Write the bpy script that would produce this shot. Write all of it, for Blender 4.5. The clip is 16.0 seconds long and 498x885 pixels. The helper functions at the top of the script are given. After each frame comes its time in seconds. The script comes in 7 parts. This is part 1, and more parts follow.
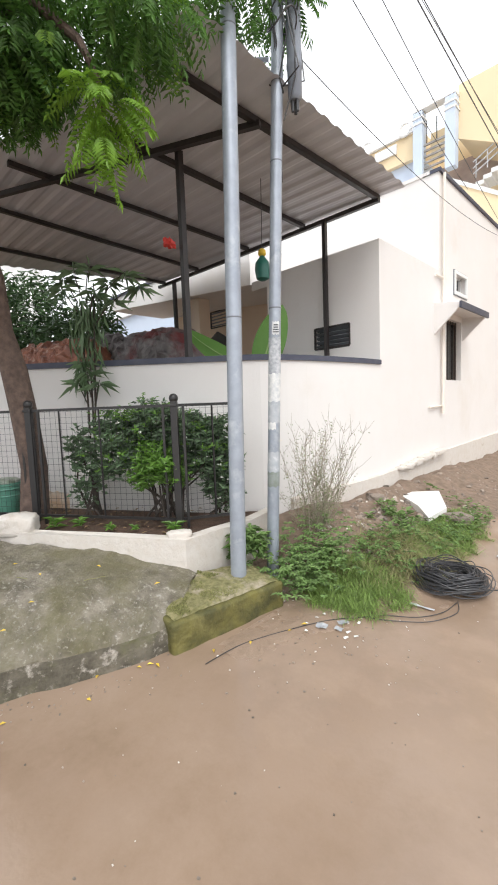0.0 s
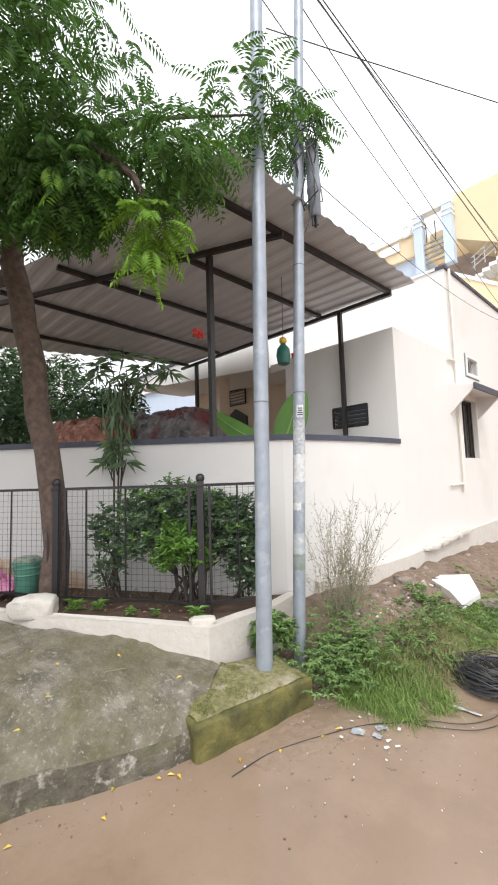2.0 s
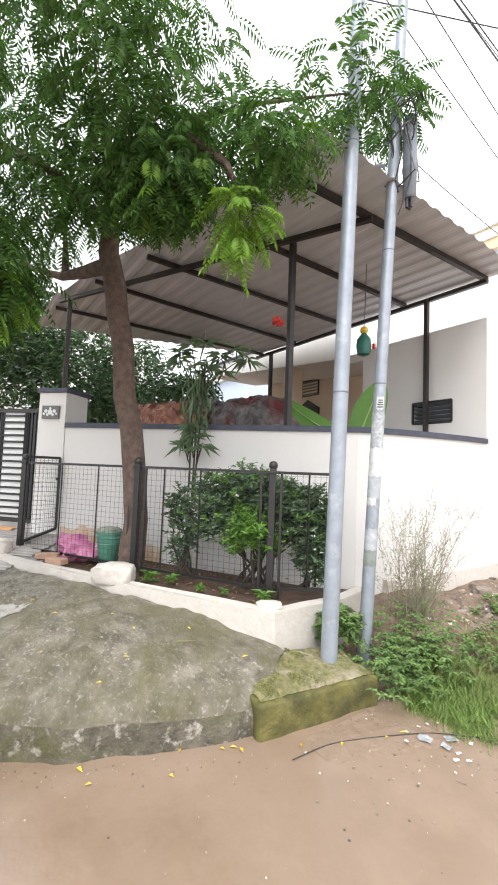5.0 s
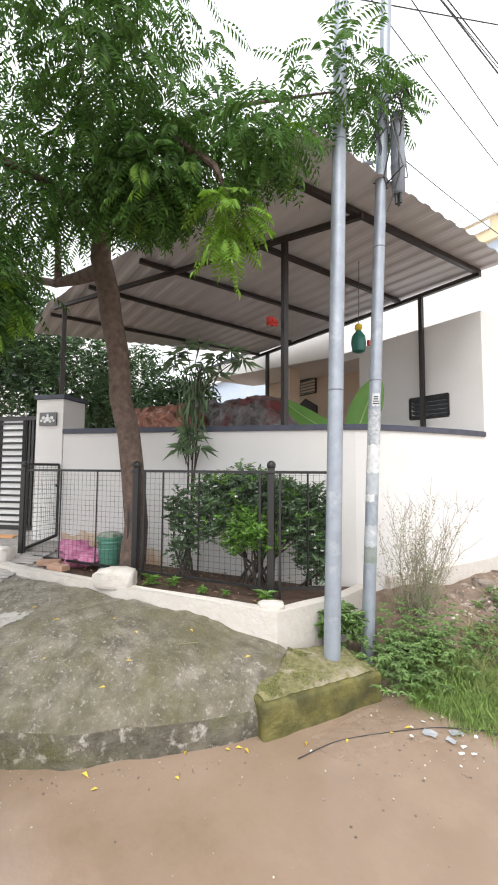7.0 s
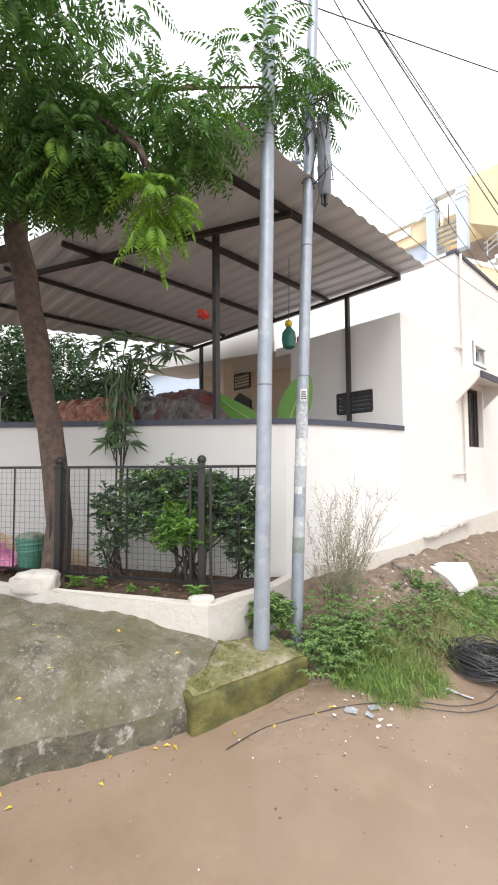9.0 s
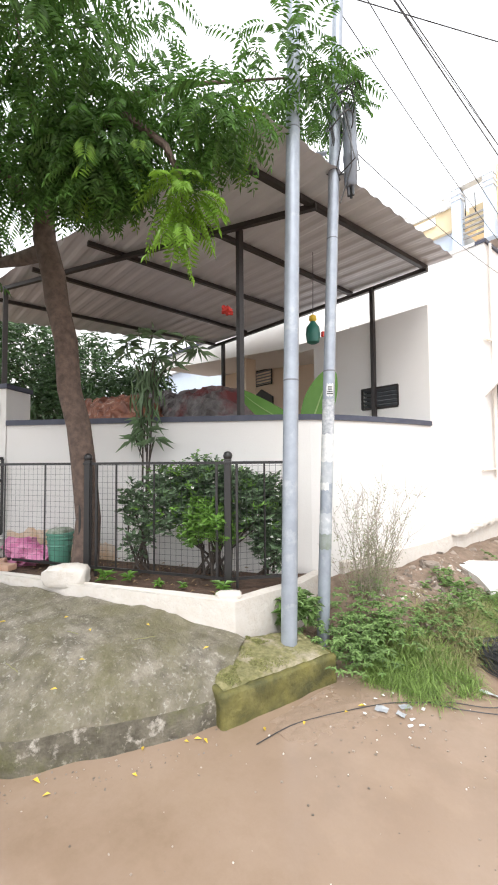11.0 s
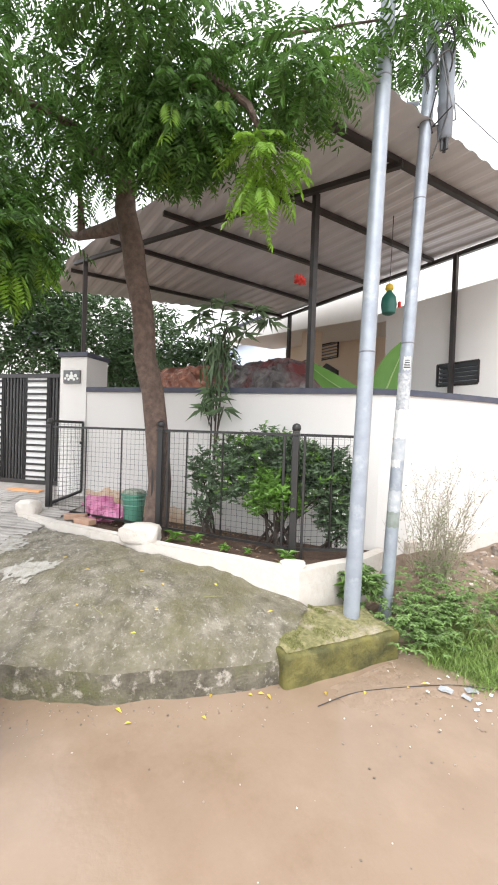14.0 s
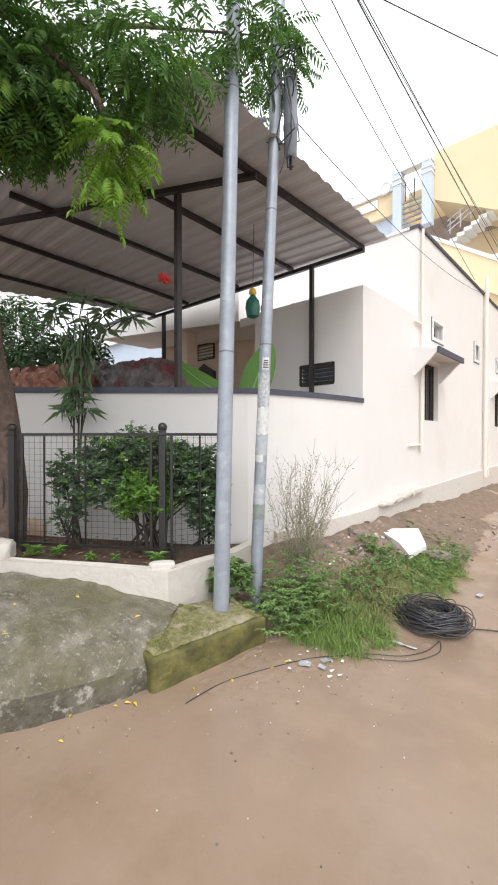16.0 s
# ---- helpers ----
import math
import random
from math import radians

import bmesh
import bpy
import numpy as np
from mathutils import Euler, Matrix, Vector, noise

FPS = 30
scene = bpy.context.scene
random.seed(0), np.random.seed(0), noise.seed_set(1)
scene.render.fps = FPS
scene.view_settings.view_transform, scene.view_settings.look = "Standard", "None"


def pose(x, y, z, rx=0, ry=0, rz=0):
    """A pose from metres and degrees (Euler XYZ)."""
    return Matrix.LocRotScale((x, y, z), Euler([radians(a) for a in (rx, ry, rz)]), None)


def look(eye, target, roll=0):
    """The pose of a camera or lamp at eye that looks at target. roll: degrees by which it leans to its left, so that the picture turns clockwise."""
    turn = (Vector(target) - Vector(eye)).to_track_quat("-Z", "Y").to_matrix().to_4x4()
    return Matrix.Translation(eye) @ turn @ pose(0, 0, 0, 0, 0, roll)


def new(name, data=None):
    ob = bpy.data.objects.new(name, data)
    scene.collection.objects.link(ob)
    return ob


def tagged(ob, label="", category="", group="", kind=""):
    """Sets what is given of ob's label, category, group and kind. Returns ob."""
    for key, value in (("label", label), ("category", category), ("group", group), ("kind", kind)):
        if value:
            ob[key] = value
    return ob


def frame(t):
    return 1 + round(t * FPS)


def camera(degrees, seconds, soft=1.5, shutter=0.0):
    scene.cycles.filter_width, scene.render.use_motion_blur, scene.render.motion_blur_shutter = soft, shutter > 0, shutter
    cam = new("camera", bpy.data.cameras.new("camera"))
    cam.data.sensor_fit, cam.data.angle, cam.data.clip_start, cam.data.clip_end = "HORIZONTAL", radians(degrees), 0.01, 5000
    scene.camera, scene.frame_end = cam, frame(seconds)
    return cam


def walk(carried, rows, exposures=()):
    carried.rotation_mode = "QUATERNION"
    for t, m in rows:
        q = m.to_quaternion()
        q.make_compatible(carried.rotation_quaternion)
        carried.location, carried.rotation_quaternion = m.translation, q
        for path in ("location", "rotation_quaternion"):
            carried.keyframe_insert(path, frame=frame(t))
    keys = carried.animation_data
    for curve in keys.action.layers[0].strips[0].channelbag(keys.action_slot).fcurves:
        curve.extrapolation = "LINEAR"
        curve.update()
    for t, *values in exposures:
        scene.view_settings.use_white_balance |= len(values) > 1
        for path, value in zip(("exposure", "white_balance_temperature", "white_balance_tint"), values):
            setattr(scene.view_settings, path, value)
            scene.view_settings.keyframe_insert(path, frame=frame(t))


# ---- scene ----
cam = camera(62.6, 16.0, soft=1.9)
PATH = [
    (0, (-0.033, 0.095, 1.417), (-1.446, 1.498, 1.237), -2.2),
    (0.5, (-0.03, 0.083, 1.449), (-1.403, 1.531, 1.322), -2.8),
    (1, (-0.044, 0.055, 1.484), (-1.393, 1.532, 1.522), -2.9),
    (1.5, (-0.061, 0.024, 1.487), (-1.448, 1.457, 1.644), -2.4),
    (2, (-0.081, 0.007, 1.478), (-1.529, 1.375, 1.654), -1.8),
    (2.5, (-0.088, -0.011, 1.479), (-1.581, 1.307, 1.664), -0.4),
    (3, (-0.101, -0.015, 1.465), (-1.627, 1.263, 1.656), 0.6),
    (3.5, (-0.1, -0.025, 1.474), (-1.662, 1.211, 1.655), 1.1),
    (4, (-0.118, -0.039, 1.462), (-1.724, 1.141, 1.629), 2.2),
    (4.5, (-0.118, -0.041, 1.461), (-1.757, 1.096, 1.611), 2.3),
    (5, (-0.119, -0.043, 1.458), (-1.773, 1.073, 1.588), 2.2),
    (7.5, (-0.094, -0.009, 1.459), (-1.733, 1.128, 1.594), -0.5),
    (8, (-0.085, 0.018, 1.458), (-1.601, 1.317, 1.582), -0.6),
    (8.5, (-0.077, 0.018, 1.462), (-1.541, 1.376, 1.565), -0.4),
    (11, (-0.117, -0.009, 1.454), (-1.647, 1.276, 1.543), -0.5),
    (11.5, (-0.139, -0.044, 1.451), (-1.811, 1.049, 1.545), -0.6),
    (12, (-0.163, -0.09, 1.445), (-1.987, 0.727, 1.493), -0.1),
    (12.5, (-0.174, -0.159, 1.443), (-2.122, 0.292, 1.434), 0.7),
    (13, (-0.193, -0.183, 1.459), (-2.162, 0.162, 1.409), 0.4),
    (13.5, (-0.196, -0.162, 1.423), (-2.109, 0.421, 1.374), 0.7),
    (14, (-0.16, -0.086, 1.43), (-1.855, 0.975, 1.391), 2.0),
    (14.5, (-0.102, -0.014, 1.425), (-1.573, 1.341, 1.388), 2.1),
    (15, (-0.076, 0.02, 1.416), (-1.503, 1.421, 1.387), 1.6),
    (15.5, (-0.062, 0.045, 1.417), (-1.481, 1.454, 1.39), 1.4),
    (16, (-0.056, 0.031, 1.415), (-1.401, 1.511, 1.391), -0.0),
]
walk(cam, [(t, look(eye, target, roll)) for t, eye, target, roll in PATH],
     exposures=[(0.0, 0.85), (1.5, 0.85), (3.5, 1.05), (5.0, 1.2), (8.0, 0.98), (11.0, 1.2), (11.5, 1.42), (12.0, 1.6), (12.6, 1.7), (13.5, 1.7), (14.0, 1.4), (14.5, 1.05), (16.0, 0.82)])

# ---- daylight: bright overcast ----
world = bpy.data.worlds.new("overcast")
scene.world = world
world.use_nodes = True
wn, wl = world.node_tree.nodes, world.node_tree.links
sky = wn.new("ShaderNodeTexSky")
sky.sky_type, sky.sun_disc = "NISHITA", False
sky.sun_elevation, sky.sun_rotation = radians(55), radians(130)
sky.air_density, sky.dust_density = 1.0, 4.0
pale = wn.new("ShaderNodeHueSaturation")
pale.inputs["Saturation"].default_value = 0.15
wl.new(sky.outputs[0], pale.inputs["Color"])
cloud = wn.new("ShaderNodeMix")          # an even layer of bright cloud over the clear sky
cloud.data_type = "RGBA"
cloud.inputs["Factor"].default_value = 0.7
cloud.inputs["B"].default_value = (6.6, 6.8, 7.1, 1)
wl.new(pale.outputs[0], cloud.inputs["A"])
wl.new(cloud.outputs["Result"], wn["Background"].inputs["Color"])
wn["Background"].inputs["Strength"].default_value = 0.15
sun_data = bpy.data.lights.new("sun", "SUN")
sun_data.energy, sun_data.angle, sun_data.color = 0.8, radians(25), (1.0, 0.98, 0.95)
sun = new("sun", sun_data)
sun.matrix_world = look((6.5, -6, 12), (0, 0, 0))

# ---- materials ----


def mat(name, colour, rough=0.6, metal=0.0, second=None, scale=4.0, amount=0.5, bump=0.0, bump_scale=40.0, third=None, third_scale=1.0,
        third_at=0.6, spec=0.5, vary=0.0, island=0.0, translucent=0.0, wet=None, moss=None):
    """A procedural surface: base colour, a second tone by fine noise, a third by coarse blotches, and a bump."""
    m = bpy.data.materials.new(name)
    m.use_nodes = True
    n, l = m.node_tree.nodes, m.node_tree.links
    b = n["Principled BSDF"]
    b.inputs["Roughness"].default_value, b.inputs["Metallic"].default_value = rough, metal
    b.inputs["Specular IOR Level"].default_value = spec
    co = n.new("ShaderNodeTexCoord")

    def noise_tex(sc, detail=6.0, rgh=0.6):
        t = n.new("ShaderNodeTexNoise")
        t.inputs["Scale"].default_value, t.inputs["Detail"].default_value, t.inputs["Roughness"].default_value = sc, detail, rgh
        l.new(co.outputs["Object"], t.inputs["Vector"])
        return t

    def blend(a, c2, fac):
        x = n.new("ShaderNodeMix")
        x.data_type = "RGBA"
        if hasattr(a, "links"):
            l.new(a, x.inputs["A"])
        else:
            x.inputs["A"].default_value = (*a, 1)
        x.inputs["B"].default_value = (*c2, 1)
        l.new(fac, x.inputs["Factor"])
        return x.outputs["Result"]

    def ramp(src, lo, hi, top=1.0):
        r = n.new("ShaderNodeMapRange")
        r.inputs["From Min"].default_value, r.inputs["From Max"].default_value, r.inputs["To Max"].default_value = lo, hi, top
        l.new(src, r.inputs["Value"])
        return r.outputs["Result"]

    out = None
    if second:
        out = blend(colour, second, ramp(noise_tex(scale).outputs["Fac"], 0.35, 0.65, amount))
    if third:
        f = ramp(noise_tex(third_scale, 8.0, 0.65).outputs["Fac"], third_at - 0.06, third_at + 0.08)
        out = blend(out if out else colour, third, f)
    if moss:
        f = ramp(noise_tex(moss[1], 9.0, 0.7).outputs["Fac"], moss[2] - 0.04, moss[2] + 0.12, moss[3])
        out = blend(out if out else colour, moss[0], f)
    if vary or island:
        hs = n.new("ShaderNodeHueSaturation")
        if out:
            l.new(out, hs.inputs["Color"])
        else:
            hs.inputs["Color"].default_value = (*colour, 1)
        if island:
            src = n.new("ShaderNodeNewGeometry").outputs["Random Per Island"]
        else:
            src = n.new("ShaderNodeObjectInfo").outputs["Random"]
        r = n.new("ShaderNodeMapRange")
        k = vary or island
        r.inputs["To Min"].default_value, r.inputs["To Max"].default_value = 1 - k, 1 + k
        l.new(src, r.inputs["Value"])
        l.new(r.outputs["Result"], hs.inputs["Value"])
        out = hs.outputs["Color"]
    if out:
        l.new(out, b.inputs["Base Color"])
    else:
        b.inputs["Base Color"].default_value = (*colour, 1)
    if wet:
        f = ramp(noise_tex(wet[0], 4.0, 0.5).outputs["Fac"], wet[1] - 0.08, wet[1] + 0.08)
        r = n.new("ShaderNodeMapRange")
        r.inputs["To Min"].default_value, r.inputs["To Max"].default_value = rough, wet[2]
        l.new(f, r.inputs["Value"])
        l.new(r.outputs["Result"], b.inputs["Roughness"])
    if bump:
        bp = n.new("ShaderNodeBump")
        bp.inputs["Strength"].default_value, bp.inputs["Distance"].default_value = bump, 0.02
        l.new(noise_tex(bump_scale, 8.0, 0.65).outputs["Fac"], bp.inputs["Height"])
        l.new(bp.outputs["Normal"], b.inputs["Normal"])
    if translucent:
        tr = n.new("ShaderNodeBsdfTranslucent")
        if out:
            l.new(out, tr.inputs["Color"])
        else:
            tr.inputs["Color"].default_value = (*colour, 1)
        mx = n.new("ShaderNodeMixShader")
        mx.inputs["Fac"].default_value = translucent
        l.new(b.outputs[0], mx.inputs[1])
        l.new(tr.outputs[0], mx.inputs[2])
        l.new(mx.outputs[0], n["Material Output"].inputs["Surface"])
    return m


CREAM = mat("cream_paint", (0.76, 0.735, 0.715), 0.7, second=(0.735, 0.705, 0.68), scale=1.6, amount=0.7, bump=0.12, bump_scale=60, third=(0.71, 0.67, 0.63), third_scale=0.7, third_at=0.64)
# Cream browned and darkened: shade under the porch painted into the wall colour.
SHADE_CREAM = mat("shaded_cream_paint", (0.74, 0.60, 0.46), 0.7, second=(0.70, 0.56, 0.43), scale=2.0, bump=0.1, bump_scale=60)
NAVY = mat("navy_paint", (0.05, 0.055, 0.085), 0.55, second=(0.09, 0.095, 0.125), scale=9, bump=0.1)
WHITEWASH = mat("whitewash", (0.64, 0.60, 0.555), 0.8, second=(0.58, 0.52, 0.455), scale=14, amount=0.6, bump=0.6, bump_scale=25, third=(0.47, 0.40, 0.325), third_scale=3.5, third_at=0.66)
CONCRETE = mat("mossy_concrete", (0.275, 0.245, 0.195), 0.7, second=(0.085, 0.072, 0.05), scale=9, amount=0.85, bump=1.0, bump_scale=36, third=(0.46, 0.435, 0.38), third_scale=40, third_at=0.61, wet=(1.1, 0.52, 0.34), moss=((0.125, 0.112, 0.05), 1.5, 0.49, 0.8))
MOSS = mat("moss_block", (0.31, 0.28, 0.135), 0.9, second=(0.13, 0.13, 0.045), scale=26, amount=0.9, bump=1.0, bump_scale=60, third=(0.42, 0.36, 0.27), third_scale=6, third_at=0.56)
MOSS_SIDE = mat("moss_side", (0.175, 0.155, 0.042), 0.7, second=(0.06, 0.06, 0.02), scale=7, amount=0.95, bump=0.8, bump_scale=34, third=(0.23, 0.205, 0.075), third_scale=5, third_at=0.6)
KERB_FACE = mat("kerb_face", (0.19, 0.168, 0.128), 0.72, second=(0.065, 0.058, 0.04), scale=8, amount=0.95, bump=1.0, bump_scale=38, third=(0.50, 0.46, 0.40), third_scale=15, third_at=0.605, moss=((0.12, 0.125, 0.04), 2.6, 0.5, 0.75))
MUD = mat("wet_mud", (0.315, 0.228, 0.166), 0.36, second=(0.245, 0.174, 0.126), scale=3.2, amount=0.8, bump=0.12, bump_scale=11, third=(0.25, 0.176, 0.122), third_scale=0.9, third_at=0.53, wet=(0.6, 0.43, 0.06), moss=((0.365, 0.272, 0.205), 0.8, 0.52, 0.6))
SOIL = mat("bank_soil", (0.255, 0.183, 0.135), 0.9, second=(0.15, 0.108, 0.078), scale=12, amount=0.9, bump=1.0, bump_scale=30)
REDSOIL = mat("bed_soil", (0.13, 0.075, 0.05), 0.9, second=(0.07, 0.045, 0.03), scale=14, amount=0.9, bump=1.0, bump_scale=35)
TILE = mat("ramp_tile", (0.36, 0.335, 0.315), 0.55, second=(0.26, 0.235, 0.215), scale=6, amount=0.8, bump=0.3, vary=0.12)
GALV = mat("galvanised_steel", (0.36, 0.395, 0.45), 0.45, 0.3, second=(0.28, 0.31, 0.36), scale=9, amount=0.8, bump=0.08, bump_scale=50, third=(0.46, 0.49, 0.52), third_scale=6, third_at=0.62)
BLACK = mat("black_enamel", (0.018, 0.017, 0.018), 0.38, second=(0.028, 0.024, 0.021), scale=20, amount=0.6, bump=0.1)
BROWNSTEEL = mat("dark_brown_steel", (0.022, 0.018, 0.018), 0.45, second=(0.04, 0.03, 0.027), scale=15, amount=0.6)
SHEET = mat("roof_sheet", (0.60, 0.59, 0.62), 0.5, 0.1, second=(0.53, 0.52, 0.55), scale=3, amount=0.6, bump=0.05)
BARK = mat("bark", (0.175, 0.12, 0.095), 0.9, second=(0.085, 0.06, 0.05), scale=16, amount=0.9, bump=1.0, bump_scale=24)
DARKBARK = mat("dark_bark", (0.07, 0.055, 0.045), 0.9, second=(0.04, 0.03, 0.025), scale=16, bump=1.0, bump_scale=24)
GLASSDARK = mat("dark_glass", (0.03, 0.035, 0.04), 0.08)
WHITE = mat("white_paint", (0.80, 0.80, 0.79), 0.5, second=(0.74, 0.74, 0.73), scale=5, bump=0.05)
YELLOW = mat("yellow_wall", (0.80, 0.655, 0.43), 0.75, second=(0.76, 0.61, 0.395), scale=0.8, bump=0.05)
BLUEWHITE = mat("pale_blue_paint", (0.58, 0.66, 0.78), 0.7, second=(0.52, 0.6, 0.72), scale=2)
GREYWALL = mat("weathered_wall", (0.40, 0.38, 0.36), 0.85, second=(0.22, 0.21, 0.195), scale=3, amount=0.9, bump=0.4, third=(0.47, 0.45, 0.43), third_scale=1.2, third_at=0.58)
PVC = mat("pvc_pipe", (0.80, 0.74, 0.67), 0.45, second=(0.76, 0.69, 0.61), scale=8)


# ---- mesh helpers ----


class Shape:
    """Vertices and faces of one mesh."""

    def __init__(self):
        self.v, self.f, self.smooth = [], [], False

    def box(self, c, size, rz=0.0, bev=0.0, m=None):
        """An upright box round c, turned by rz degrees; bev cuts its edges."""
        hx, hy, hz = (s / 2 for s in size)
        bm = bmesh.new()
        bmesh.ops.create_cube(bm, size=1.0, matrix=Matrix.Diagonal((size[0], size[1], size[2], 1)))
        if bev:
            bmesh.ops.bevel(bm, geom=bm.edges[:], offset=bev, segments=2, affect="EDGES", profile=0.6)
        tm = Matrix.Translation(c) @ Matrix.Rotation(radians(rz), 4, "Z")
        if m is not None:
            tm = tm @ m
        self.add(bm, tm)
        return self

    def add(self, bm, tm=Matrix()):
        o = len(self.v)
        bm.verts.index_update()
        self.v += [tuple(tm @ x.co) for x in bm.verts]
        self.f += [[o + x.index for x in fc.verts] for fc in bm.faces]
        bm.free()

    def beam(self, a, b, w, h, up=(0, 0, 1)):
        """A straight bar from a to b, w wide and h high."""
        a, b = Vector(a), Vector(b)
        d = (b - a).normalized()
        s = d.cross(Vector(up))
        s = s.normalized() if s.length > 1e-5 else Vector((1, 0, 0))
        u = s.cross(d)
        o = len(self.v)
        for p in (a, b):
            for i, j in ((-1, -1), (1, -1), (1, 1), (-1, 1)):
                self.v.append(tuple(p + s * (i * w / 2) + u * (j * h / 2)))
        self.f += [[o, o + 1, o + 2, o + 3], [o + 7, o + 6, o + 5, o + 4]] + [[o + i, o + 4 + i, o + 4 + (i + 1) % 4, o + (i + 1) % 4] for i in range(4)]
        return self

    def tube(self, pts, r, n=8, cap=True):
        """A round bar along pts; r is one radius or one for each point."""
        pts = [Vector(p) for p in pts]
        rs = r if isinstance(r, (list, tuple)) else [r] * len(pts)
        o = len(self.v)
        side = None
        for i, p in enumerate(pts):
            d = (pts[min(i + 1, len(pts) - 1)] - pts[max(i - 1, 0)]).normalized()
            if side is None:
                side = d.cross(Vector((0, 0, 1)) if abs(d.z) < 0.9 else Vector((1, 0, 0))).normalized()
            side = (side - d * side.dot(d)).normalized()
            up = d.cross(side)
            for k in range(n):
                a = 2 * math.pi * k / n
                self.v.append(tuple(p + (side * math.cos(a) + up * math.sin(a)) * rs[i]))
        for i in range(len(pts) - 1):
            for k in range(n):
                q = o + i * n
                self.f.append([q + k, q + (k + 1) % n, q + n + (k + 1) % n, q + n + k])
        if cap:
            self.f.append([o + k for k in reversed(range(n))])
            self.f.append([o + (len(pts) - 1) * n + k for k in range(n)])
        self.smooth = True
        return self

    def lathe(self, profile, n=20, m=Matrix()):
        """Rings of (radius, height) about z."""
        o = len(self.v)
        for r, z in profile:
            for k in range(n):
                a = 2 * math.pi * k / n
                self.v.append(tuple(m @ Vector((r * math.cos(a), r * math.sin(a), z))))
        for i in range(len(profile) - 1):
            for k in range(n):
                q = o + i * n
                self.f.append([q + k, q + (k + 1) % n, q + n + (k + 1) % n, q + n + k])
        self.f.append([o + k for k in reversed(range(n))])
        self.f.append([o + (len(profile) - 1) * n + k for k in range(n)])
        self.smooth = True
        return self

    def prism(self, poly, z0, z1):
        """An upright block over a plan; z0 and z1 may be one height or one for each corner."""
        n = len(poly)
        lo = z0 if isinstance(z0, (list, tuple)) else [z0] * n
        hi = z1 if isinstance(z1, (list, tuple)) else [z1] * n
        o = len(self.v)
        self.v += [(x, y, z) for (x, y), z in zip(poly, lo)] + [(x, y, z) for (x, y), z in zip(poly, hi)]
        self.f += [[o + i for i in reversed(range(n))], [o + n + i for i in range(n)]]
        self.f += [[o + i, o + (i + 1) % n, o + n + (i + 1) % n, o + n + i] for i in range(n)]
        return self

    def grid(self, rows):
        """A sheet through rows of points."""
        o, w = len(self.v), len(rows[0])
        for row in rows:
            self.v += [tuple(p) for p in row]
        for i in range(len(rows) - 1):
            for j in range(w - 1):
                q = o + i * w + j
                self.f.append([q, q + 1, q + w + 1, q + w])
        return self

    def mesh(self, name, material):
        me = bpy.data.meshes.new(name)
        me.from_pydata(self.v, [], self.f)
        if self.smooth:
            me.polygons.foreach_set("use_smooth", [True] * len(me.polygons))
            me.set_sharp_from_angle(angle=radians(40))
        me.materials.append(material)
        me.update()
        return me


def part(name, shape, material, parent=None, label=""):
    ob = new(name, shape.mesh(name, material))
    if parent is not None:
        ob.parent = parent
    if label:
        ob["label"] = label
    return ob


def thing(name, label, category, group="", kind=""):
    return tagged(new(name), label, category, group, kind)


def solid(name, shape, material, label, category, kind="", group=""):
    return tagged(part(name, shape, material), label, category, group, kind)


rnd = random.Random(7)

# ---- the plan ----
C = Vector((-2.75, 3.03, 0))            # outer corner of the compound wall
D = Vector((-0.73, -0.683, 0)).normalized()   # along the front wall, towards the gate
N = Vector((0.683, -0.73, 0)).normalized()    # out of the front wall, towards the road
WALL_ANGLE = math.degrees(math.atan2(D.y, D.x))
COPE = 1.905


def on_wall(s, out=0.0, z=0.0):
    p = C + D * s + N * out
    return Vector((p.x, p.y, z))


def smooth01(x):
    x = min(1.0, max(0.0, x))
    return x * x * (3 - 2 * x)


def ground_height(x, y):
    """Level road with ruts, and the soil bank along the side wall."""
    z = 0.012 * noise.noise(Vector((x * 0.9, y * 0.9, 0))) + 0.006 * noise.noise(Vector((x * 4, y * 4, 3)))
    edge = -1.05 + 0.18 * noise.noise(Vector((y * 1.3, 5, 0))) - 0.35 * smooth01((y - 5.0) / 2.5)
    start = 2.35 + 0.25 * (x + 2)
    along_wall = smooth01((y - start) / 0.7)
    foot = smooth01((edge - x) / 0.6) * along_wall * (1 - 0.6 * smooth01((y - 6.2) / 2))
    heap = smooth01((-1.72 - x) / 0.62) * smooth01((y - start) / 1.3)
    z += foot * (0.13 + 0.05 * noise.noise(Vector((x * 3, y * 3, 9))) + 0.012 * noise.noise(Vector((x * 6, y * 6, 2))))
    z += heap * (0.21 + 0.04 * noise.noise(Vector((x * 1.7, y * 1.7, 4))) + 0.012 * noise.noise(Vector((x * 5, y * 5, 6))))
    return z


# ---- ground ----
xs = [-400, -120, -40, -16, -9] + [-6 + 0.1 * i for i in range(86)] + [4, 8, 16, 40, 120, 400]
ys = [-400, -120, -40, -16, -8] + [-4 + 0.1 * i for i in range(141)] + [12, 16, 24, 40, 120, 400]
solid("ground", Shape().grid([[(x, y, ground_height(x, y)) for x in xs] for y in ys]), MUD, "wet brown muddy unpaved road with puddles", "road", kind="structure").data.polygons.foreach_set("use_smooth", [True] * ((len(xs) - 1) * (len(ys) - 1)))

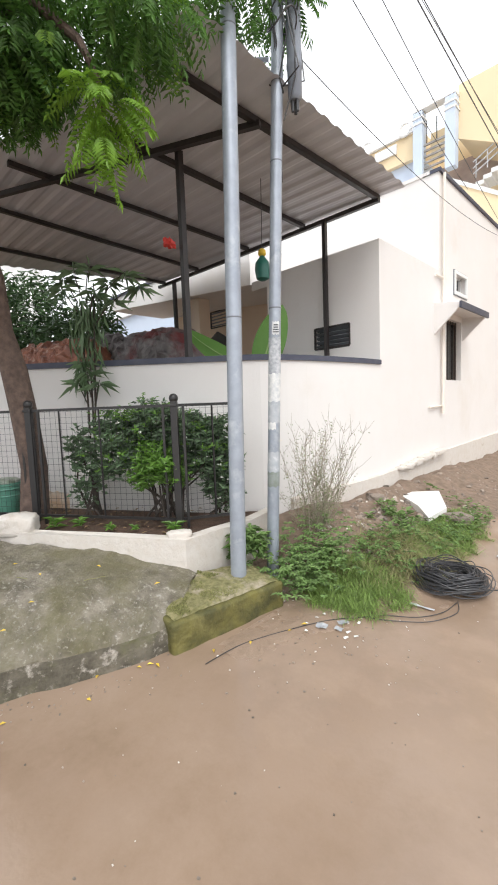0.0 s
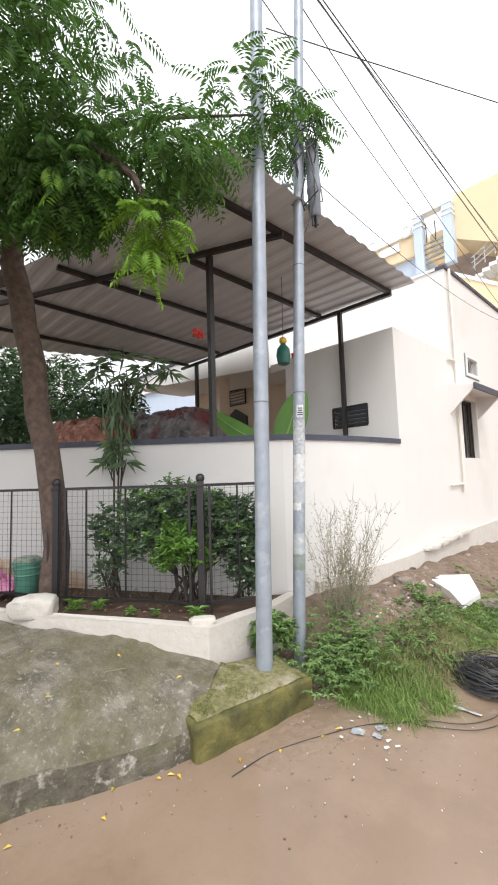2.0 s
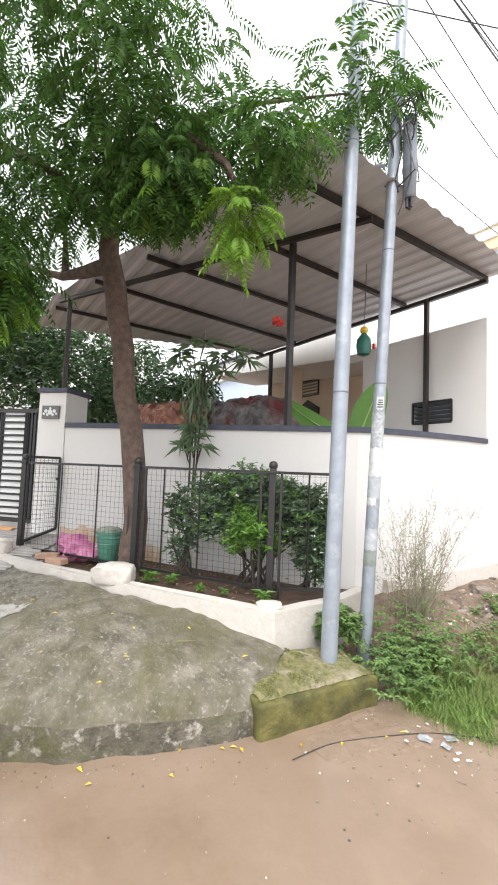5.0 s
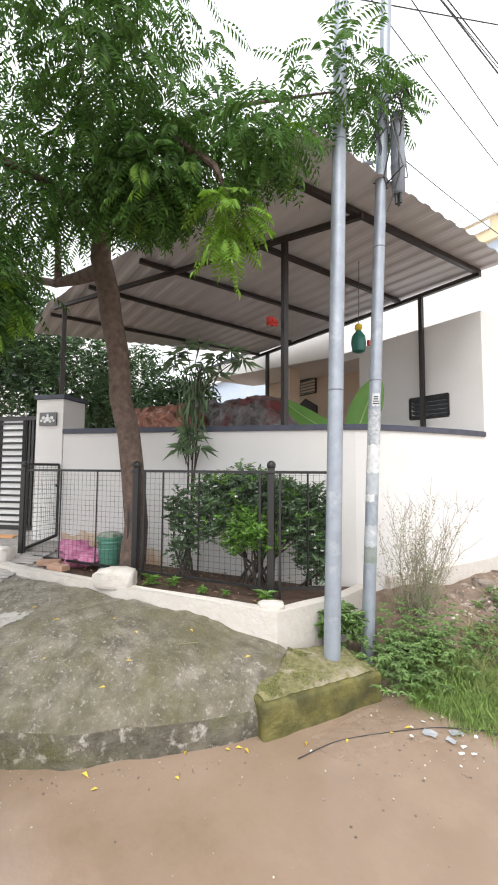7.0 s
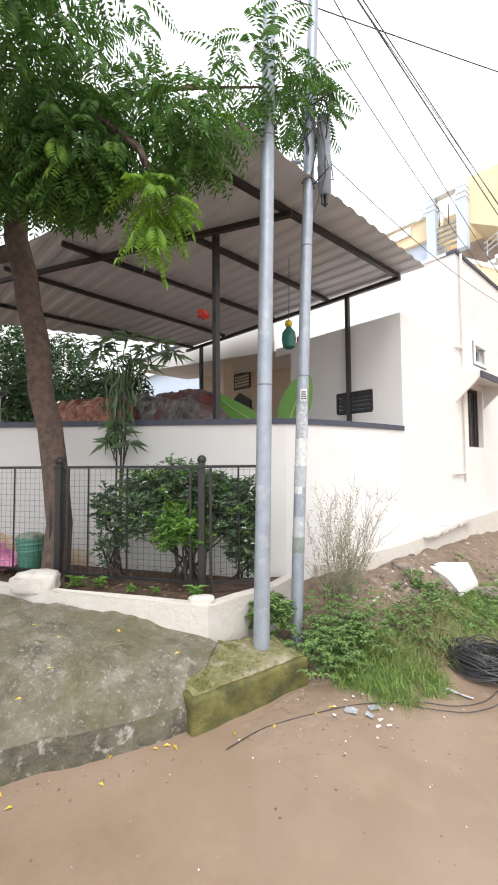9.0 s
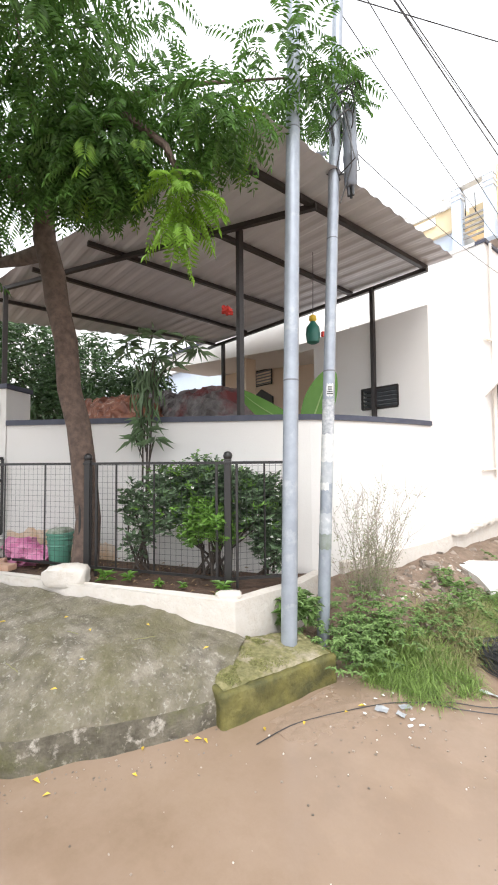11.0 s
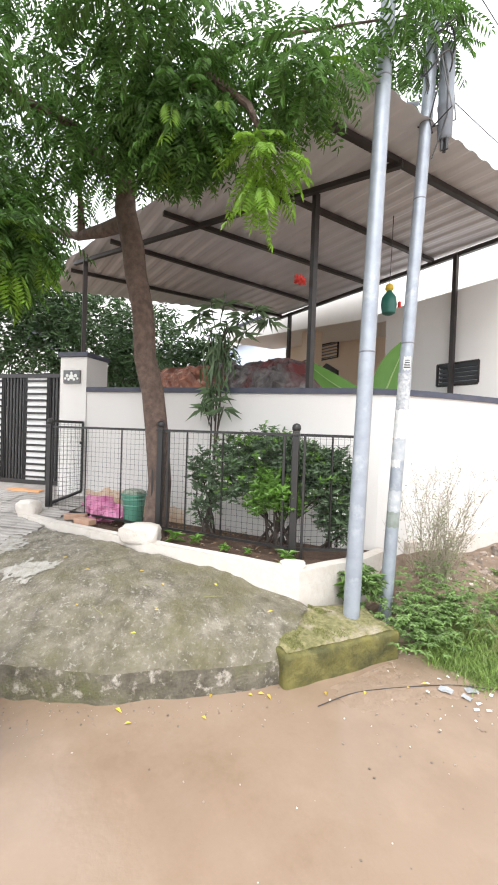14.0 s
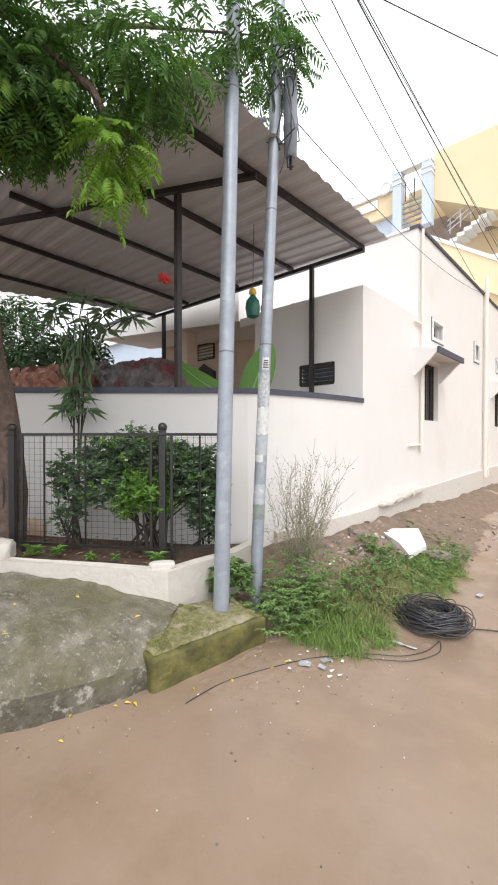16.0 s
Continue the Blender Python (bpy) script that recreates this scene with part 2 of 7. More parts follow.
rows = []
for i in range(241):
    y = 2.0 + 0.04 * i
    row = []
    for j in range(61):
        x = -2.8 + 0.034 * j
        h = ground_height(x, y)
        lift = 0.5 * (h - 0.035 - 0.025 * noise.noise(Vector((x * 6, y * 6, 1))) - 0.012 * noise.noise(Vector((x * 25, y * 25, 1))))
        row.append((x, y, h + max(-0.02, min(0.008, lift))))
    rows.append(row)
bank_ob = solid("soil_bank", Shape().grid(rows), SOIL, "dark damp soil bank with debris along the wall", "soil", kind="structure")
bank_ob.data.polygons.foreach_set("use_smooth", [True] * len(bank_ob.data.polygons))

# ---- compound wall: front run, corner, side run up to the house ----


def run_wall(name, line, z0, z1, thick, material, label, coping=True):
    """A wall along a plan line (its outer face), with a navy coping."""
    left = []
    for i, p in enumerate(line):
        a, b = line[max(i - 1, 0)], line[min(i + 1, len(line) - 1)]
        d = (Vector(b) - Vector(a)).normalized()
        left.append((Vector(p), Vector((d.y, -d.x))))
    poly = [tuple(p) for p, _ in left] + [tuple(p - n * thick) for p, n in reversed(left)]
    w = solid(name, Shape().prism(poly, z0, z1 - (0.055 if coping else 0)), material, label, "wall", kind="structure")
    if coping:
        poly = [tuple(p + n * 0.02) for p, n in left] + [tuple(p - n * (thick + 0.02)) for p, n in reversed(left)]
        part("coping", Shape().prism(poly, z1 - 0.055, z1), NAVY, w, "navy blue painted coping strip")
    return w


line = [on_wall(3.24).xy, on_wall(2.0).xy, on_wall(1.0).xy, on_wall(0.25).xy, (-2.79, 3.02), (-2.72, 3.14), (-2.67, 3.28), (-2.60, 3.52), (-2.53, 3.9), (-2.47, 4.35), (-2.45, 4.78)]
run_wall("wall_front", line, -0.1, COPE, 0.16, CREAM, "cream painted compound wall with navy coping")

# ---- house ----
HX = -2.45
house = thing("house", "single storey cream painted house with flat roof and parapet", "house")


def pierced(x, y0, y1, z0, z1, thick, holes):
    """A wall in the plane of x, cut into blocks round its openings (y0, y1, z0, z1)."""
    return holed(y0, y1, z0, z1, holes, lambda a, z, back: (x - thick * back, a, z))


def holed(a0, a1, z0, z1, holes, place):
    """One connected wall with openings; place(a, z, back) gives the corner on the outer (0) or inner (1) face."""
    ca = sorted({a0, a1, *(h[0] for h in holes), *(h[1] for h in holes)})
    cz = sorted({z0, z1, *(h[2] for h in holes), *(h[3] for h in holes)})
    sh, index = Shape(), {}

    def vert(i, j, back):
        if (i, j, back) not in index:
            index[i, j, back] = len(sh.v)
            sh.v.append(place(ca[i], cz[j], back))
        return index[i, j, back]

    def full(i, j):
        if not (0 <= i < len(ca) - 1 and 0 <= j < len(cz) - 1):
            return False
        a, z = (ca[i] + ca[i + 1]) / 2, (cz[j] + cz[j + 1]) / 2
        return not any(h[0] < a < h[1] and h[2] < z < h[3] for h in holes)

    for i in range(len(ca) - 1):
        for j in range(len(cz) - 1):
            if not full(i, j):
                continue
            c = ((i, j), (i + 1, j), (i + 1, j + 1), (i, j + 1))
            sh.f += [[vert(*p, 0) for p in c], [vert(*p, 1) for p in reversed(c)]]
            for k, (di, dj) in enumerate(((0, -1), (1, 0), (0, 1), (-1, 0))):
                if not full(i + di, j + dj):
                    p, q = c[k], c[(k + 1) % 4]
                    sh.f.append([vert(*q, 0), vert(*p, 0), vert(*p, 1), vert(*q, 1)])
    return sh


SIDE_HOLES = [(6.95, 7.62, 1.70, 2.66), (7.28, 7.82, 3.10, 3.42), (9.98, 10.35, 3.10, 3.48), (12.0, 12.7, 1.70, 2.66), (12.1, 12.6, 3.1, 3.42)]
part("wall", pierced(HX, 6.62, 18.0, -0.1, 4.72, 0.2, SIDE_HOLES), CREAM, house)
part("wall", Shape().box((HX - 0.1, 5.70, 1.61), (0.2, 1.84, 3.42)), CREAM, house)
# annex front with its vent opening
part("wall", holed(-4.25, HX - 0.2, 0.0, 3.32, [(-3.40, -2.86, 2.12, 2.42)], lambda a, z, back: (a, 4.78 + 0.2 * back, z)), CREAM, house)
part("roof", Shape().box((-3.40, 5.72, 3.25), (1.56, 1.60, 0.09)), CREAM, house)
part("wall", Shape().box((-4.15, 5.8, 1.6), (0.2, 1.64, 3.3)), CREAM, house)
part("wall", Shape().box((-5.9, 6.72, 2.3), (6.5, 0.2, 4.84)), CREAM, house, "tall cream front wall and parapet")
part("roof", Shape().box((-5.8, 12.4, 4.3), (6.3, 11.2, 0.12)), CREAM, house)
part("coping", Shape().box((HX - 0.1, 12.3, 4.745), (0.26, 11.4, 0.05)), NAVY, house, "navy parapet coping")
part("coping", Shape().box((-5.85, 6.72, 4.745), (6.55, 0.24, 0.05)), CREAM, house)
foot_line = [(-2.67, 3.28, 0.47), (-2.60, 3.52, 0.49), (-2.53, 3.9, 0.51), (-2.47, 4.35, 0.52), (HX, 4.79, 0.53), (HX, 5.2, 0.54), (HX, 6.6, 0.61), (HX, 8.0, 0.64), (HX, 10.5, 0.69), (HX, 18.0, 0.75)]
part("plinth", Shape().prism([(x - 0.03, y) for x, y, _ in foot_line] + [(x + 0.045, y) for x, y, _ in reversed(foot_line)], -0.1, [z for _, _, z in foot_line] + [z - 0.02 for _, _, z in reversed(foot_line)]), WHITEWASH, house, "whitewashed projecting plinth")
for k in range(13):
    y = 5.25 + k * 0.11
    sh = Shape().box((HX + 0.06, y, 0.535 + 0.006 * k + rnd.uniform(-0.012, 0.012)), (0.09 + rnd.uniform(0, 0.05), 0.20 + rnd.uniform(-0.05, 0.04), 0.06 + rnd.uniform(-0.02, 0.03)), rz=rnd.uniform(-10, 10), bev=0.02, m=Matrix.Rotation(rnd.uniform(-0.15, 0.25), 4, "X"))
    part("plaster_lump", sh, WHITEWASH, house)

# porch canopy and the house front, whose shade is put into its colour
canopy = Shape()
edge_line = [(-9.75, 3.87, 4.12), (-7.4, 3.64, 4.10), (-4.9, 3.40, 4.08)]
for y in (5.1, 6.60):
    canopy.v += [(x, y, lo) for x, lo, _ in edge_line] + [(x, y, hi) for x, _, hi in edge_line]
canopy.f = [[0, 1, 4, 3], [1, 2, 5, 4], [9, 10, 7, 6], [10, 11, 8, 7], [6, 7, 1, 0], [7, 8, 2, 1], [3, 4, 10, 9], [4, 5, 11, 10], [0, 3, 9, 6], [2, 8, 11, 5]]
part("porch_slab", canopy, CREAM, house, "cream canopy tapering to its edge")
part("porch_trim", Shape().beam((-9.8, 5.1, 4.15), (-4.9, 5.1, 4.11), 0.06, 0.06), NAVY, house)
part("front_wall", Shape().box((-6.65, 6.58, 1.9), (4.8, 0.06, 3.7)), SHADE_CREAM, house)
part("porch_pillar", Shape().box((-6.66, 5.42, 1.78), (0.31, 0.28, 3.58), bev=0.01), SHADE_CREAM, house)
part("step", Shape().box((-4.56, 5.7, 3.30), (0.34, 1.5, 0.14), bev=0.01), CREAM, house)
niche = Shape()
gable = [(-7.78, 2.55), (-7.02, 2.55), (-7.02, 2.95), (-7.4, 3.16), (-7.78, 2.95)]
niche.v = [(x, 6.50, z) for x, z in gable] + [(x, 6.548, z) for x, z in gable]
niche.f = [[0, 1, 2, 3, 4], [9, 8, 7, 6, 5]] + [[i, 5 + i, 5 + (i + 1) % 5, (i + 1) % 5] for i in range(5)]
part("gabled_niche", niche, BROWNSTEEL, house, "dark gabled wall niche")

# ---- carport roof ----


def roof_z(x, y):
    """The gently falling plane of the purlins."""
    return 3.79 - 0.0344 * x - 0.0262 * y


def on_roof(x, y, dz=0.0):
    return Vector((x, y, roof_z(x, y) + dz))


carport = thing("carport", "carport of grey corrugated sheet on dark steel posts", "carport")
rows, under = [], []
n_wave = 400
for i in range(n_wave + 1):
    y = 0.85 + 4.09 * i / n_wave
    left_x = -8.92 + 0.42 * (y - 1.16)
    right_x = min(-2.13, -2.13 + (y - 1.85) / 0.2, -2.435 - (y - 4.80) / 0.048)
    right_x = max(right_x, left_x + 0.1)
    wave = max(-0.6, min(0.6, math.sin(2 * math.pi * y / 0.20))) * 0.015
    cuts = [left_x + (right_x - left_x) * k / 5 for k in range(6)]
    rows.append([on_roof(x, y, 0.048 + wave) for x in cuts])
    under.append([on_roof(x, y, 0.045 + wave) for x in cuts])
part("roof_sheet", Shape().grid(rows).grid(under), SHEET, carport, "ribbed grey metal roofing")
for a, b in (((-2.577, 2.06), (-2.435, 4.74)), ((-3.56, 1.9), (-3.522, 4.76)), ((-4.717, 1.51), (-4.63, 4.80)), ((-5.90, 1.2), (-5.96, 4.86)), ((-7.50, 0.95), (-7.10, 4.94))):
    part("purlin", Shape().beam(on_roof(*a), on_roof(*b), 0.05, 0.05), BROWNSTEEL, carport)
part("beam", Shape().beam(on_roof(-7.35, 4.95, -0.03), on_roof(-2.41, 4.715, -0.03), 0.05, 0.05), BROWNSTEEL, carport)
part("beam", Shape().beam(on_roof(-7.05, 0.94, -0.03), on_roof(-2.50, 2.82, -0.03), 0.05, 0.05), BROWNSTEEL, carport)


def post(x, y, z0, size=0.05):
    return part("post", Shape().beam((x, y, z0), (x, y, roof_z(x, y) - 0.03), size, size, up=(0, 1, 0)), BROWNSTEEL, carport)


post(-6.79, 1.05, 0.0, 0.06)
post(-3.30, 2.56, COPE, 0.055)
post(-3.17, 4.72, 0.0)
post(-6.78, 4.92, 0.0, 0.06)

# ---- gate pillars ----


def pillar(s0, s1, z0, z1, name):
    p = thing(name, "cream painted square gate pillar with navy cap", "pillar")
    c = on_wall((s0 + s1) / 2, -0.19)
    part("shaft", Shape().box((c.x, c.y, (z0 + z1 - 0.05) / 2), (s1 - s0, 0.40, z1 - 0.05 - z0), WALL_ANGLE, bev=0.008), CREAM, p)
    part("cap", Shape().box((c.x, c.y, z1 - 0.025), (s1 - s0 + 0.04, 0.44, 0.05), WALL_ANGLE, bev=0.006), NAVY, p, "navy painted cap")
    return p


pillar(3.245, 3.60, 0.0, 2.30, "gate_pillar")
pillar(6.60, 7.12, 0.2, 2.23, "gate_pillar")

# damp dark soil where the bank runs out into the road
rows = []
for i in range(81):
    row = []
    for j in range(121):
        x, y = -1.85 + 0.012 * i, 1.55 + 0.012 * j
        edge = min(0.5, 1.25 * (x + 1.82 - 0.28 * (y - 2.1)), 0.9 * (y - 1.5))
        far_side = -1.60 + 0.36 * (y - 1.6) - x
        field = min(edge, far_side) * 1.6 + 0.34 * noise.noise(Vector((x * 5, y * 5, 4))) + 0.22 * noise.noise(Vector((x * 19, y * 19, 1))) + 0.1 * noise.noise(Vector((x * 45, y * 45, 6)))
        row.append((x, y, ground_height(x, y) + max(-0.015, min(0.007, 0.02 * (field - 0.05)))))
    rows.append(row)
patch = Shape().grid(rows)
patch.smooth = True
solid("soil_patch", patch, mat("damp_soil", (0.305, 0.220, 0.160), 0.5, second=(0.265, 0.19, 0.138), scale=20, amount=0.8, bump=0.5, bump_scale=45, third=(0.285, 0.21, 0.152), third_scale=12, third_at=0.6), "damp dark soil spreading over the muddy road edge", "soil", kind="structure")

# ---- concrete apron, kerb, ramp ----
back_line = [(-2.28, 1.76, 0.27), (-2.5, 1.63, 0.34), (-2.75, 1.42, 0.41), (-3.2, 1.06, 0.46), (-3.75, 0.74, 0.48), (-4.30, 0.38, 0.49), (-4.60, 0.24, 0.50)]
front_line = [(-2.03, 1.41, 0.198), (-2.11, 1.02, 0.205), (-2.24, 0.68, 0.215), (-2.42, 0.33, 0.22), (-2.63, 0.04, 0.23), (-2.85, -0.24, 0.22), (-2.97, -0.85, 0.17)]


def along(line, t):
    k = min(int(t * (len(line) - 1)), len(line) - 2)
    f = t * (len(line) - 1) - k
    return Vector(line[k]).lerp(Vector(line[k + 1]), f)


rows = []
for i in range(97):
    a, b = along(front_line, i / 96), along(back_line, i / 96)
    row = []
    for j in range(37):
        f = j / 36
        p = a.lerp(b, f)
        p.z = a.z + (b.z - a.z) * (0.08 * f / 0.2 if f < 0.2 else 0.08 + 0.92 * ((f - 0.2) / 0.8) ** 0.75)
        p.z += 0.055 * math.sin(math.pi * min(1, f * 1.1)) * math.sin(math.pi * i / 96) + 0.020 * noise.noise(p * 4) + 0.015 * noise.noise(p * 12)
        if j < 6:
            p.z -= 0.042 * (1 - j / 6) ** 2
        row.append(p)
    out = (a - b).normalized()
    wob = 0.026 * noise.noise(Vector((a.x * 3, a.y * 3, 2))) + 0.022 * noise.noise(Vector((a.x * 10, a.y * 10, 7)))
    low = Vector((a.x + out.x * (0.04 + wob), a.y + out.y * (0.04 + wob), -0.05))
    mid = Vector((a.x + out.x * (0.030 + wob), a.y + out.y * (0.030 + wob), a.z * 0.5))
    rows.append([low, mid, Vector((a.x + out.x * (0.018 + wob * 0.9), a.y + out.y * (0.018 + wob * 0.9), a.z - 0.065))] + row)
apron = thing("apron", "damp mossy concrete apron with worn rounded kerb", "pavement", kind="structure")
part("slab", Shape().grid([r[2:] for r in rows]), CONCRETE, apron)
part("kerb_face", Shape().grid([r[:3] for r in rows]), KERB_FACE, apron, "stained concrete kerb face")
skin = Shape()
grid_rows = [r[3:] for r in rows]
for i in range(50, 95):
    for j in range(4, 30):
        q = grid_rows[i][j]
        if noise.noise(q * 3.3) + (i - 78) / 60 < -0.3:
            continue
        c00, c10, c11, c01 = grid_rows[i][j], grid_rows[i + 1][j], grid_rows[i + 1][j + 1], grid_rows[i][j + 1]
        for a in range(5):
            for b in range(5):
                quad = [c00.lerp(c10, u / 5).lerp(c01.lerp(c11, u / 5), v / 5) for u, v in ((a, b), (a + 1, b), (a + 1, b + 1), (a, b + 1))]
                q = quad[0]
                if noise.noise(Vector((q.x * 3.3, q.y * 3.3, 8))) + 0.45 * noise.noise(Vector((q.x * 11, q.y * 11, 3))) + 0.3 * noise.noise(Vector((q.x * 35, q.y * 35, 5))) + (i - 78) / 60 > 0.3:
                    o = len(skin.v)
                    skin.v += [(p.x, p.y, p.z + 0.004) for p in quad]
                    skin.f.append([o, o + 1, o + 2, o + 3])
tagged(part("cement_skin", skin, mat("pale_cement", (0.44, 0.42, 0.385), 0.75, second=(0.30, 0.275, 0.235), scale=16, amount=0.9, bump=0.8, bump_scale=40), apron, "flaking pale cement skin"), kind="stuff")
for ob in apron.children:
    ob.data.polygons.foreach_set("use_smooth", [True] * len(ob.data.polygons))

# mossy block under the poles
blk = thing("concrete_block", "moss-covered concrete footing block under the steel pole", "concrete block")
plan = [(-1.945, 1.33), (-1.86, 2.19), (-2.28, 2.26), (-2.36, 1.78), (-2.10, 1.335)]
raw = Shape().prism(plan, -0.05, [0.182, 0.185, 0.20, 0.24, 0.2])
bm = bmesh.new()
vs = [bm.verts.new(p) for p in raw.v]
for f in raw.f:
    bm.faces.new([vs[i] for i in f])
bmesh.ops.bevel(bm, geom=[e for e in bm.edges if max(v.co.z for v in e.verts) > 0.1], offset=0.022, segments=3, affect="EDGES", profile=0.5)
bmesh.ops.triangulate(bm, faces=bm.faces[:])
bmesh.ops.subdivide_edges(bm, edges=[e for e in bm.edges if e.calc_length() > 0.05], cuts=7, use_grid_fill=True)
for v in bm.verts:
    v.co += Vector((noise.noise(v.co * 9), noise.noise(v.co * 9 + Vector((3, 0, 0))), 0.4 * noise.noise(v.co * 11))) * (0.010 + 0.012 * abs(noise.noise(v.co * 23)))
body = Shape()
body.add(bm)
body.smooth = True
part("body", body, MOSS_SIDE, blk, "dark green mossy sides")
rows = []
for i in range(25):
    a, b = Vector((-1.98, 1.36, 0.192)).lerp(Vector((-1.885, 2.16, 0.190)), i / 24), Vector((-2.09, 1.36, 0.205)).lerp(Vector((-2.33, 1.79, 0.243)), min(1, i / 14)) if i < 15 else Vector((-2.33, 1.79, 0.243)).lerp(Vector((-2.26, 2.22, 0.206)), (i - 14) / 10)
    rows.append([a.lerp(b, j / 14) + Vector((0, 0, (0.0 if j in (0, 14) or i in (0, 24) else 0.012) + 0.010 * noise.noise(a.lerp(b, j / 14) * 22))) for j in range(15)])
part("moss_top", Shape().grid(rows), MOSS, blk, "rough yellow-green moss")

# ramp up to the gate
RZ = 0.66


def on_ramp(s, out, dz=0.0):
    p = on_wall(s, out)
    return Vector((p.x, p.y, RZ - 0.195 * out + dz))


ramp = thing("ramp", "sloping driveway of pale ridged concrete tiles", "ramp", kind="structure")
sh = Shape()
o = [on_ramp(2.95, -0.4), on_ramp(6.6, -0.4), on_ramp(6.5, 3.33), on_ramp(2.75, 3.33)]
sh.prism([p.xy for p in o], -0.1, [p.z - 0.006 for p in o])
part("bed", sh, TILE, ramp)
sh = Shape()
o = [on_ramp(6.5, 0.02), on_ramp(6.68, 0.02), on_ramp(6.68, 3.2), on_ramp(6.5, 3.2)]
sh.prism([p.xy for p in o], -0.1, [p.z + 0.09 for p in o])
part("edge_beam", sh, GREYWALL, ramp, "grey concrete edge beam")
sh = Shape()
o = [on_ramp(6.68, -0.4), on_ramp(12.0, -0.4), on_ramp(12.0, 2.9), on_ramp(6.68, 2.9)]
sh.prism([p.xy for p in o], -0.1, [0.52, 0.52, 0.12, 0.12])
solid("verge", sh, SOIL, "soil verge with grass beside the ramp", "soil", kind="structure")

# white painted kerb of the planting bed
bed_line = [(-2.68, 3.06, 0.40), (-2.45, 2.50, 0.45), (-2.36, 2.08, 0.49), (-2.335, 1.72, 0.50), (-2.72, 1.42, 0.52), (-3.2, 1.08, 0.53), (-3.78, 0.74, 0.54), (-4.37, 0.37, 0.55), (-4.84, 0.14, 0.56)]
kerb = thing("bed_kerb", "white painted low kerb round the planting bed", "kerb", kind="structure")
sh = Shape()
ins = []
for i, p in enumerate(bed_line):
    a, b = Vector(bed_line[max(0, i - 1)]), Vector(bed_line[min(len(bed_line) - 1, i + 1)])
    d = (b - a).normalized()
    ins.append(Vector(p) + Vector((d.y, -d.x, 0)) * 0.10)
sh.prism([p[:2] for p in bed_line] + [tuple(q.xy) for q in reversed(ins)], 0.1, [p[2] for p in bed_line] + [q.z for q in reversed(ins)])
part("kerb", sh, WHITEWASH, kerb)
sh = Shape()
sh.prism([tuple(q.xy) for q in ins] + [tuple(on_wall(3.26, 0.01).xy), tuple(on_wall(0.0, 0.01).xy)], 0.0, [q.z - 0.03 for q in ins] + [0.53, 0.33])
solid("bed_soil", sh, REDSOIL, "dark reddish damp soil of the planting bed", "soil", kind="structure")

# ---- neighbours and distance ----
far = thing("apartment_building", "yellow painted apartment building with pale blue posts", "building")
stair_tower = Shape()
tower = [(-5.35, 12.125), (-5.35, 10.38), (-3.3, 9.24), (8.3, 9.24), (8.3, 12.125)]
stair_tower.v = [(x, y, z) for y in (16.2, 21.0) for x, z in tower]
stair_tower.f = [[0, 1, 2, 3, 4], [9, 8, 7, 6, 5]] + [[(i + 1) % 5, i, 5 + i, 5 + (i + 1) % 5] for i in range(5)]
part("wall", stair_tower, YELLOW, far, "yellow stair tower with a sloping soffit")
part("wall", Shape().box((-7.9, 18.0, 10.9), (2.4, 3.6, 1.0)), YELLOW, far)
part("wall", Shape().box((-7.9, 18.1, 8.4), (2.4, 3.4, 4.0)), BLUEWHITE, far)
part("wall", Shape().box((1.5, 19.5, 5.0), (13.7, 3.0, 10.4)), YELLOW, far)
nb = solid("boundary_wall", Shape().box((-9.0, -5.6, 0.86), (0.2, 7.0, 2.0)), GREYWALL, "weathered grey neighbouring boundary wall", "wall", kind="structure")

# ---- more materials for the things ----
PAPER = mat("old_paper", (0.72, 0.72, 0.70), 0.8, second=(0.5, 0.52, 0.54), scale=30, amount=0.9)
CABLE = mat("black_cable", (0.032, 0.032, 0.036), 0.45, second=(0.08, 0.078, 0.08), scale=30, vary=0.4)
SCOOTER_WHITE = mat("pearl_white_paint", (0.60, 0.61, 0.63), 0.22, second=(0.57, 0.58, 0.60), scale=3, spec=0.6)
RUBBER = mat("tyre_rubber", (0.045, 0.045, 0.047), 0.8, second=(0.10, 0.09, 0.08), scale=12, amount=0.7, bump=0.5, bump_scale=90)
ALLOY = mat("silver_rim", (0.58, 0.59, 0.61), 0.42, 0.4, second=(0.42, 0.42, 0.43), scale=12, amount=0.6)
GREYPLASTIC = mat("grey_plastic", (0.19, 0.205, 0.225), 0.5, second=(0.15, 0.165, 0.185), scale=10)
DARKPLASTIC = mat("dark_plastic", (0.035, 0.036, 0.04), 0.45, second=(0.055, 0.055, 0.06), scale=14, bump=0.1, bump_scale=120)
SEATSKIN = mat("seat_vinyl", (0.10, 0.12, 0.16), 0.42, second=(0.12, 0.135, 0.165), scale=8, bump=0.25, bump_scale=50)
LENS = mat("clear_lens", (0.75, 0.77, 0.8), 0.08, 0.3)
POTGREEN = mat("green_plastic", (0.09, 0.26, 0.19), 0.45, second=(0.13, 0.32, 0.24), scale=10)
PINKCLOTH = mat("pink_bag", (0.58, 0.15, 0.33), 0.6, second=(0.75, 0.38, 0.52), scale=12, amount=0.8, bump=0.6, bump_scale=20)
TARP = mat("rust_tarp", (0.33, 0.13, 0.075), 0.5, second=(0.11, 0.04, 0.03), scale=6, amount=0.8, bump=0.35, bump_scale=7, third=(0.52, 0.38, 0.30), third_scale=7, third_at=0.62)
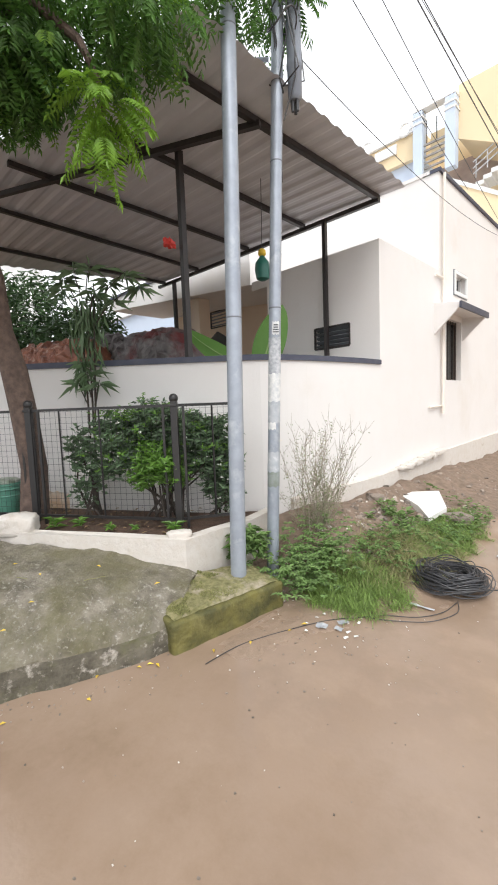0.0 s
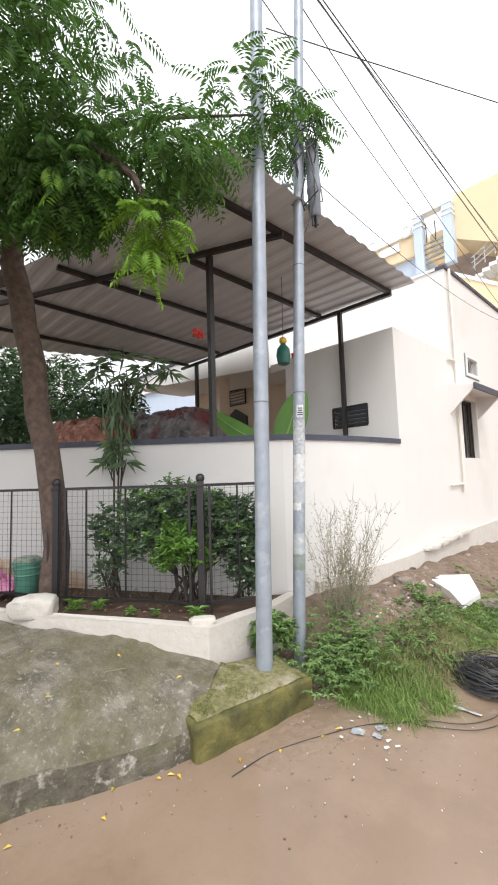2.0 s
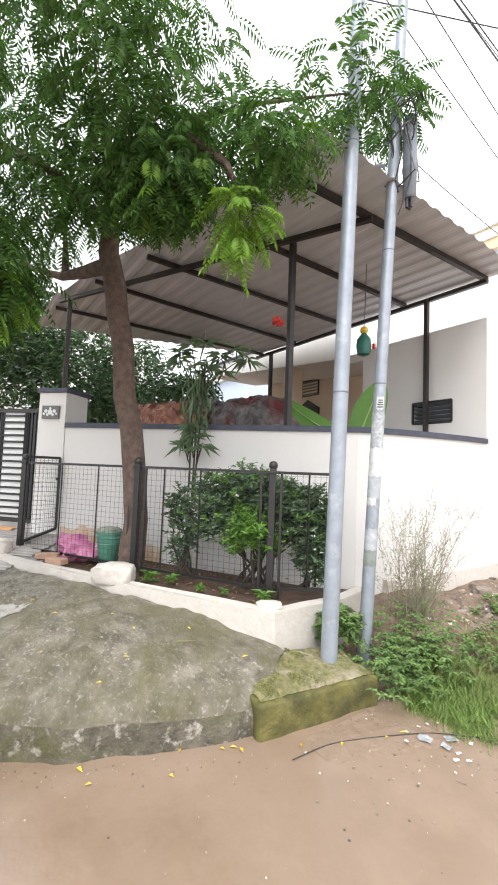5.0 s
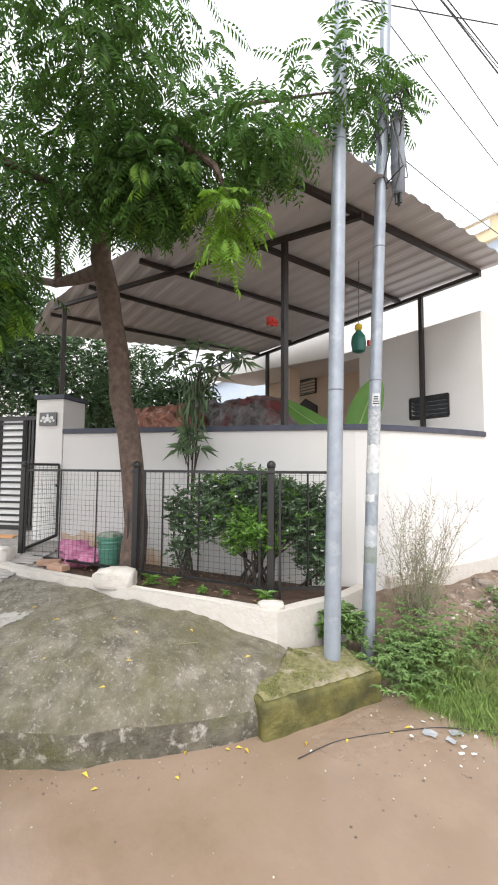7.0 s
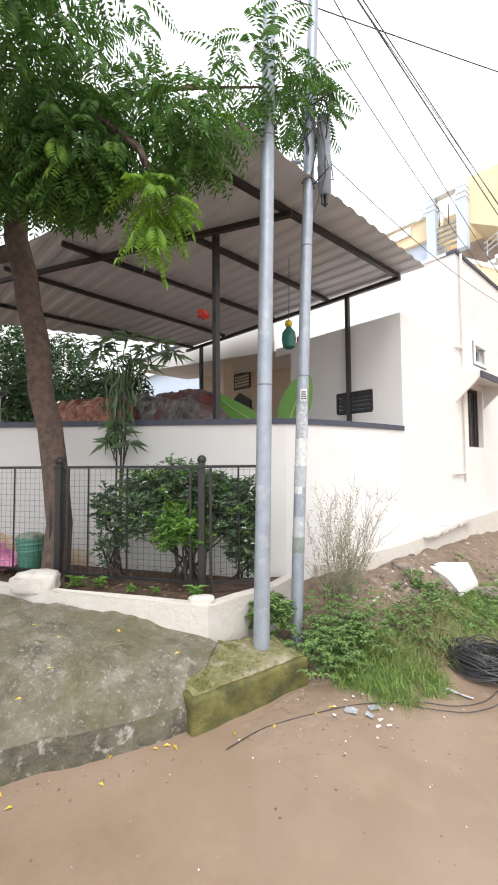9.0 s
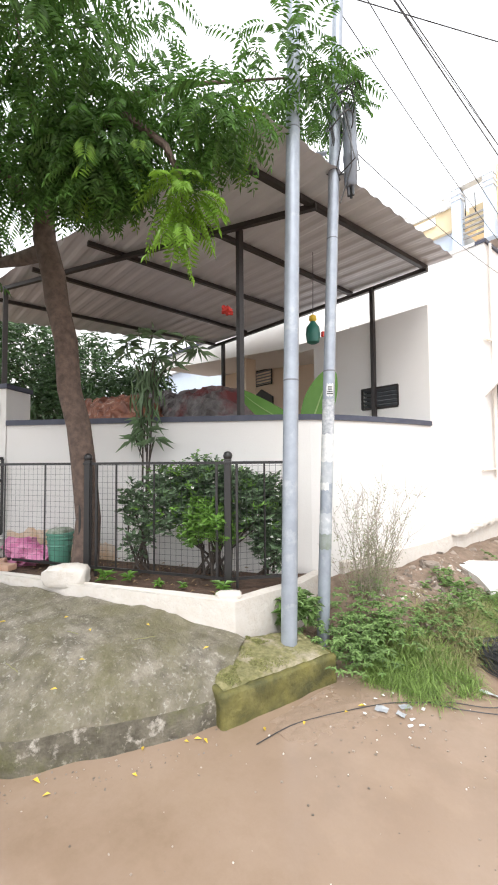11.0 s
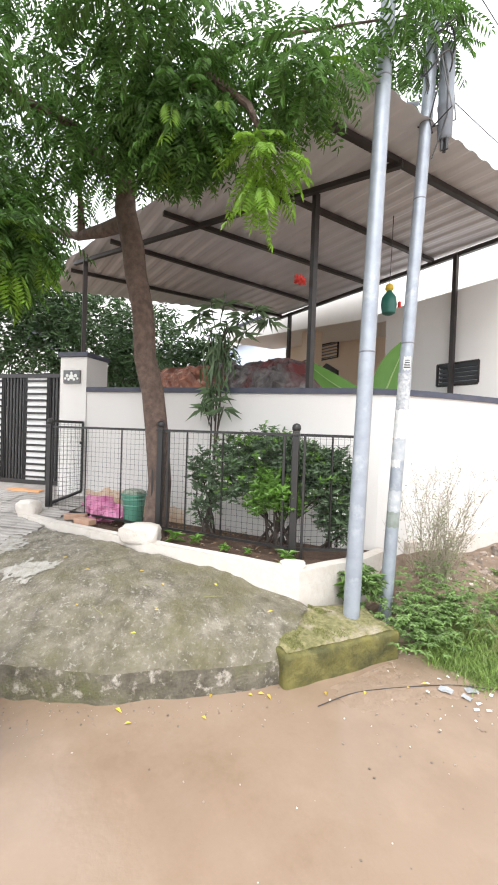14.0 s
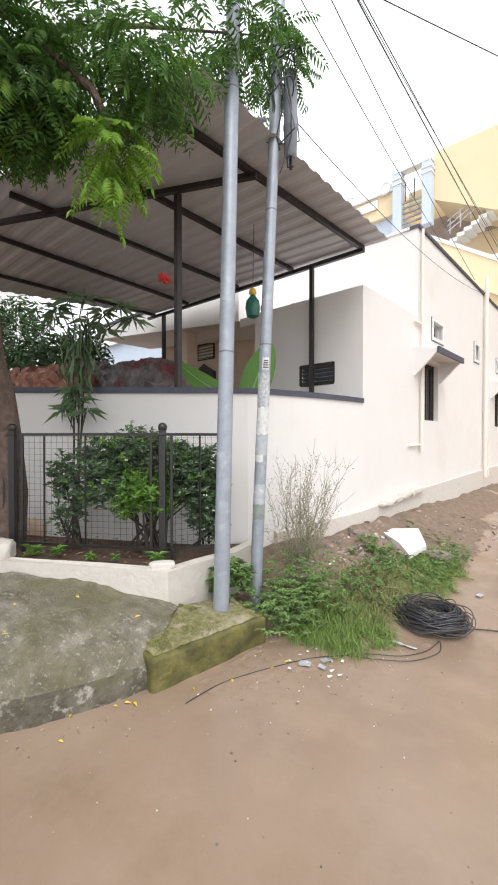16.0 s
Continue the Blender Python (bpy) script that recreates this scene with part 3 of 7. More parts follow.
GREYTARP = mat("grey_tarp", (0.07, 0.058, 0.058), 0.5, second=(0.27, 0.25, 0.245), scale=5, amount=0.75, bump=0.35, bump_scale=7, third=(0.16, 0.035, 0.035), third_scale=1.6, third_at=0.57)
PALM = mat("banana_leaf", (0.12, 0.27, 0.05), 0.4, second=(0.17, 0.34, 0.08), scale=5, translucent=0.3)
TEAL = mat("teal_plastic", (0.02, 0.13, 0.10), 0.35, second=(0.03, 0.17, 0.13), scale=8)
YELLOWROPE = mat("yellow_plastic", (0.75, 0.50, 0.05), 0.5)
RED = mat("red_plastic", (0.6, 0.05, 0.04), 0.5)
GATEWHITE = mat("gate_white_panel", (0.78, 0.78, 0.78), 0.4, second=(0.70, 0.70, 0.70), scale=4)
ORANGE = mat("orange_powder", (0.62, 0.26, 0.07), 0.9, second=(0.60, 0.42, 0.28), scale=9, amount=0.8)
GATEGREY = mat("gate_grey_panel", (0.42, 0.42, 0.43), 0.45, second=(0.34, 0.34, 0.35), scale=5)
PLATE = mat("plate_white", (0.76, 0.76, 0.74), 0.4)
INK = mat("dark_ink", (0.03, 0.03, 0.035), 0.6)
GRANITE = mat("granite_plaque", (0.10, 0.10, 0.105), 0.3, second=(0.2, 0.2, 0.2), scale=60)
RUBBLE = mat("rubble", (0.29, 0.24, 0.20), 0.9, second=(0.19, 0.15, 0.12), scale=14, bump=0.8, island=0.55)
LITTER = mat("litter", (0.46, 0.47, 0.48), 0.5, second=(0.30, 0.32, 0.35), scale=30, amount=0.9, vary=0.3)
DARKROOM = mat("dark_interior", (0.05, 0.045, 0.04), 0.9)
WOOD = mat("window_wood", (0.10, 0.07, 0.055), 0.6, second=(0.06, 0.045, 0.035), scale=20)

# ---- window fittings in the house ----


def window(y0, y1, z0, z1, bars):
    """A window in the side wall: frame, panes and bars set back in the opening."""
    w = new("window")
    w.parent = house
    x = HX - 0.10
    fr = Shape()
    for a, b in (((y0, z0), (y1, z0)), ((y0, z1), (y1, z1)), ((y0, z0), (y0, z1)), ((y1, z0), (y1, z1))):
        fr.beam((x, *a), (x, *b), 0.05, 0.05, up=(1, 0, 0))
    part("frame", fr, WOOD if bars else WHITE, w)
    if not bars:
        trim = Shape()
        for a, b in (((y0 - 0.03, z0), (y1 + 0.03, z0)), ((y0 - 0.03, z1), (y1 + 0.03, z1)), ((y0, z0 + 0.026), (y0, z1 - 0.026)), ((y1, z0 + 0.026), (y1, z1 - 0.026))):
            trim.beam((HX + 0.012, *a), (HX + 0.012, *b), 0.05, 0.03, up=(1, 0, 0))
        part("trim", trim, WHITE, w)
        edge = Shape()
        for a, b in (((y0 - 0.045, z0 - 0.033), (y1 + 0.045, z0 - 0.033)), ((y0 - 0.045, z1 + 0.033), (y1 + 0.045, z1 + 0.033)), ((y0 - 0.037, z0 - 0.024), (y0 - 0.037, z1 + 0.024)), ((y1 + 0.037, z0 - 0.024), (y1 + 0.037, z1 + 0.024))):
            edge.beam((HX + 0.006, *a), (HX + 0.006, *b), 0.014, 0.012, up=(1, 0, 0))
        part("edge_strip", edge, GREYPLASTIC, w, "dark edge strip")
    part("pane", Shape().box((x - 0.02, (y0 + y1) / 2, (z0 + z1) / 2), (0.012, y1 - y0 - 0.04, z1 - z0 - 0.04)), GLASSDARK, w)
    if bars:
        for k in range(1, 6):
            y = y0 + (y1 - y0) * k / 6
            part("bar", Shape().beam((x + 0.045, y, z0), (x + 0.045, y, z1), 0.012, 0.012, up=(1, 0, 0)), BLACK, w)
    else:
        part("bar", Shape().beam((x + 0.02, (y0 + y1) / 2, z0), (x + 0.02, (y0 + y1) / 2, z1), 0.02, 0.02, up=(1, 0, 0)), WHITE, w)


for y0, y1, z0, z1 in SIDE_HOLES:
    window(y0, y1, z0, z1, z1 - z0 > 0.5)


def window_hood(y0, y1, z, deep=0.42, drop=0.5):
    """A sloping window hood: top slab, two triangular cheeks, navy lip."""
    hood = new("window_hood")
    hood.parent = house
    top = Shape()
    top.v = [(HX, y0, z + 0.06), (HX, y1, z + 0.06), (HX + deep, y1, z), (HX + deep, y0, z), (HX, y0, z - 0.01), (HX, y1, z - 0.01), (HX + deep, y1, z - 0.06), (HX + deep, y0, z - 0.06)]
    top.f = [[0, 3, 2, 1], [4, 5, 6, 7], [0, 1, 5, 4], [3, 7, 6, 2], [0, 4, 7, 3], [1, 2, 6, 5]]
    part("slab", top, CREAM, hood)
    part("lip", Shape().beam((HX + deep + 0.012, y0 - 0.02, z - 0.03), (HX + deep + 0.012, y1 + 0.02, z - 0.03), 0.03, 0.09), NAVY, hood, "navy lip")
    for y in (y0, y1 - 0.05):
        c = Shape()
        pts = [(HX, z - 0.01), (HX + deep - 0.01, z - 0.055), (HX, z - drop)]
        c.v = [(a, y, b) for a, b in pts] + [(a, y + 0.05, b) for a, b in pts]
        c.f = [[0, 1, 2], [5, 4, 3], [0, 3, 4, 1], [1, 4, 5, 2], [2, 5, 3, 0]]
        part("cheek", c, CREAM, hood)


window_hood(6.45, 7.72, 2.76, 0.36, 0.40)
window_hood(11.5, 12.8, 2.76, 0.36, 0.40)


def louvre(x0, x1, y, z0, z1):
    v = new("vent")
    v.parent = house
    fr = Shape()
    for a, b in (((x0, z0), (x1, z0)), ((x0, z1), (x1, z1)), ((x0, z0), (x0, z1)), ((x1, z0), (x1, z1))):
        fr.beam((a[0], y, a[1]), (b[0], y, b[1]), 0.022, 0.03, up=(0, 1, 0))
    part("frame", fr, BROWNSTEEL, v)
    part("backing", Shape().box(((x0 + x1) / 2, y + 0.11, (z0 + z1) / 2), (x1 - x0, 0.01, z1 - z0)), DARKROOM, v)
    for k in range(5):
        z = z0 + (z1 - z0) * (k + 0.5) / 5
        part("slat", Shape().box(((x0 + x1) / 2, y + 0.03, z), (x1 - x0 - 0.02, 0.055, 0.008), m=Matrix.Rotation(radians(-38), 4, "X")), GREYPLASTIC, v)


louvre(-3.40, -2.86, 4.79, 2.14, 2.41)
louvre(-7.62, -7.05, 6.52, 3.26, 3.62)


def pipe(name, pts, r, clips=()):
    p = tagged(part(name, Shape().tube(pts, r, 10), PVC), "cream painted plastic drain pipe fixed to the house wall", "pipe", "wall pipes")
    for z in clips:
        part("collar", Shape().lathe([(r * 1.35, -0.03), (r * 1.35, 0.03)], 12, Matrix.Translation((pts[0][0], pts[0][1], z))), PVC, p)
    return p


pipe("drain_pipe", [(HX + 0.045, 6.72, 4.72), (HX + 0.045, 6.71, 3.3), (HX + 0.045, 6.70, 1.18)], 0.021, (3.22, 2.0, 1.3))
pipe("drain_pipe", [(HX + 0.03, 6.70, 1.30), (HX + 0.03, 6.22, 1.29)], 0.016)
pipe("drain_pipe", [(HX + 0.03, 6.70, 3.22), (HX + 0.03, 6.45, 3.21)], 0.018)
pipe("drain_pipe", [(HX + 0.075, 10.75, 5.15), (HX + 0.075, 10.72, 3.0), (HX + 0.075, 10.7, 0.5)], 0.042, (4.7, 3.6, 2.0, 0.7))
pipe("drain_pipe", [(HX + 0.04, 11.15, 1.35), (HX + 0.04, 11.15, 0.5)], 0.02)
for z in (1.45, 1.06):
    pipe("drain_pipe", [(-2.69, 3.28, z), (-2.72, 3.10, z - 0.004)], 0.007)

# ---- steel poles ----


STRAP_STEEL = mat("dull_strap_steel", (0.17, 0.18, 0.20), 0.5, 0.3, second=(0.24, 0.25, 0.27), scale=20)


def steel_pole(name, base, tip, r0, r1, bands, label):
    p = thing(name, label, "utility pole", "steel utility poles")
    a, b = Vector(base), Vector(tip)
    part("shaft", Shape().tube([a.lerp(b, k / 12) for k in range(13)], [r0 + (r1 - r0) * k / 12 for k in range(13)], 28), GALV, p)
    for z in bands:
        t = (z - a.z) / (b.z - a.z)
        r = r0 + (r1 - r0) * t - 0.001
        m = Matrix.Translation(a.lerp(b, t))
        part("band", Shape().lathe([(r, -0.007), (r + 0.0025, -0.004), (r + 0.0025, 0.004), (r, 0.007)], 24, m), STRAP_STEEL, p, "thin darker steel strap")
    return p


steel_pole("utility_pole", (-2.12, 2.01, 0.15), (-2.15, 2.22, 6.2), 0.056, 0.049, (2.02, 3.9), "tall pale grey galvanised steel pole")
pole2 = steel_pole("utility_pole", (-2.238, 2.50, 0.0), (-2.149, 2.783, 6.2), 0.049, 0.043, (2.17, 3.27, 3.85), "leaning galvanised steel pole with paper remnants")


def pole2_at(z):
    t = z / 6.2
    return Vector((-2.238 + 0.089 * t, 2.50 + 0.283 * t, z))


def wrap(z0, z1, material, label, turn, span):
    """A patch of old paper round the second pole."""
    rows = []
    for i in range(7):
        z = z0 + (z1 - z0) * i / 6
        c = pole2_at(z)
        r = 0.0505 - 0.00097 * z
        rows.append([(c.x + r * math.cos(radians(turn + span * (j / 10 - 0.5) + rnd.uniform(-2, 2) * (j in (0, 10)))), c.y + r * math.sin(radians(turn + span * (j / 10 - 0.5))), z + 0.006 * math.sin(j * 1.7) * (i in (0, 6))) for j in range(11)])
    part("paper_patch", Shape().grid(rows), material, pole2, label)


WORN_PAPER = mat("weathered_paper", (0.48, 0.50, 0.52), 0.8, second=(0.36, 0.39, 0.43), scale=18, amount=0.9, third=(0.62, 0.63, 0.65), third_scale=22, third_at=0.6)
wrap(1.44, 1.66, PAPER, "white paper wrap", -52, 170)
wrap(1.27, 1.44, WORN_PAPER, "weathered grey paper wrap", -52, 170)
wrap(1.22, 1.275, PAPER, "small white paper strip", -75, 90)
wrap(1.66, 1.94, mat("torn_paper", (0.55, 0.56, 0.58), 0.8, second=(0.30, 0.32, 0.35), scale=40, amount=1.0), "torn grey paper remnants", -50, 160)
wrap(1.96, 2.06, PAPER, "small white notice", -40, 70)
wrap(0.76, 0.88, mat("algae_stain", (0.20, 0.23, 0.19), 0.8, second=(0.30, 0.33, 0.33), scale=14, amount=0.9), "grey-green algae stain", -50, 150)
wrap(0.88, 1.04, WORN_PAPER, "torn weathered paper", -60, 140)
for k in range(4):
    z = 1.98 + 0.018 * k
    c = pole2_at(z)
    part("ink_bar", Shape().box((c.x + 0.0500 * math.cos(radians(-40)), c.y + 0.0500 * math.sin(radians(-40)), z), (0.002, rnd.uniform(0.025, 0.05), 0.007), rz=-40), INK, pole2)

# cable closure strapped high on the second pole
clo = thing("cable_closure", "grey cylindrical cable joint closure strapped to the pole", "cable box")
cm = Matrix.Translation(pole2_at(4.03) + Vector((0.095, 0.085, 0)))
part("body", Shape().lathe([(0.035, -0.32), (0.052, -0.30), (0.055, -0.1), (0.060, -0.09), (0.060, -0.06), (0.055, -0.05), (0.055, 0.35), (0.045, 0.38)], 20, cm), mat("closure_grey", (0.20, 0.22, 0.26), 0.5, second=(0.26, 0.28, 0.31), scale=8), clo)
for k in range(3):
    part("cable_gland", Shape().lathe([(0.012, -0.40), (0.014, -0.31)], 10, cm @ Matrix.Translation((0.02 * math.cos(k * 2.1), 0.02 * math.sin(k * 2.1), 0))), DARKPLASTIC, clo)
brk = thing("pole_bracket", "curved grey steel clamp bolted on the pole", "bracket")
c = pole2_at(3.98)
part("arm", Shape().tube([c + Vector((-0.04, -0.05, 0.03)), c + Vector((-0.10, -0.10, 0.04)), c + Vector((-0.14, -0.12, 0.0)), c + Vector((-0.10, -0.11, -0.05)), c + Vector((-0.03, -0.05, -0.05))], 0.016, 8), GALV, brk)


def loops(centre, count, r0, r1, droop, tilt):
    """Hanging coils of spare cable."""
    sh = Shape()
    for _ in range(count):
        r = rnd.uniform(r0, r1)
        ax, ay = rnd.uniform(-tilt, tilt), rnd.uniform(-tilt, tilt)
        off = Vector((rnd.uniform(-0.06, 0.06), rnd.uniform(-0.06, 0.06), rnd.uniform(-droop, droop)))
        pts = []
        for i in range(25):
            a = 2 * math.pi * i / 24
            pts.append(Vector(centre) + off + Vector((r * math.cos(a), r * math.sin(a) * 0.9 , 0.28 * r * math.sin(a + ax * 3) + 0.05 * math.cos(2 * a + ay))))
        sh.tube(pts, 0.006, 5, cap=False)
    return sh


def bundle(label, loops_list):
    t = thing("cable_bundle", label, "cables", "pole cable bundles")
    for sh in loops_list:
        part("cable_loop", sh, CABLE, t)


b2 = [loops((-2.14, 2.68, 4.3), 1, 0.10, 0.20, 0.25, 1.5) for _ in range(5)]
for k in range(6):
    p = pole2_at(4.4) + Vector((rnd.uniform(-0.1, 0.15), rnd.uniform(-0.1, 0.1), 0))
    b2.append(Shape().tube([p, p + Vector((0.05, 0.02, -0.3)), p + Vector((rnd.uniform(-0.05, 0.12), 0.03, -0.55)), pole2_at(3.75) + Vector((0.05, 0.02, rnd.uniform(-0.2, 0.2)))], 0.006, 5))
bundle("tangled black cables strapped round the leaning pole", b2)


def wire(a, b, sag, r=0.007):
    a, b = Vector(a), Vector(b)
    pts = [a.lerp(b, k / 20) - Vector((0, 0, sag * 4 * (k / 20) * (1 - k / 20))) for k in range(21)]
    return solid("overhead_wire", Shape().tube(pts, r, 5), CABLE, "thin black overhead wire across the sky", "wire", group="overhead wires")


wire((-2.13, 2.79, 6.10), (-2.62, 18.02, 5.97), 0.05, 0.008)
wire((-2.12, 2.79, 6.15), (-2.40, 18.02, 5.97), 0.08, 0.006)
wire((-2.12, 2.79, 6.05), (-2.22, 18.02, 5.88), 0.10, 0.004)
wire((-2.45, 2.6, 6.0), (-2.95, 9.5, 5.6), 0.10, 0.005)
wire((-2.2, 2.6, 6.0), (-2.62, 10.7, 5.1), 0.10, 0.005)
wire((-2.6, 2.8, 6.0), (6.5, 22.0, 7.2), 0.3, 0.006)
wire(pole2_at(4.2), (-2.44, 10.75, 4.75), 0.25, 0.004)
wire(pole2_at(4.0), (-2.75, 3.4, 3.6), 0.12, 0.004)

# ---- fence round the bed ----
FENCE_Z = 1.47


fence = thing("fence", "black steel fence with wire mesh panels and ball-topped posts", "fence")


def fence_post(x, y, z0):
    p = part("post", Shape().box((x, y, (z0 + FENCE_Z) / 2), (0.052, 0.052, FENCE_Z - z0), WALL_ANGLE, bev=0.006), BLACK, fence)
    part("collar", Shape().box((x, y, FENCE_Z - 0.03), (0.066, 0.066, 0.02), WALL_ANGLE, bev=0.004), BLACK, p)
    part("finial", Shape().lathe([(0.018, 0), (0.021, 0.012), (0.033, 0.028), (0.036, 0.045), (0.031, 0.064), (0.018, 0.076), (0.002, 0.08)], 16, Matrix.Translation((x, y, FENCE_Z - 0.02))), BLACK, p, "ball finial")
    return p


def fence_panel(a, b, z0a, z0b, stile=(), top=1.44):
    """A framed panel of welded wire mesh between two plan points."""
    a, b = Vector((*a, 0)), Vector((*b, 0))
    ln = (b - a).length
    at = lambda t, z: (a.lerp(b, t).x, a.lerp(b, t).y, z)
    low = lambda t: z0a + (z0b - z0a) * t + 0.05
    sh = Shape()
    n = int(ln / 0.048)
    for k in range(1, n):
        t = k / n
        sh.beam(at(t, low(t)), at(t, top), 0.0018, 0.0018, up=(0, 1, 0))
    z = low(0) + 0.048
    while z < top:
        sh.beam(at(0, z), at(1, z), 0.0018, 0.0018)
        z += 0.048
    p = tagged(part("mesh_panel", sh, BLACK, fence), kind="stuff")
    part("rail", Shape().beam(at(0, top), at(1, top), 0.02, 0.022), BLACK, p)
    part("rail", Shape().beam(at(0, low(0)), at(1, low(1)), 0.02, 0.02), BLACK, p)
    for t in (0.02, 0.98, *stile):
        part("stile", Shape().beam(at(t, low(t)), at(t, top), 0.011, 0.011, up=(0, 1, 0)), BLACK, p)


FP0, FP1, FP2, FP3 = (-4.95, 0.43), (-3.74, 1.21), (-2.66, 1.91), (-2.46, 2.42)
for x, y in (FP0, FP1, FP2):
    fence_post(x, y, 0.50)
for x, y in ((-3.66, 1.255), (-3.80, 1.165), (-2.60, 1.95), (-2.74, 1.86)):
    part("stay", Shape().box((x, y, 0.96), (0.02, 0.02, 0.95), WALL_ANGLE, bev=0.003), BLACK, fence)
fence_panel(FP0, FP1, 0.53, 0.51, (0.36, 0.68))
fence_panel(FP1, FP2, 0.51, 0.50, (0.22, 0.5))
fence_panel(FP2, FP3, 0.50, 0.48, (0.55,))

# small side gate at the pillar
sg = thing("side_gate", "small black framed mesh gate standing ajar", "gate")
a, b = Vector((-4.99, 0.45, 0)), on_wall(3.26, 0.03)
fr = Shape()
for q in ((a, 0.62, a, 1.50), (b, 0.72, b, 1.50), (a, 1.50, b, 1.50), (a, 0.62, b, 0.72)):
    fr.beam((q[0].x, q[0].y, q[1]), (q[2].x, q[2].y, q[3]), 0.025, 0.025, up=(0.3, 1, 0.1))
part("frame", fr, BLACK, sg)
mesh_sh = Shape()
for k in range(1, 8):
    p = a.lerp(b, k / 8)
    mesh_sh.beam((p.x, p.y, 0.64 + 0.01 * k), (p.x, p.y, 1.5), 0.0032, 0.0032, up=(0, 1, 0))
for k in range(1, 17):
    z = 0.70 + k * 0.048
    mesh_sh.beam((a.x, a.y, z), (b.x, b.y, z), 0.0032, 0.0032)
tagged(part("wire_mesh", mesh_sh, BLACK, sg), kind="stuff")
part("latch", Shape().box((b.x + 0.03, b.y - 0.02, 1.27), (0.05, 0.03, 0.03), bev=0.004), BLACK, sg)

# ---- main gate ----
G0, G1, GZ0, GZ1 = 3.60, 6.60, 0.71, 2.10
gate = thing("gate", "closed black double leaf steel gate with white slatted panels", "gate")


def gp(s, z, out=-0.28):
    p = on_wall(s, out)
    return (p.x, p.y, z)


mid = (G0 + G1) / 2
for s0, s1 in ((G0, mid - 0.01), (mid + 0.01, G1)):
    leaf = new("leaf")
    leaf.parent = gate
    fr = Shape()
    fr.beam(gp(s0, GZ1 - 0.025), gp(s1, GZ1 - 0.025), 0.05, 0.05).beam(gp(s0, GZ0 + 0.025), gp(s1, GZ0 + 0.025), 0.05, 0.05)
    for s in (s0 + 0.025, s1 - 0.025):
        fr.beam(gp(s, GZ0), gp(s, GZ1), 0.05, 0.05, up=(D.x, D.y, 0))
    part("frame", fr, BLACK, leaf)
    wdt = (s1 - s0 - 0.1) / 4
    order = ("slats", "bars", "slats", "bars") if s0 > G0 else ("bars", "slats", "bars", "slats")
    for k, kind in enumerate(order):
        a0, a1 = s0 + 0.05 + wdt * k, s0 + 0.05 + wdt * (k + 1)
        for s in (a0, a1):
            part("stile", Shape().beam(gp(s, GZ0 + 0.05), gp(s, GZ1 - 0.05), 0.035, 0.045, up=(D.x, D.y, 0)), BLACK, leaf)
        if kind == "slats":
            part("panel", Shape().beam(gp((a0 + a1) / 2, GZ0 + 0.05, -0.278), gp((a0 + a1) / 2, GZ1 - 0.05, -0.278), a1 - a0 - 0.04, 0.006, up=(N.x, N.y, 0)), GATEWHITE, leaf, "white sheet panel")
            for j in range(16):
                z = GZ0 + 0.09 + j * (GZ1 - GZ0 - 0.18) / 15
                part("slat", Shape().beam(gp(a0 + 0.02, z, -0.265), gp(a1 - 0.02, z, -0.265), 0.016, 0.026), BLACK, leaf)
        else:
            part("panel", Shape().beam(gp((a0 + a1) / 2, GZ0 + 0.05, -0.31), gp((a0 + a1) / 2, GZ1 - 0.05, -0.31), a1 - a0 - 0.04, 0.006, up=(N.x, N.y, 0)), GATEGREY, leaf, "grey sheet panel")
            for j in range(7):
                s = a0 + (a1 - a0) * (j + 0.5) / 7
                part("bar", Shape().beam(gp(s, GZ0 + 0.05), gp(s, GZ1 - 0.05), 0.022, 0.02, up=(D.x, D.y, 0)), BLACK, leaf)
    for z in (GZ0 + 0.2, GZ1 - 0.2):
        part("hinge", Shape().tube([gp(s0 if s0 == G0 else s1, z - 0.05), gp(s0 if s0 == G0 else s1, z + 0.05)], 0.018, 8), BLACK, leaf)
part("handle", Shape().tube([gp(mid + 0.22, 1.30, -0.20), gp(mid + 0.22, 1.78, -0.20)], 0.012, 8), BLACK, gate)
for z in (1.38, 1.70):
    part("crossbar", Shape().beam(gp(mid + 0.16, z, -0.22), gp(mid + 0.28, z, -0.22), 0.02, 0.02), BLACK, gate)
part("lock", Shape().box(gp(mid, 1.42, -0.24), (0.07, 0.05, 0.1), WALL_ANGLE, bev=0.006), BLACK, gate)

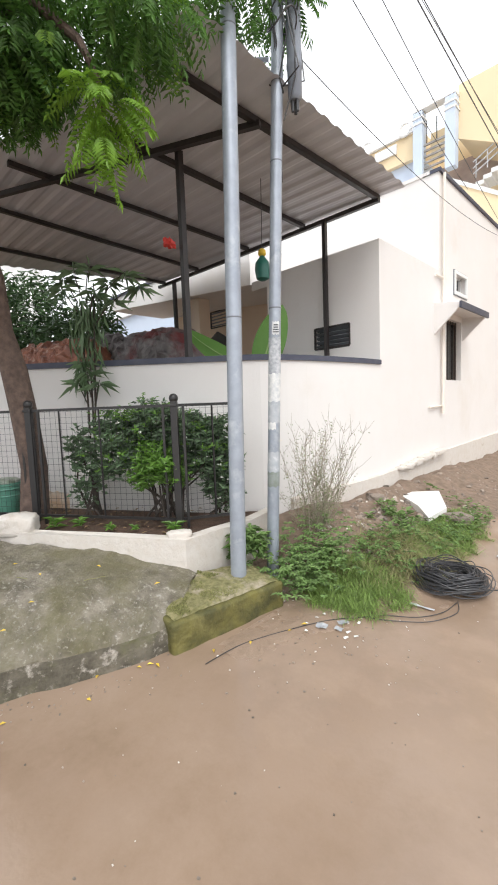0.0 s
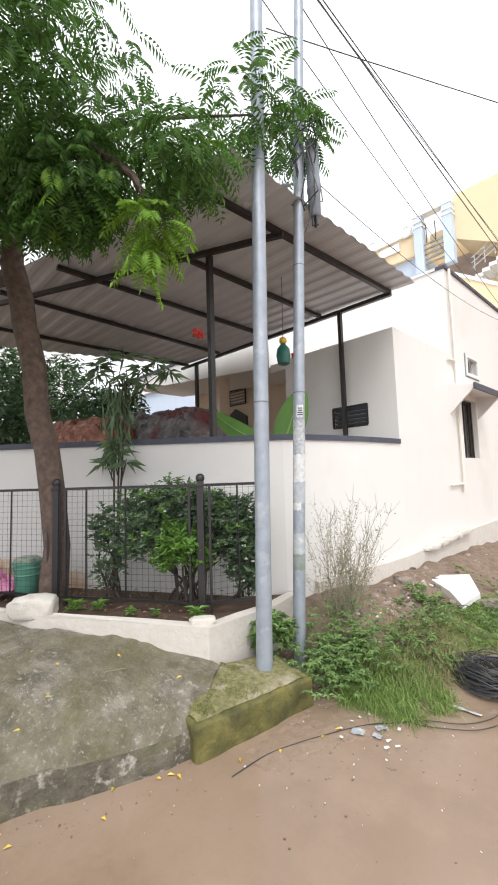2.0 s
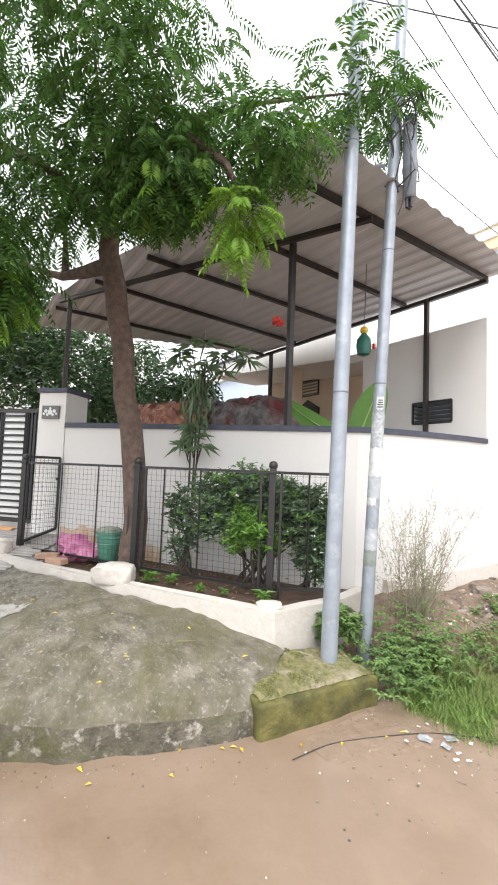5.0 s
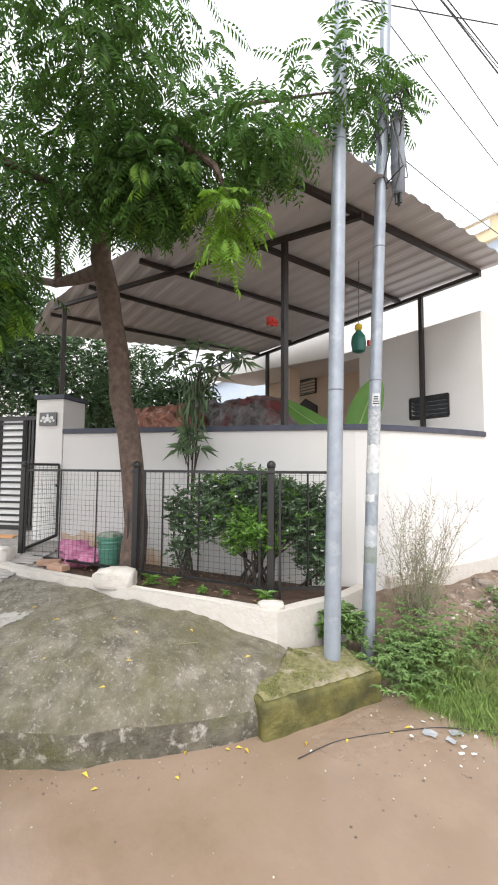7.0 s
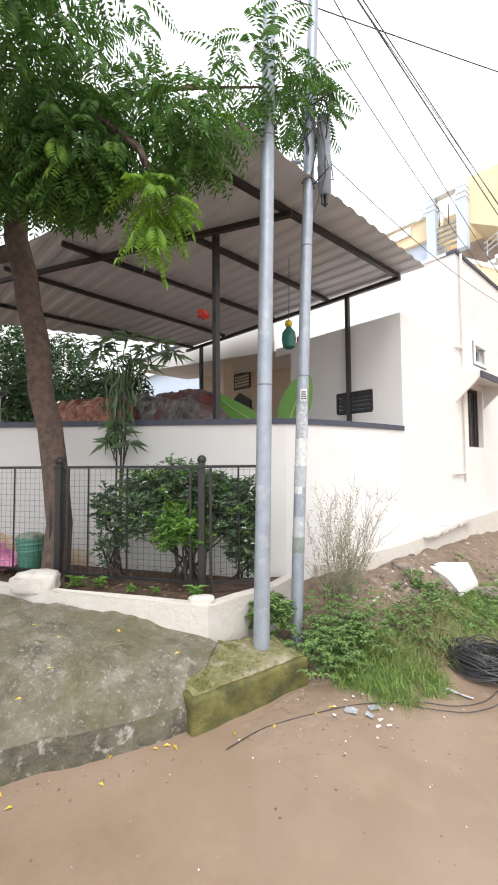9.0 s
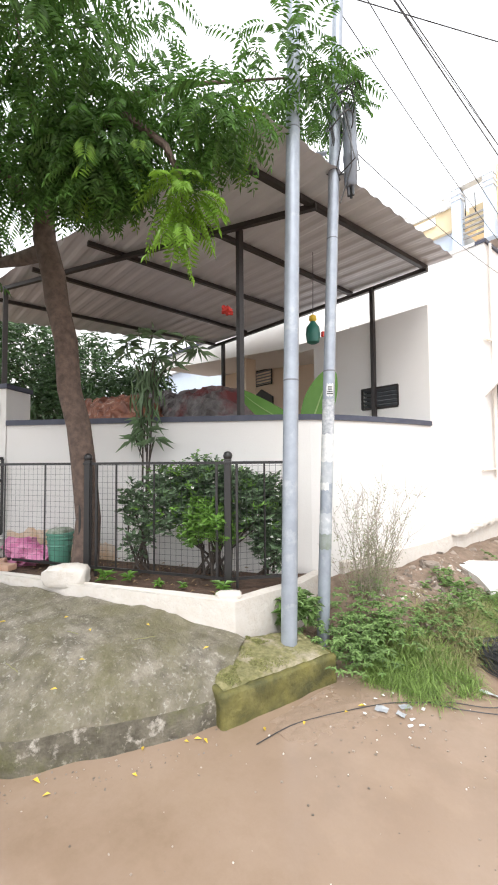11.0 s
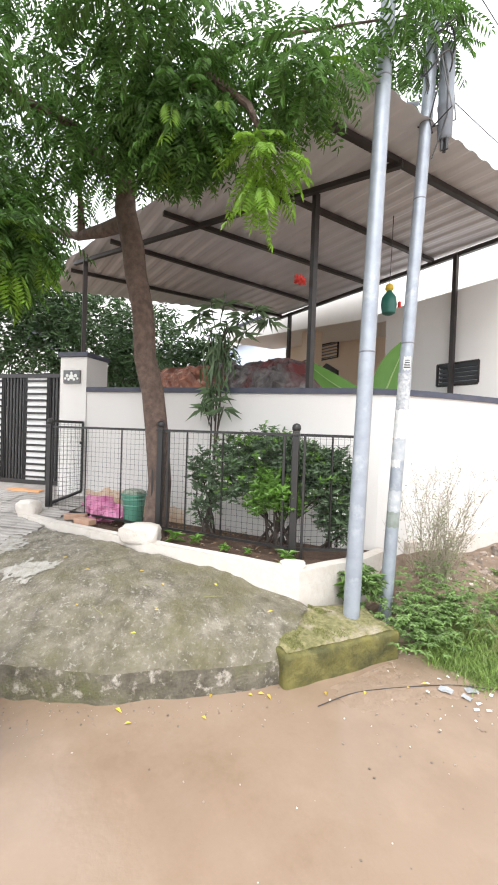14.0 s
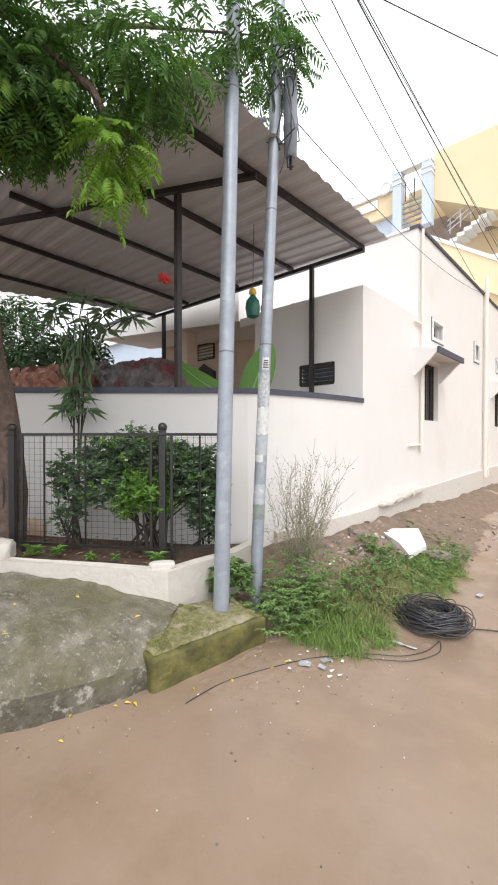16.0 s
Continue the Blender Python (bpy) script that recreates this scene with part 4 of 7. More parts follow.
# plaques
for s, z, w, h, nm in ((3.43, 2.02, 0.22, 0.15, "carved stone"), (6.86, 1.98, 0.11, 0.12, "small grey")):
    pq = thing("plaque", nm + " plaque fixed to the gate pillar", "plaque")
    p = on_wall(s, 0.022)
    part("plate", Shape().box((p.x, p.y, z), (w, 0.02, h), WALL_ANGLE, bev=0.003), GRANITE if s < 4 else GREYPLASTIC, pq)
    if s < 4:
        for k, (a, b, r) in enumerate(((0, 0, 0.030), (-0.055, 0.012, 0.020), (0.055, 0.012, 0.020), (-0.035, -0.03, 0.016), (0.035, -0.03, 0.016), (-0.08, -0.02, 0.014), (0.08, -0.02, 0.014), (0, 0.042, 0.014))):
            q = on_wall(s + a, 0.033)
            turn = Matrix.Translation((q.x, q.y, z + b)) @ Matrix.Rotation(radians(WALL_ANGLE), 4, "Z") @ Matrix.Rotation(radians(90), 4, "X")
            part("carving", Shape().lathe([(r, -0.004), (r, 0.003), (r * 0.6, 0.006), (r * 0.5, 0.002)], 12, turn), PLATE, pq, "pale carved ornament")
    else:
        for k in range(3):
            q = on_wall(s, 0.034)
            part("bar", Shape().box((q.x, q.y, z + (k - 1) * h * 0.27), (w * (0.75 - 0.15 * (k == 2)), 0.006, h * 0.13), WALL_ANGLE, bev=0.001), INK, pq)

# ---- whitewashed boulders at the bed kerb ----


def lump(name, c, size, material, seed, label, category, group="", kind="", amp=0.16, power=0.55):
    bm = bmesh.new()
    bmesh.ops.create_icosphere(bm, subdivisions=3, radius=0.5)
    for v in bm.verts:
        d = v.co.normalized()
        f = 1 + amp * noise.noise(d * 1.7 + Vector((seed, 0, 0))) + amp * 0.5 * noise.noise(d * 4 + Vector((seed, 2, 0))) + amp * 0.35 * noise.noise(d * 9 + Vector((seed, 4, 0)))
        q = d * 0.5 * f
        v.co = Vector((math.copysign(abs(q.x * 2) ** power / 2, q.x) * size[0], math.copysign(abs(q.y * 2) ** power / 2, q.y) * size[1], math.copysign(abs(q.z * 2) ** power / 2, q.z) * size[2]))
    sh = Shape()
    sh.add(bm, Matrix.Translation(c) @ Matrix.Rotation(radians(WALL_ANGLE + 8), 4, "Z"))
    sh.smooth = True
    return solid(name, sh, material, label, category, kind, group)


lump("kerb_stone", (-3.52, 0.98, 0.57), (0.34, 0.20, 0.17), WHITEWASH, 1, "whitewashed lumpy stone at the fence post foot", "stone", "kerb stones", amp=0.32)
lump("kerb_stone", (-4.86, 0.24, 0.60), (0.22, 0.17, 0.17), WHITEWASH, 4, "whitewashed rounded stone beside the ramp", "stone", "kerb stones", amp=0.3)
lump("kerb_stone", (-2.44, 1.745, 0.515), (0.17, 0.09, 0.06), WHITEWASH, 7, "small whitewashed stone on the kerb corner", "stone", "kerb stones", amp=0.4)

lump("red_bag", (-3.35, 2.43, 2.96), (0.09, 0.07, 0.08), RED, 95, "small red plastic bag tied to the carport post", "bag", amp=1.1, power=0.9)

# ---- bed clutter ----
pot = thing("bin", "green plastic bucket standing in the planting bed", "bucket")
pm = Matrix.Translation((-4.15, 1.10, 0.53))
part("body", Shape().lathe([(0.085, 0), (0.09, 0.01), (0.112, 0.26), (0.122, 0.265), (0.122, 0.285), (0.108, 0.285), (0.10, 0.25), (0.08, 0.03)], 24, pm), POTGREEN, pot)
for k in range(2):
    part("rib", Shape().lathe([(0.104 + 0.008 * k, 0.16 + 0.06 * k), (0.110 + 0.008 * k, 0.17 + 0.06 * k), (0.105 + 0.008 * k, 0.18 + 0.06 * k)], 24, pm), POTGREEN, pot)
lump("leaf_litter", (-4.15, 1.10, 0.81), (0.19, 0.19, 0.09), mat("bin_waste", (0.22, 0.28, 0.20), 0.8, second=(0.5, 0.5, 0.46), scale=20, amount=0.8, bump=0.8), 11, "mixed waste heaped in the green bucket", "waste", amp=0.4)
lump("plastic_bag", (-4.50, 0.86, 0.62), (0.30, 0.22, 0.22), PINKCLOTH, 21, "crumpled pink plastic bag lying on the soil", "bag", "pink bags", amp=0.9, power=0.85)
lump("plastic_bag", (-4.34, 1.0, 0.60), (0.24, 0.2, 0.16), PINKCLOTH, 25, "small crumpled pink plastic bag", "bag", "pink bags", amp=0.9, power=0.85)
for x, y, r in ((-4.45, 0.62, 20), (-4.2, 0.66, -12)):
    tagged(part("brick", Shape().box((x, y, 0.565), (0.20, 0.09, 0.05), r + WALL_ANGLE, bev=0.006), mat("broken_brick", (0.42, 0.24, 0.16), 0.9, second=(0.5, 0.38, 0.3), scale=14)), "loose brick lying on the bed kerb", "brick", "loose bricks")
splash = Shape()
rows = [[], [], []]
for k in range(41):
    s = 2.0 + 1.22 * k / 40
    top = 0.60 + 0.22 * smooth01((s - 1.9) / 0.9) * (0.7 + 0.6 * noise.noise(Vector((s * 5, 1, 0)))) + 0.03 * noise.noise(Vector((s * 21, 3, 0)))
    for j, z in enumerate((0.45, (0.45 + top) / 2, top)):
        rows[j].append(on_wall(s, 0.004, z))
part("soil_splash", splash.grid(rows), mat("orange_splash", (0.60, 0.40, 0.25), 0.9, second=(0.72, 0.62, 0.52), scale=9, amount=0.9), bpy.data.objects["wall_front"], "orange soil splash on the wall foot")
for a, b in ((3.85, 4.35), (4.5, 5.05), (5.2, 5.5)):
    rows = []
    for i in range(41):
        row = []
        for j in range(15):
            s, out = a + (b - a) * i / 40, -0.20 + 0.26 * j / 14
            p = on_wall(s, out)
            edge = min(i / 40, 1 - i / 40) * 2.4 + min(j / 14, 1 - j / 14) * 2 - 0.75 + 0.6 * noise.noise(Vector((s * 9, out * 9, 2)))
            row.append((p.x, p.y, RZ - 0.195 * max(out, 0) + max(-0.02, min(0.014, 0.012 + 0.02 * edge))))
        rows.append(row)
    part("powder", Shape().grid(rows), ORANGE, ramp, "orange powder spilt along the gate sill")

# manhole in the ramp
mh = thing("manhole_cover", "round patterned concrete manhole cover in the ramp", "manhole cover")
tilt = Matrix.Rotation(radians(WALL_ANGLE), 4, "Z") @ Matrix.Rotation(-math.atan(0.195), 4, "X")
mm = Matrix.Translation(on_ramp(3.40, 1.50, 0.006)) @ tilt
part("disc", Shape().lathe([(0.30, -0.03), (0.31, 0.0), (0.30, 0.014), (0.27, 0.016), (0.265, 0.008), (0.02, 0.008)], 32, mm), TILE, mh)
for k in range(8):
    a = k * math.pi / 4
    part("boss", Shape().lathe([(0.032, 0.005), (0.03, 0.014), (0.012, 0.015)], 12, mm @ Matrix.Translation((0.18 * math.cos(a), 0.18 * math.sin(a), 0))), GREYWALL, mh)

# ---- things behind the wall ----


def tarp_pile(x0, x1, y, half, top, low, material, seed, label):
    """A long crumpled heap under a sheet: a rounded ridge with sharp folds."""
    rows = []
    for i in range(111):
        fx = i / 110
        x = x0 + (x1 - x0) * fx
        end = min(1.0, 9 * fx + 0.05, 9 * (1 - fx) + 0.05) ** 0.4
        crest = top - 0.09 * (x - x1) + 0.05 * noise.noise(Vector((x * 1.5, seed, 0)))
        row = []
        for j in range(49):
            a = math.pi * (-0.15 + 1.3 * j / 48)
            d = Vector((0, -math.cos(a), math.sin(a)))
            p = Vector((x, y, low)) + Vector((0, d.y * half * end, d.z * (crest - low) * end))
            q = p * 1.0 + Vector((seed, 0, 0.5 * x))
            g = Vector((q.x * 0.45, q.y, q.z * 1.6))
            fold = 0.12 * abs(noise.noise(g * 3.0)) + 0.13 * abs(noise.noise(g * 6.0)) + 0.06 * abs(noise.noise(g * 13))
            p -= d * (fold - 0.07)
            p.x += 0.08 * noise.noise(q * 4 + Vector((0, 9, 0)))
            row.append(tuple(p))
        rows.append(row)
    solid("tarpaulin", Shape().grid(rows), material, label, "tarpaulin", group="covered heaps")


tarp_pile(-8.6, -5.9, 2.85, 0.55, 2.47, 1.75, TARP, 3, "rust red crumpled tarpaulin over a heap behind the wall")
tarp_pile(-8.3, -4.35, 3.6, 0.5, 2.49, 1.75, GREYTARP, 9, "dark maroon and grey tarpaulin over stored goods behind the wall")


def banana_leaf(base, mid, tip, width, name="leaf"):
    pts = [Vector(base), Vector(mid), Vector(tip)]
    rows = []
    for i in range(15):
        t = i / 14
        p = pts[0] * (1 - t) ** 2 + pts[1] * 2 * t * (1 - t) + pts[2] * t * t
        d = ((pts[1] - pts[0]) * (1 - t) + (pts[2] - pts[1]) * t).normalized()
        s = d.cross(Vector((0.6, -0.75, 0.1))).normalized()
        w = width * (math.sin(math.pi * min(1, 0.08 + t * 0.92)) ** 0.6)
        lift = d.cross(s) * 0.12 * w
        rows.append([p + s * w * k + lift * abs(k) * (1 + 0.3 * math.sin(9 * t)) for k in (-1, -0.5, 0, 0.5, 1)])
    sh = Shape().grid(rows)
    sh.smooth = True
    return sh


ban = thing("banana_plant", "young banana plant with broad green leaves behind the wall", "plant")
part("stem", Shape().tube([(-3.15, 3.35, 0.0), (-3.12, 3.36, 1.0), (-3.1, 3.35, 1.8)], [0.07, 0.06, 0.04], 10), PALM, ban)
part("leaf", banana_leaf((-3.1, 3.35, 1.75), (-3.02, 3.42, 2.1), (-2.88, 3.50, 2.46), 0.17), PALM, ban)
for b, m, e in (((-3.1, 3.35, 1.75), (-3.02, 3.42, 2.1), (-2.88, 3.50, 2.46)), ((-3.12, 3.3, 1.8), (-3.5, 3.1, 1.95), (-3.85, 2.95, 2.3))):
    line = [Vector(b) * (1 - t) ** 2 + Vector(m) * 2 * t * (1 - t) + Vector(e) * t * t + Vector((0.006, -0.008, 0)) for t in [k / 10 for k in range(11)]]
    part("midrib", Shape().tube(line, [0.012 - 0.001 * k for k in range(11)], 6), mat("pale_midrib", (0.30, 0.42, 0.16), 0.5, second=(0.24, 0.36, 0.12), scale=9), ban, "pale green midrib")
part("leaf", banana_leaf((-3.12, 3.3, 1.8), (-3.5, 3.1, 1.95), (-3.85, 2.95, 2.3), 0.11), PALM, ban)

# hanging teal can under the carport
hang = thing("hanging_can", "teal plastic can with yellow cap hanging from the carport", "can")
hc = Vector((-3.16, 3.51, 2.90))
hm = Matrix.Translation(hc)
part("body", Shape().lathe([(0.03, -0.13), (0.07, -0.11), (0.085, -0.02), (0.075, 0.06), (0.03, 0.12), (0.02, 0.14)], 14, hm), TEAL, hang)
part("cap", Shape().lathe([(0.03, 0.13), (0.045, 0.15), (0.04, 0.19), (0.012, 0.21)], 12, hm), YELLOWROPE, hang, "yellow cap")
part("cord", Shape().tube([hc + Vector((0, 0, 0.2)), hc + Vector((0.01, 0, 0.5)), hc + Vector((0, 0.02, 0.94))], 0.004, 5), CABLE, hang)
part("tag", Shape().box(hc + Vector((0.10, 0.05, -0.03)), (0.03, 0.03, 0.06), bev=0.006), RED, hang, "small red tag")

# ---- side lane things ----
slab = thing("broken_slab", "broken white plaster slab lying tilted on the bank", "slab")
part("body", Shape().prism([(-2.23, 4.74), (-1.86, 4.48), (-1.64, 4.2), (-1.63, 4.66), (-1.90, 5.17)], 0.18, [0.315, 0.255, 0.22, 0.235, 0.295]), mat("broken_plaster", (0.78, 0.77, 0.75), 0.8, second=(0.66, 0.63, 0.59), scale=9, amount=0.7, bump=0.5, bump_scale=25), slab)

coil = thing("cable_coil", "heap of coiled black cable lying on the mud", "cable coil")
cc = Vector((-1.09, 3.22, 0.03))
for k in range(72):
    r = rnd.uniform(0.09, 0.24)
    off = Vector((rnd.uniform(-0.035, 0.035), rnd.uniform(-0.035, 0.035), 0))
    h = 0.012 + (0.235 - abs(r - 0.17) * 2.0) * rnd.uniform(0.05, 0.6)
    ph = rnd.uniform(0, 6.28)
    pts = [cc + off + Vector((r * math.cos(a) * 1.05, r * math.sin(a) * 0.95, max(0.006, h + 0.022 * math.sin(a * 2 + ph) + 0.012 * math.sin(a * 3 - ph)))) for a in [2 * math.pi * i / 36 for i in range(37)]]
    part("turn", Shape().tube(pts, 0.0038, 5, cap=False), CABLE, coil)


def ground_cable(points, r=0.0026):
    pts = [Vector((x, y, ground_height(x, y) + r + 0.002)) for x, y in points]
    fine = []
    for i in range(len(pts) - 1):
        p0, p1, p2, p3 = pts[max(i - 1, 0)], pts[i], pts[i + 1], pts[min(i + 2, len(pts) - 1)]
        for k in range(6):
            t = k / 6
            q = 0.5 * ((2 * p1) + (p2 - p0) * t + (2 * p0 - 5 * p1 + 4 * p2 - p3) * t * t + (3 * p1 - p0 - 3 * p2 + p3) * t ** 3)
            q.z = ground_height(q.x, q.y) + r + 0.005
            fine.append(q)
    fine.append(pts[-1])
    solid("loose_cable", Shape().tube(fine, r, 6), CABLE, "black cable end lying loose on the mud", "cable", group="loose cables")


ground_cable([(-1.755, 1.40), (-1.745, 1.62), (-1.70, 1.78), (-1.62, 1.98), (-1.52, 2.2), (-1.4, 2.35), (-1.28, 2.5), (-1.1, 2.62), (-1.0, 2.8), (-0.98, 3.0)])
ground_cable([(-1.35, 2.42), (-1.2, 2.48), (-1.02, 2.62), (-0.93, 2.85), (-0.98, 3.02)], 0.0026)
ground_cable([(-0.90, 3.3), (-0.75, 3.42), (-0.5, 3.5), (-0.2, 3.62)], 0.0045)

# ---- scooter ----
scooter = thing("scooter", "white parked motor scooter with dark blue-grey seat", "scooter")
SM = Matrix.Translation((-2.13, -0.42, 0.005)) @ Matrix.Rotation(radians(63), 4, "Z")


def sp(name, sh, material, parent=None, label=""):
    sh.v = [tuple(SM @ Vector(p)) for p in sh.v]
    return part(name, sh, material, parent or scooter, label)


def loft(rings):
    sh = Shape()
    n = len(rings[0])
    for r in rings:
        sh.v += [tuple(p) for p in r]
    for i in range(len(rings) - 1):
        for k in range(n):
            q = i * n
            sh.f.append([q + k, q + (k + 1) % n, q + n + (k + 1) % n, q + n + k])
    sh.f += [[k for k in reversed(range(n))], [(len(rings) - 1) * n + k for k in range(n)]]
    sh.smooth = True
    return sh


def oval(cx, cz, half_x, half_y, n=20, power=0.7, z=None, lean=0.0):
    """A rounded level ring round (cx, 0, cz)."""
    out = []
    for k in range(n):
        a = 2 * math.pi * k / n
        c, s = math.cos(a), math.sin(a)
        x, y = math.copysign(abs(c) ** power, c) * half_x, math.copysign(abs(s) ** power, s) * half_y
        out.append((cx + x, y, cz + lean * x))
    return out


def wheel(x, side_parts=True):
    turn = Matrix.Translation((x, 0, 0.215)) @ Matrix.Rotation(radians(90), 4, "X")
    tyre = Shape()
    prof = [(0.155, 0.030), (0.165, 0.041), (0.187, 0.046), (0.205, 0.036), (0.2135, 0.015), (0.215, 0.0), (0.2135, -0.015), (0.205, -0.036), (0.187, -0.046), (0.165, -0.041), (0.155, -0.030)]
    tyre.lathe(prof, 40, turn)
    tyre.f = tyre.f[:-2]
    w = sp("tyre", tyre, RUBBER, None, "worn black tyre")
    rim = Shape().lathe([(0.158, 0.036), (0.164, 0.034), (0.150, 0.018), (0.143, 0.008), (0.138, 0.022), (0.112, 0.024), (0.104, 0.010), (0.098, 0.030), (0.05, 0.038), (0.03, 0.045), (0.012, 0.048), (0.012, -0.048), (0.03, -0.045), (0.05, -0.038), (0.098, -0.030), (0.104, -0.010), (0.112, -0.024), (0.138, -0.022), (0.143, -0.008), (0.150, -0.018), (0.164, -0.034), (0.158, -0.036)], 36, turn)
    rim.f = rim.f[:-2]
    r = sp("rim", rim, ALLOY, w, "silver pressed steel rim")
    for k in range(8):
        a = k * math.pi / 4
        for sd in (1, -1):
            slot = Shape().box((0, 0, 0), (0.036, 0.014, 0.006), bev=0.002)
            m2 = turn @ Matrix.Translation((0.125 * math.cos(a), 0.125 * math.sin(a), 0.0235 * sd)) @ Matrix.Rotation(a + math.pi / 2, 4, "Z")
            slot.v = [tuple(m2 @ Vector(p)) for p in slot.v]
            sp("slot", slot, DARKPLASTIC, w)
    return w


wheel(0.0)
wheel(-1.24)
# front fender
rings = []
for x, lo, hi, hw in ((-0.27, 0.30, 0.42, 0.09), (-0.20, 0.335, 0.52, 0.115), (-0.10, 0.40, 0.60, 0.125), (0.0, 0.437, 0.625, 0.128), (0.08, 0.445, 0.60, 0.12), (0.15, 0.445, 0.555, 0.105), (0.21, 0.44, 0.505, 0.085), (0.25, 0.432, 0.482, 0.07), (0.275, 0.425, 0.45, 0.045), (0.285, 0.42, 0.43, 0.02)):
    ring = [(x, hw * math.cos(b), lo + (hi - lo) * max(0.0, math.sin(b)) ** 0.8) for b in [math.pi * j / 12 for j in range(13)]]
    ring += [(x, hw * 0.9 * math.cos(b), lo + 0.01 * math.sin(b)) for b in [math.pi * (12 - j) / 12 for j in range(1, 12)]]
    rings.append(ring)
sp("front_fender", loft(rings), SCOOTER_WHITE)
sp("fender_trim", Shape().tube([(0.13, -0.108, 0.455), (0.21, -0.085, 0.455), (0.268, 0, 0.447), (0.21, 0.085, 0.455), (0.13, 0.108, 0.455)], 0.007, 6), GREYPLASTIC)
# leg shield and front nose
NOSE = ((0.43, 0.09, -0.08, -0.20), (0.50, 0.135, -0.02, -0.20), (0.58, 0.178, 0.035, -0.19), (0.66, 0.21, 0.068, -0.175), (0.73, 0.23, 0.082, -0.16), (0.80, 0.238, 0.085, -0.15), (0.845, 0.235, 0.074, -0.145), (0.89, 0.225, 0.045, -0.15), (0.925, 0.212, 0.018, -0.155), (0.938, 0.195, 0.0, -0.16), (0.942, 0.15, -0.03, -0.165))


def nose_curve(t):
    return 1 - (0.15 * t + 0.85 * t ** 2.3)


def nose_x(y, z):
    """How far forward the nose reaches at a width and height."""
    k = max(i for i in range(len(NOSE) - 1) if NOSE[i][0] <= z)
    f = (z - NOSE[k][0]) / (NOSE[k + 1][0] - NOSE[k][0])
    hw, xf, xb = (NOSE[k][i] + (NOSE[k + 1][i] - NOSE[k][i]) * f for i in (1, 2, 3))
    return xb + (xf - xb) * nose_curve(min(1.0, abs(y) / hw))


rings = []
for z, hw, xf, xb in NOSE:
    ys = [hw * k / 8 for k in range(-8, 9)]
    rings.append([(xb + (xf - xb) * nose_curve(abs(y) / hw), y, z) for y in ys] + [(xb - 0.012 * (1 - (y / hw) ** 2), y, z) for y in reversed(ys[1:-1])])
sp("front_panel", loft(rings), SCOOTER_WHITE, None, "glossy white nose panel")
sp("leg_shield", loft([oval(-0.26, 0.30, 0.05, 0.15, lean=-0.3), oval(-0.21, 0.42, 0.035, 0.19), oval(-0.16, 0.56, 0.032, 0.225), oval(-0.135, 0.70, 0.032, 0.235), oval(-0.14, 0.82, 0.032, 0.21), oval(-0.155, 0.90, 0.025, 0.14), oval(-0.165, 0.94, 0.015, 0.07)]), SCOOTER_WHITE, None, "wide white leg shield")
sp("shield_edge", Shape().tube([(-0.245, -0.165, 0.31), (-0.205, -0.198, 0.42), (-0.165, -0.232, 0.56), (-0.145, -0.243, 0.70), (-0.155, -0.216, 0.82), (-0.17, -0.145, 0.905)], 0.008, 6), DARKPLASTIC, None, "black rubber edge strip")
sp("inner_panel", loft([oval(-0.30, 0.34, 0.05, 0.13), oval(-0.25, 0.50, 0.05, 0.16), oval(-0.215, 0.70, 0.05, 0.17), oval(-0.21, 0.85, 0.04, 0.13)]), GREYPLASTIC)
for sd in (-1, 1):
    sp("side_vent", Shape().tube([(nose_x(0.17, 0.755) + 0.002, sd * 0.17, 0.755), (nose_x(0.135, 0.715) + 0.002, sd * 0.135, 0.715), (nose_x(0.10, 0.665) + 0.002, sd * 0.10, 0.665)], [0.003, 0.013, 0.003], 8), GREYPLASTIC)
    sp("indicator", Shape().tube([(nose_x(y, z) - 0.004, sd * y, z) for y, z in ((0.19, 0.83), (0.16, 0.835), (0.12, 0.835))], [0.004, 0.012, 0.005], 8), LENS, None, "clear turn signal lens")
    sp("panel_seam", Shape().tube([(nose_x(y, z) + 0.001, sd * y, z) for y, z in ((0.205, 0.80), (0.19, 0.70), (0.165, 0.60), (0.12, 0.53), (0.05, 0.50))], 0.003, 5), GREYPLASTIC)


def tilted(sh):
    """Lays a small upright piece against the sloping nose."""
    m = Matrix.Translation((0.052, 0, 0.877)) @ Matrix.Rotation(radians(-38), 4, "Y")
    sh.v = [tuple(m @ Vector(p)) for p in sh.v]
    return sh


plate = sp("number_plate", tilted(Shape().box((0, 0, 0), (0.006, 0.17, 0.05), bev=0.002)), PLATE, None, "white plate with dark bars")
for k in range(7):
    sp("bar", tilted(Shape().box((0.004, -0.063 + k * 0.021, 0), (0.004, 0.011, 0.026))), GREYPLASTIC, plate)
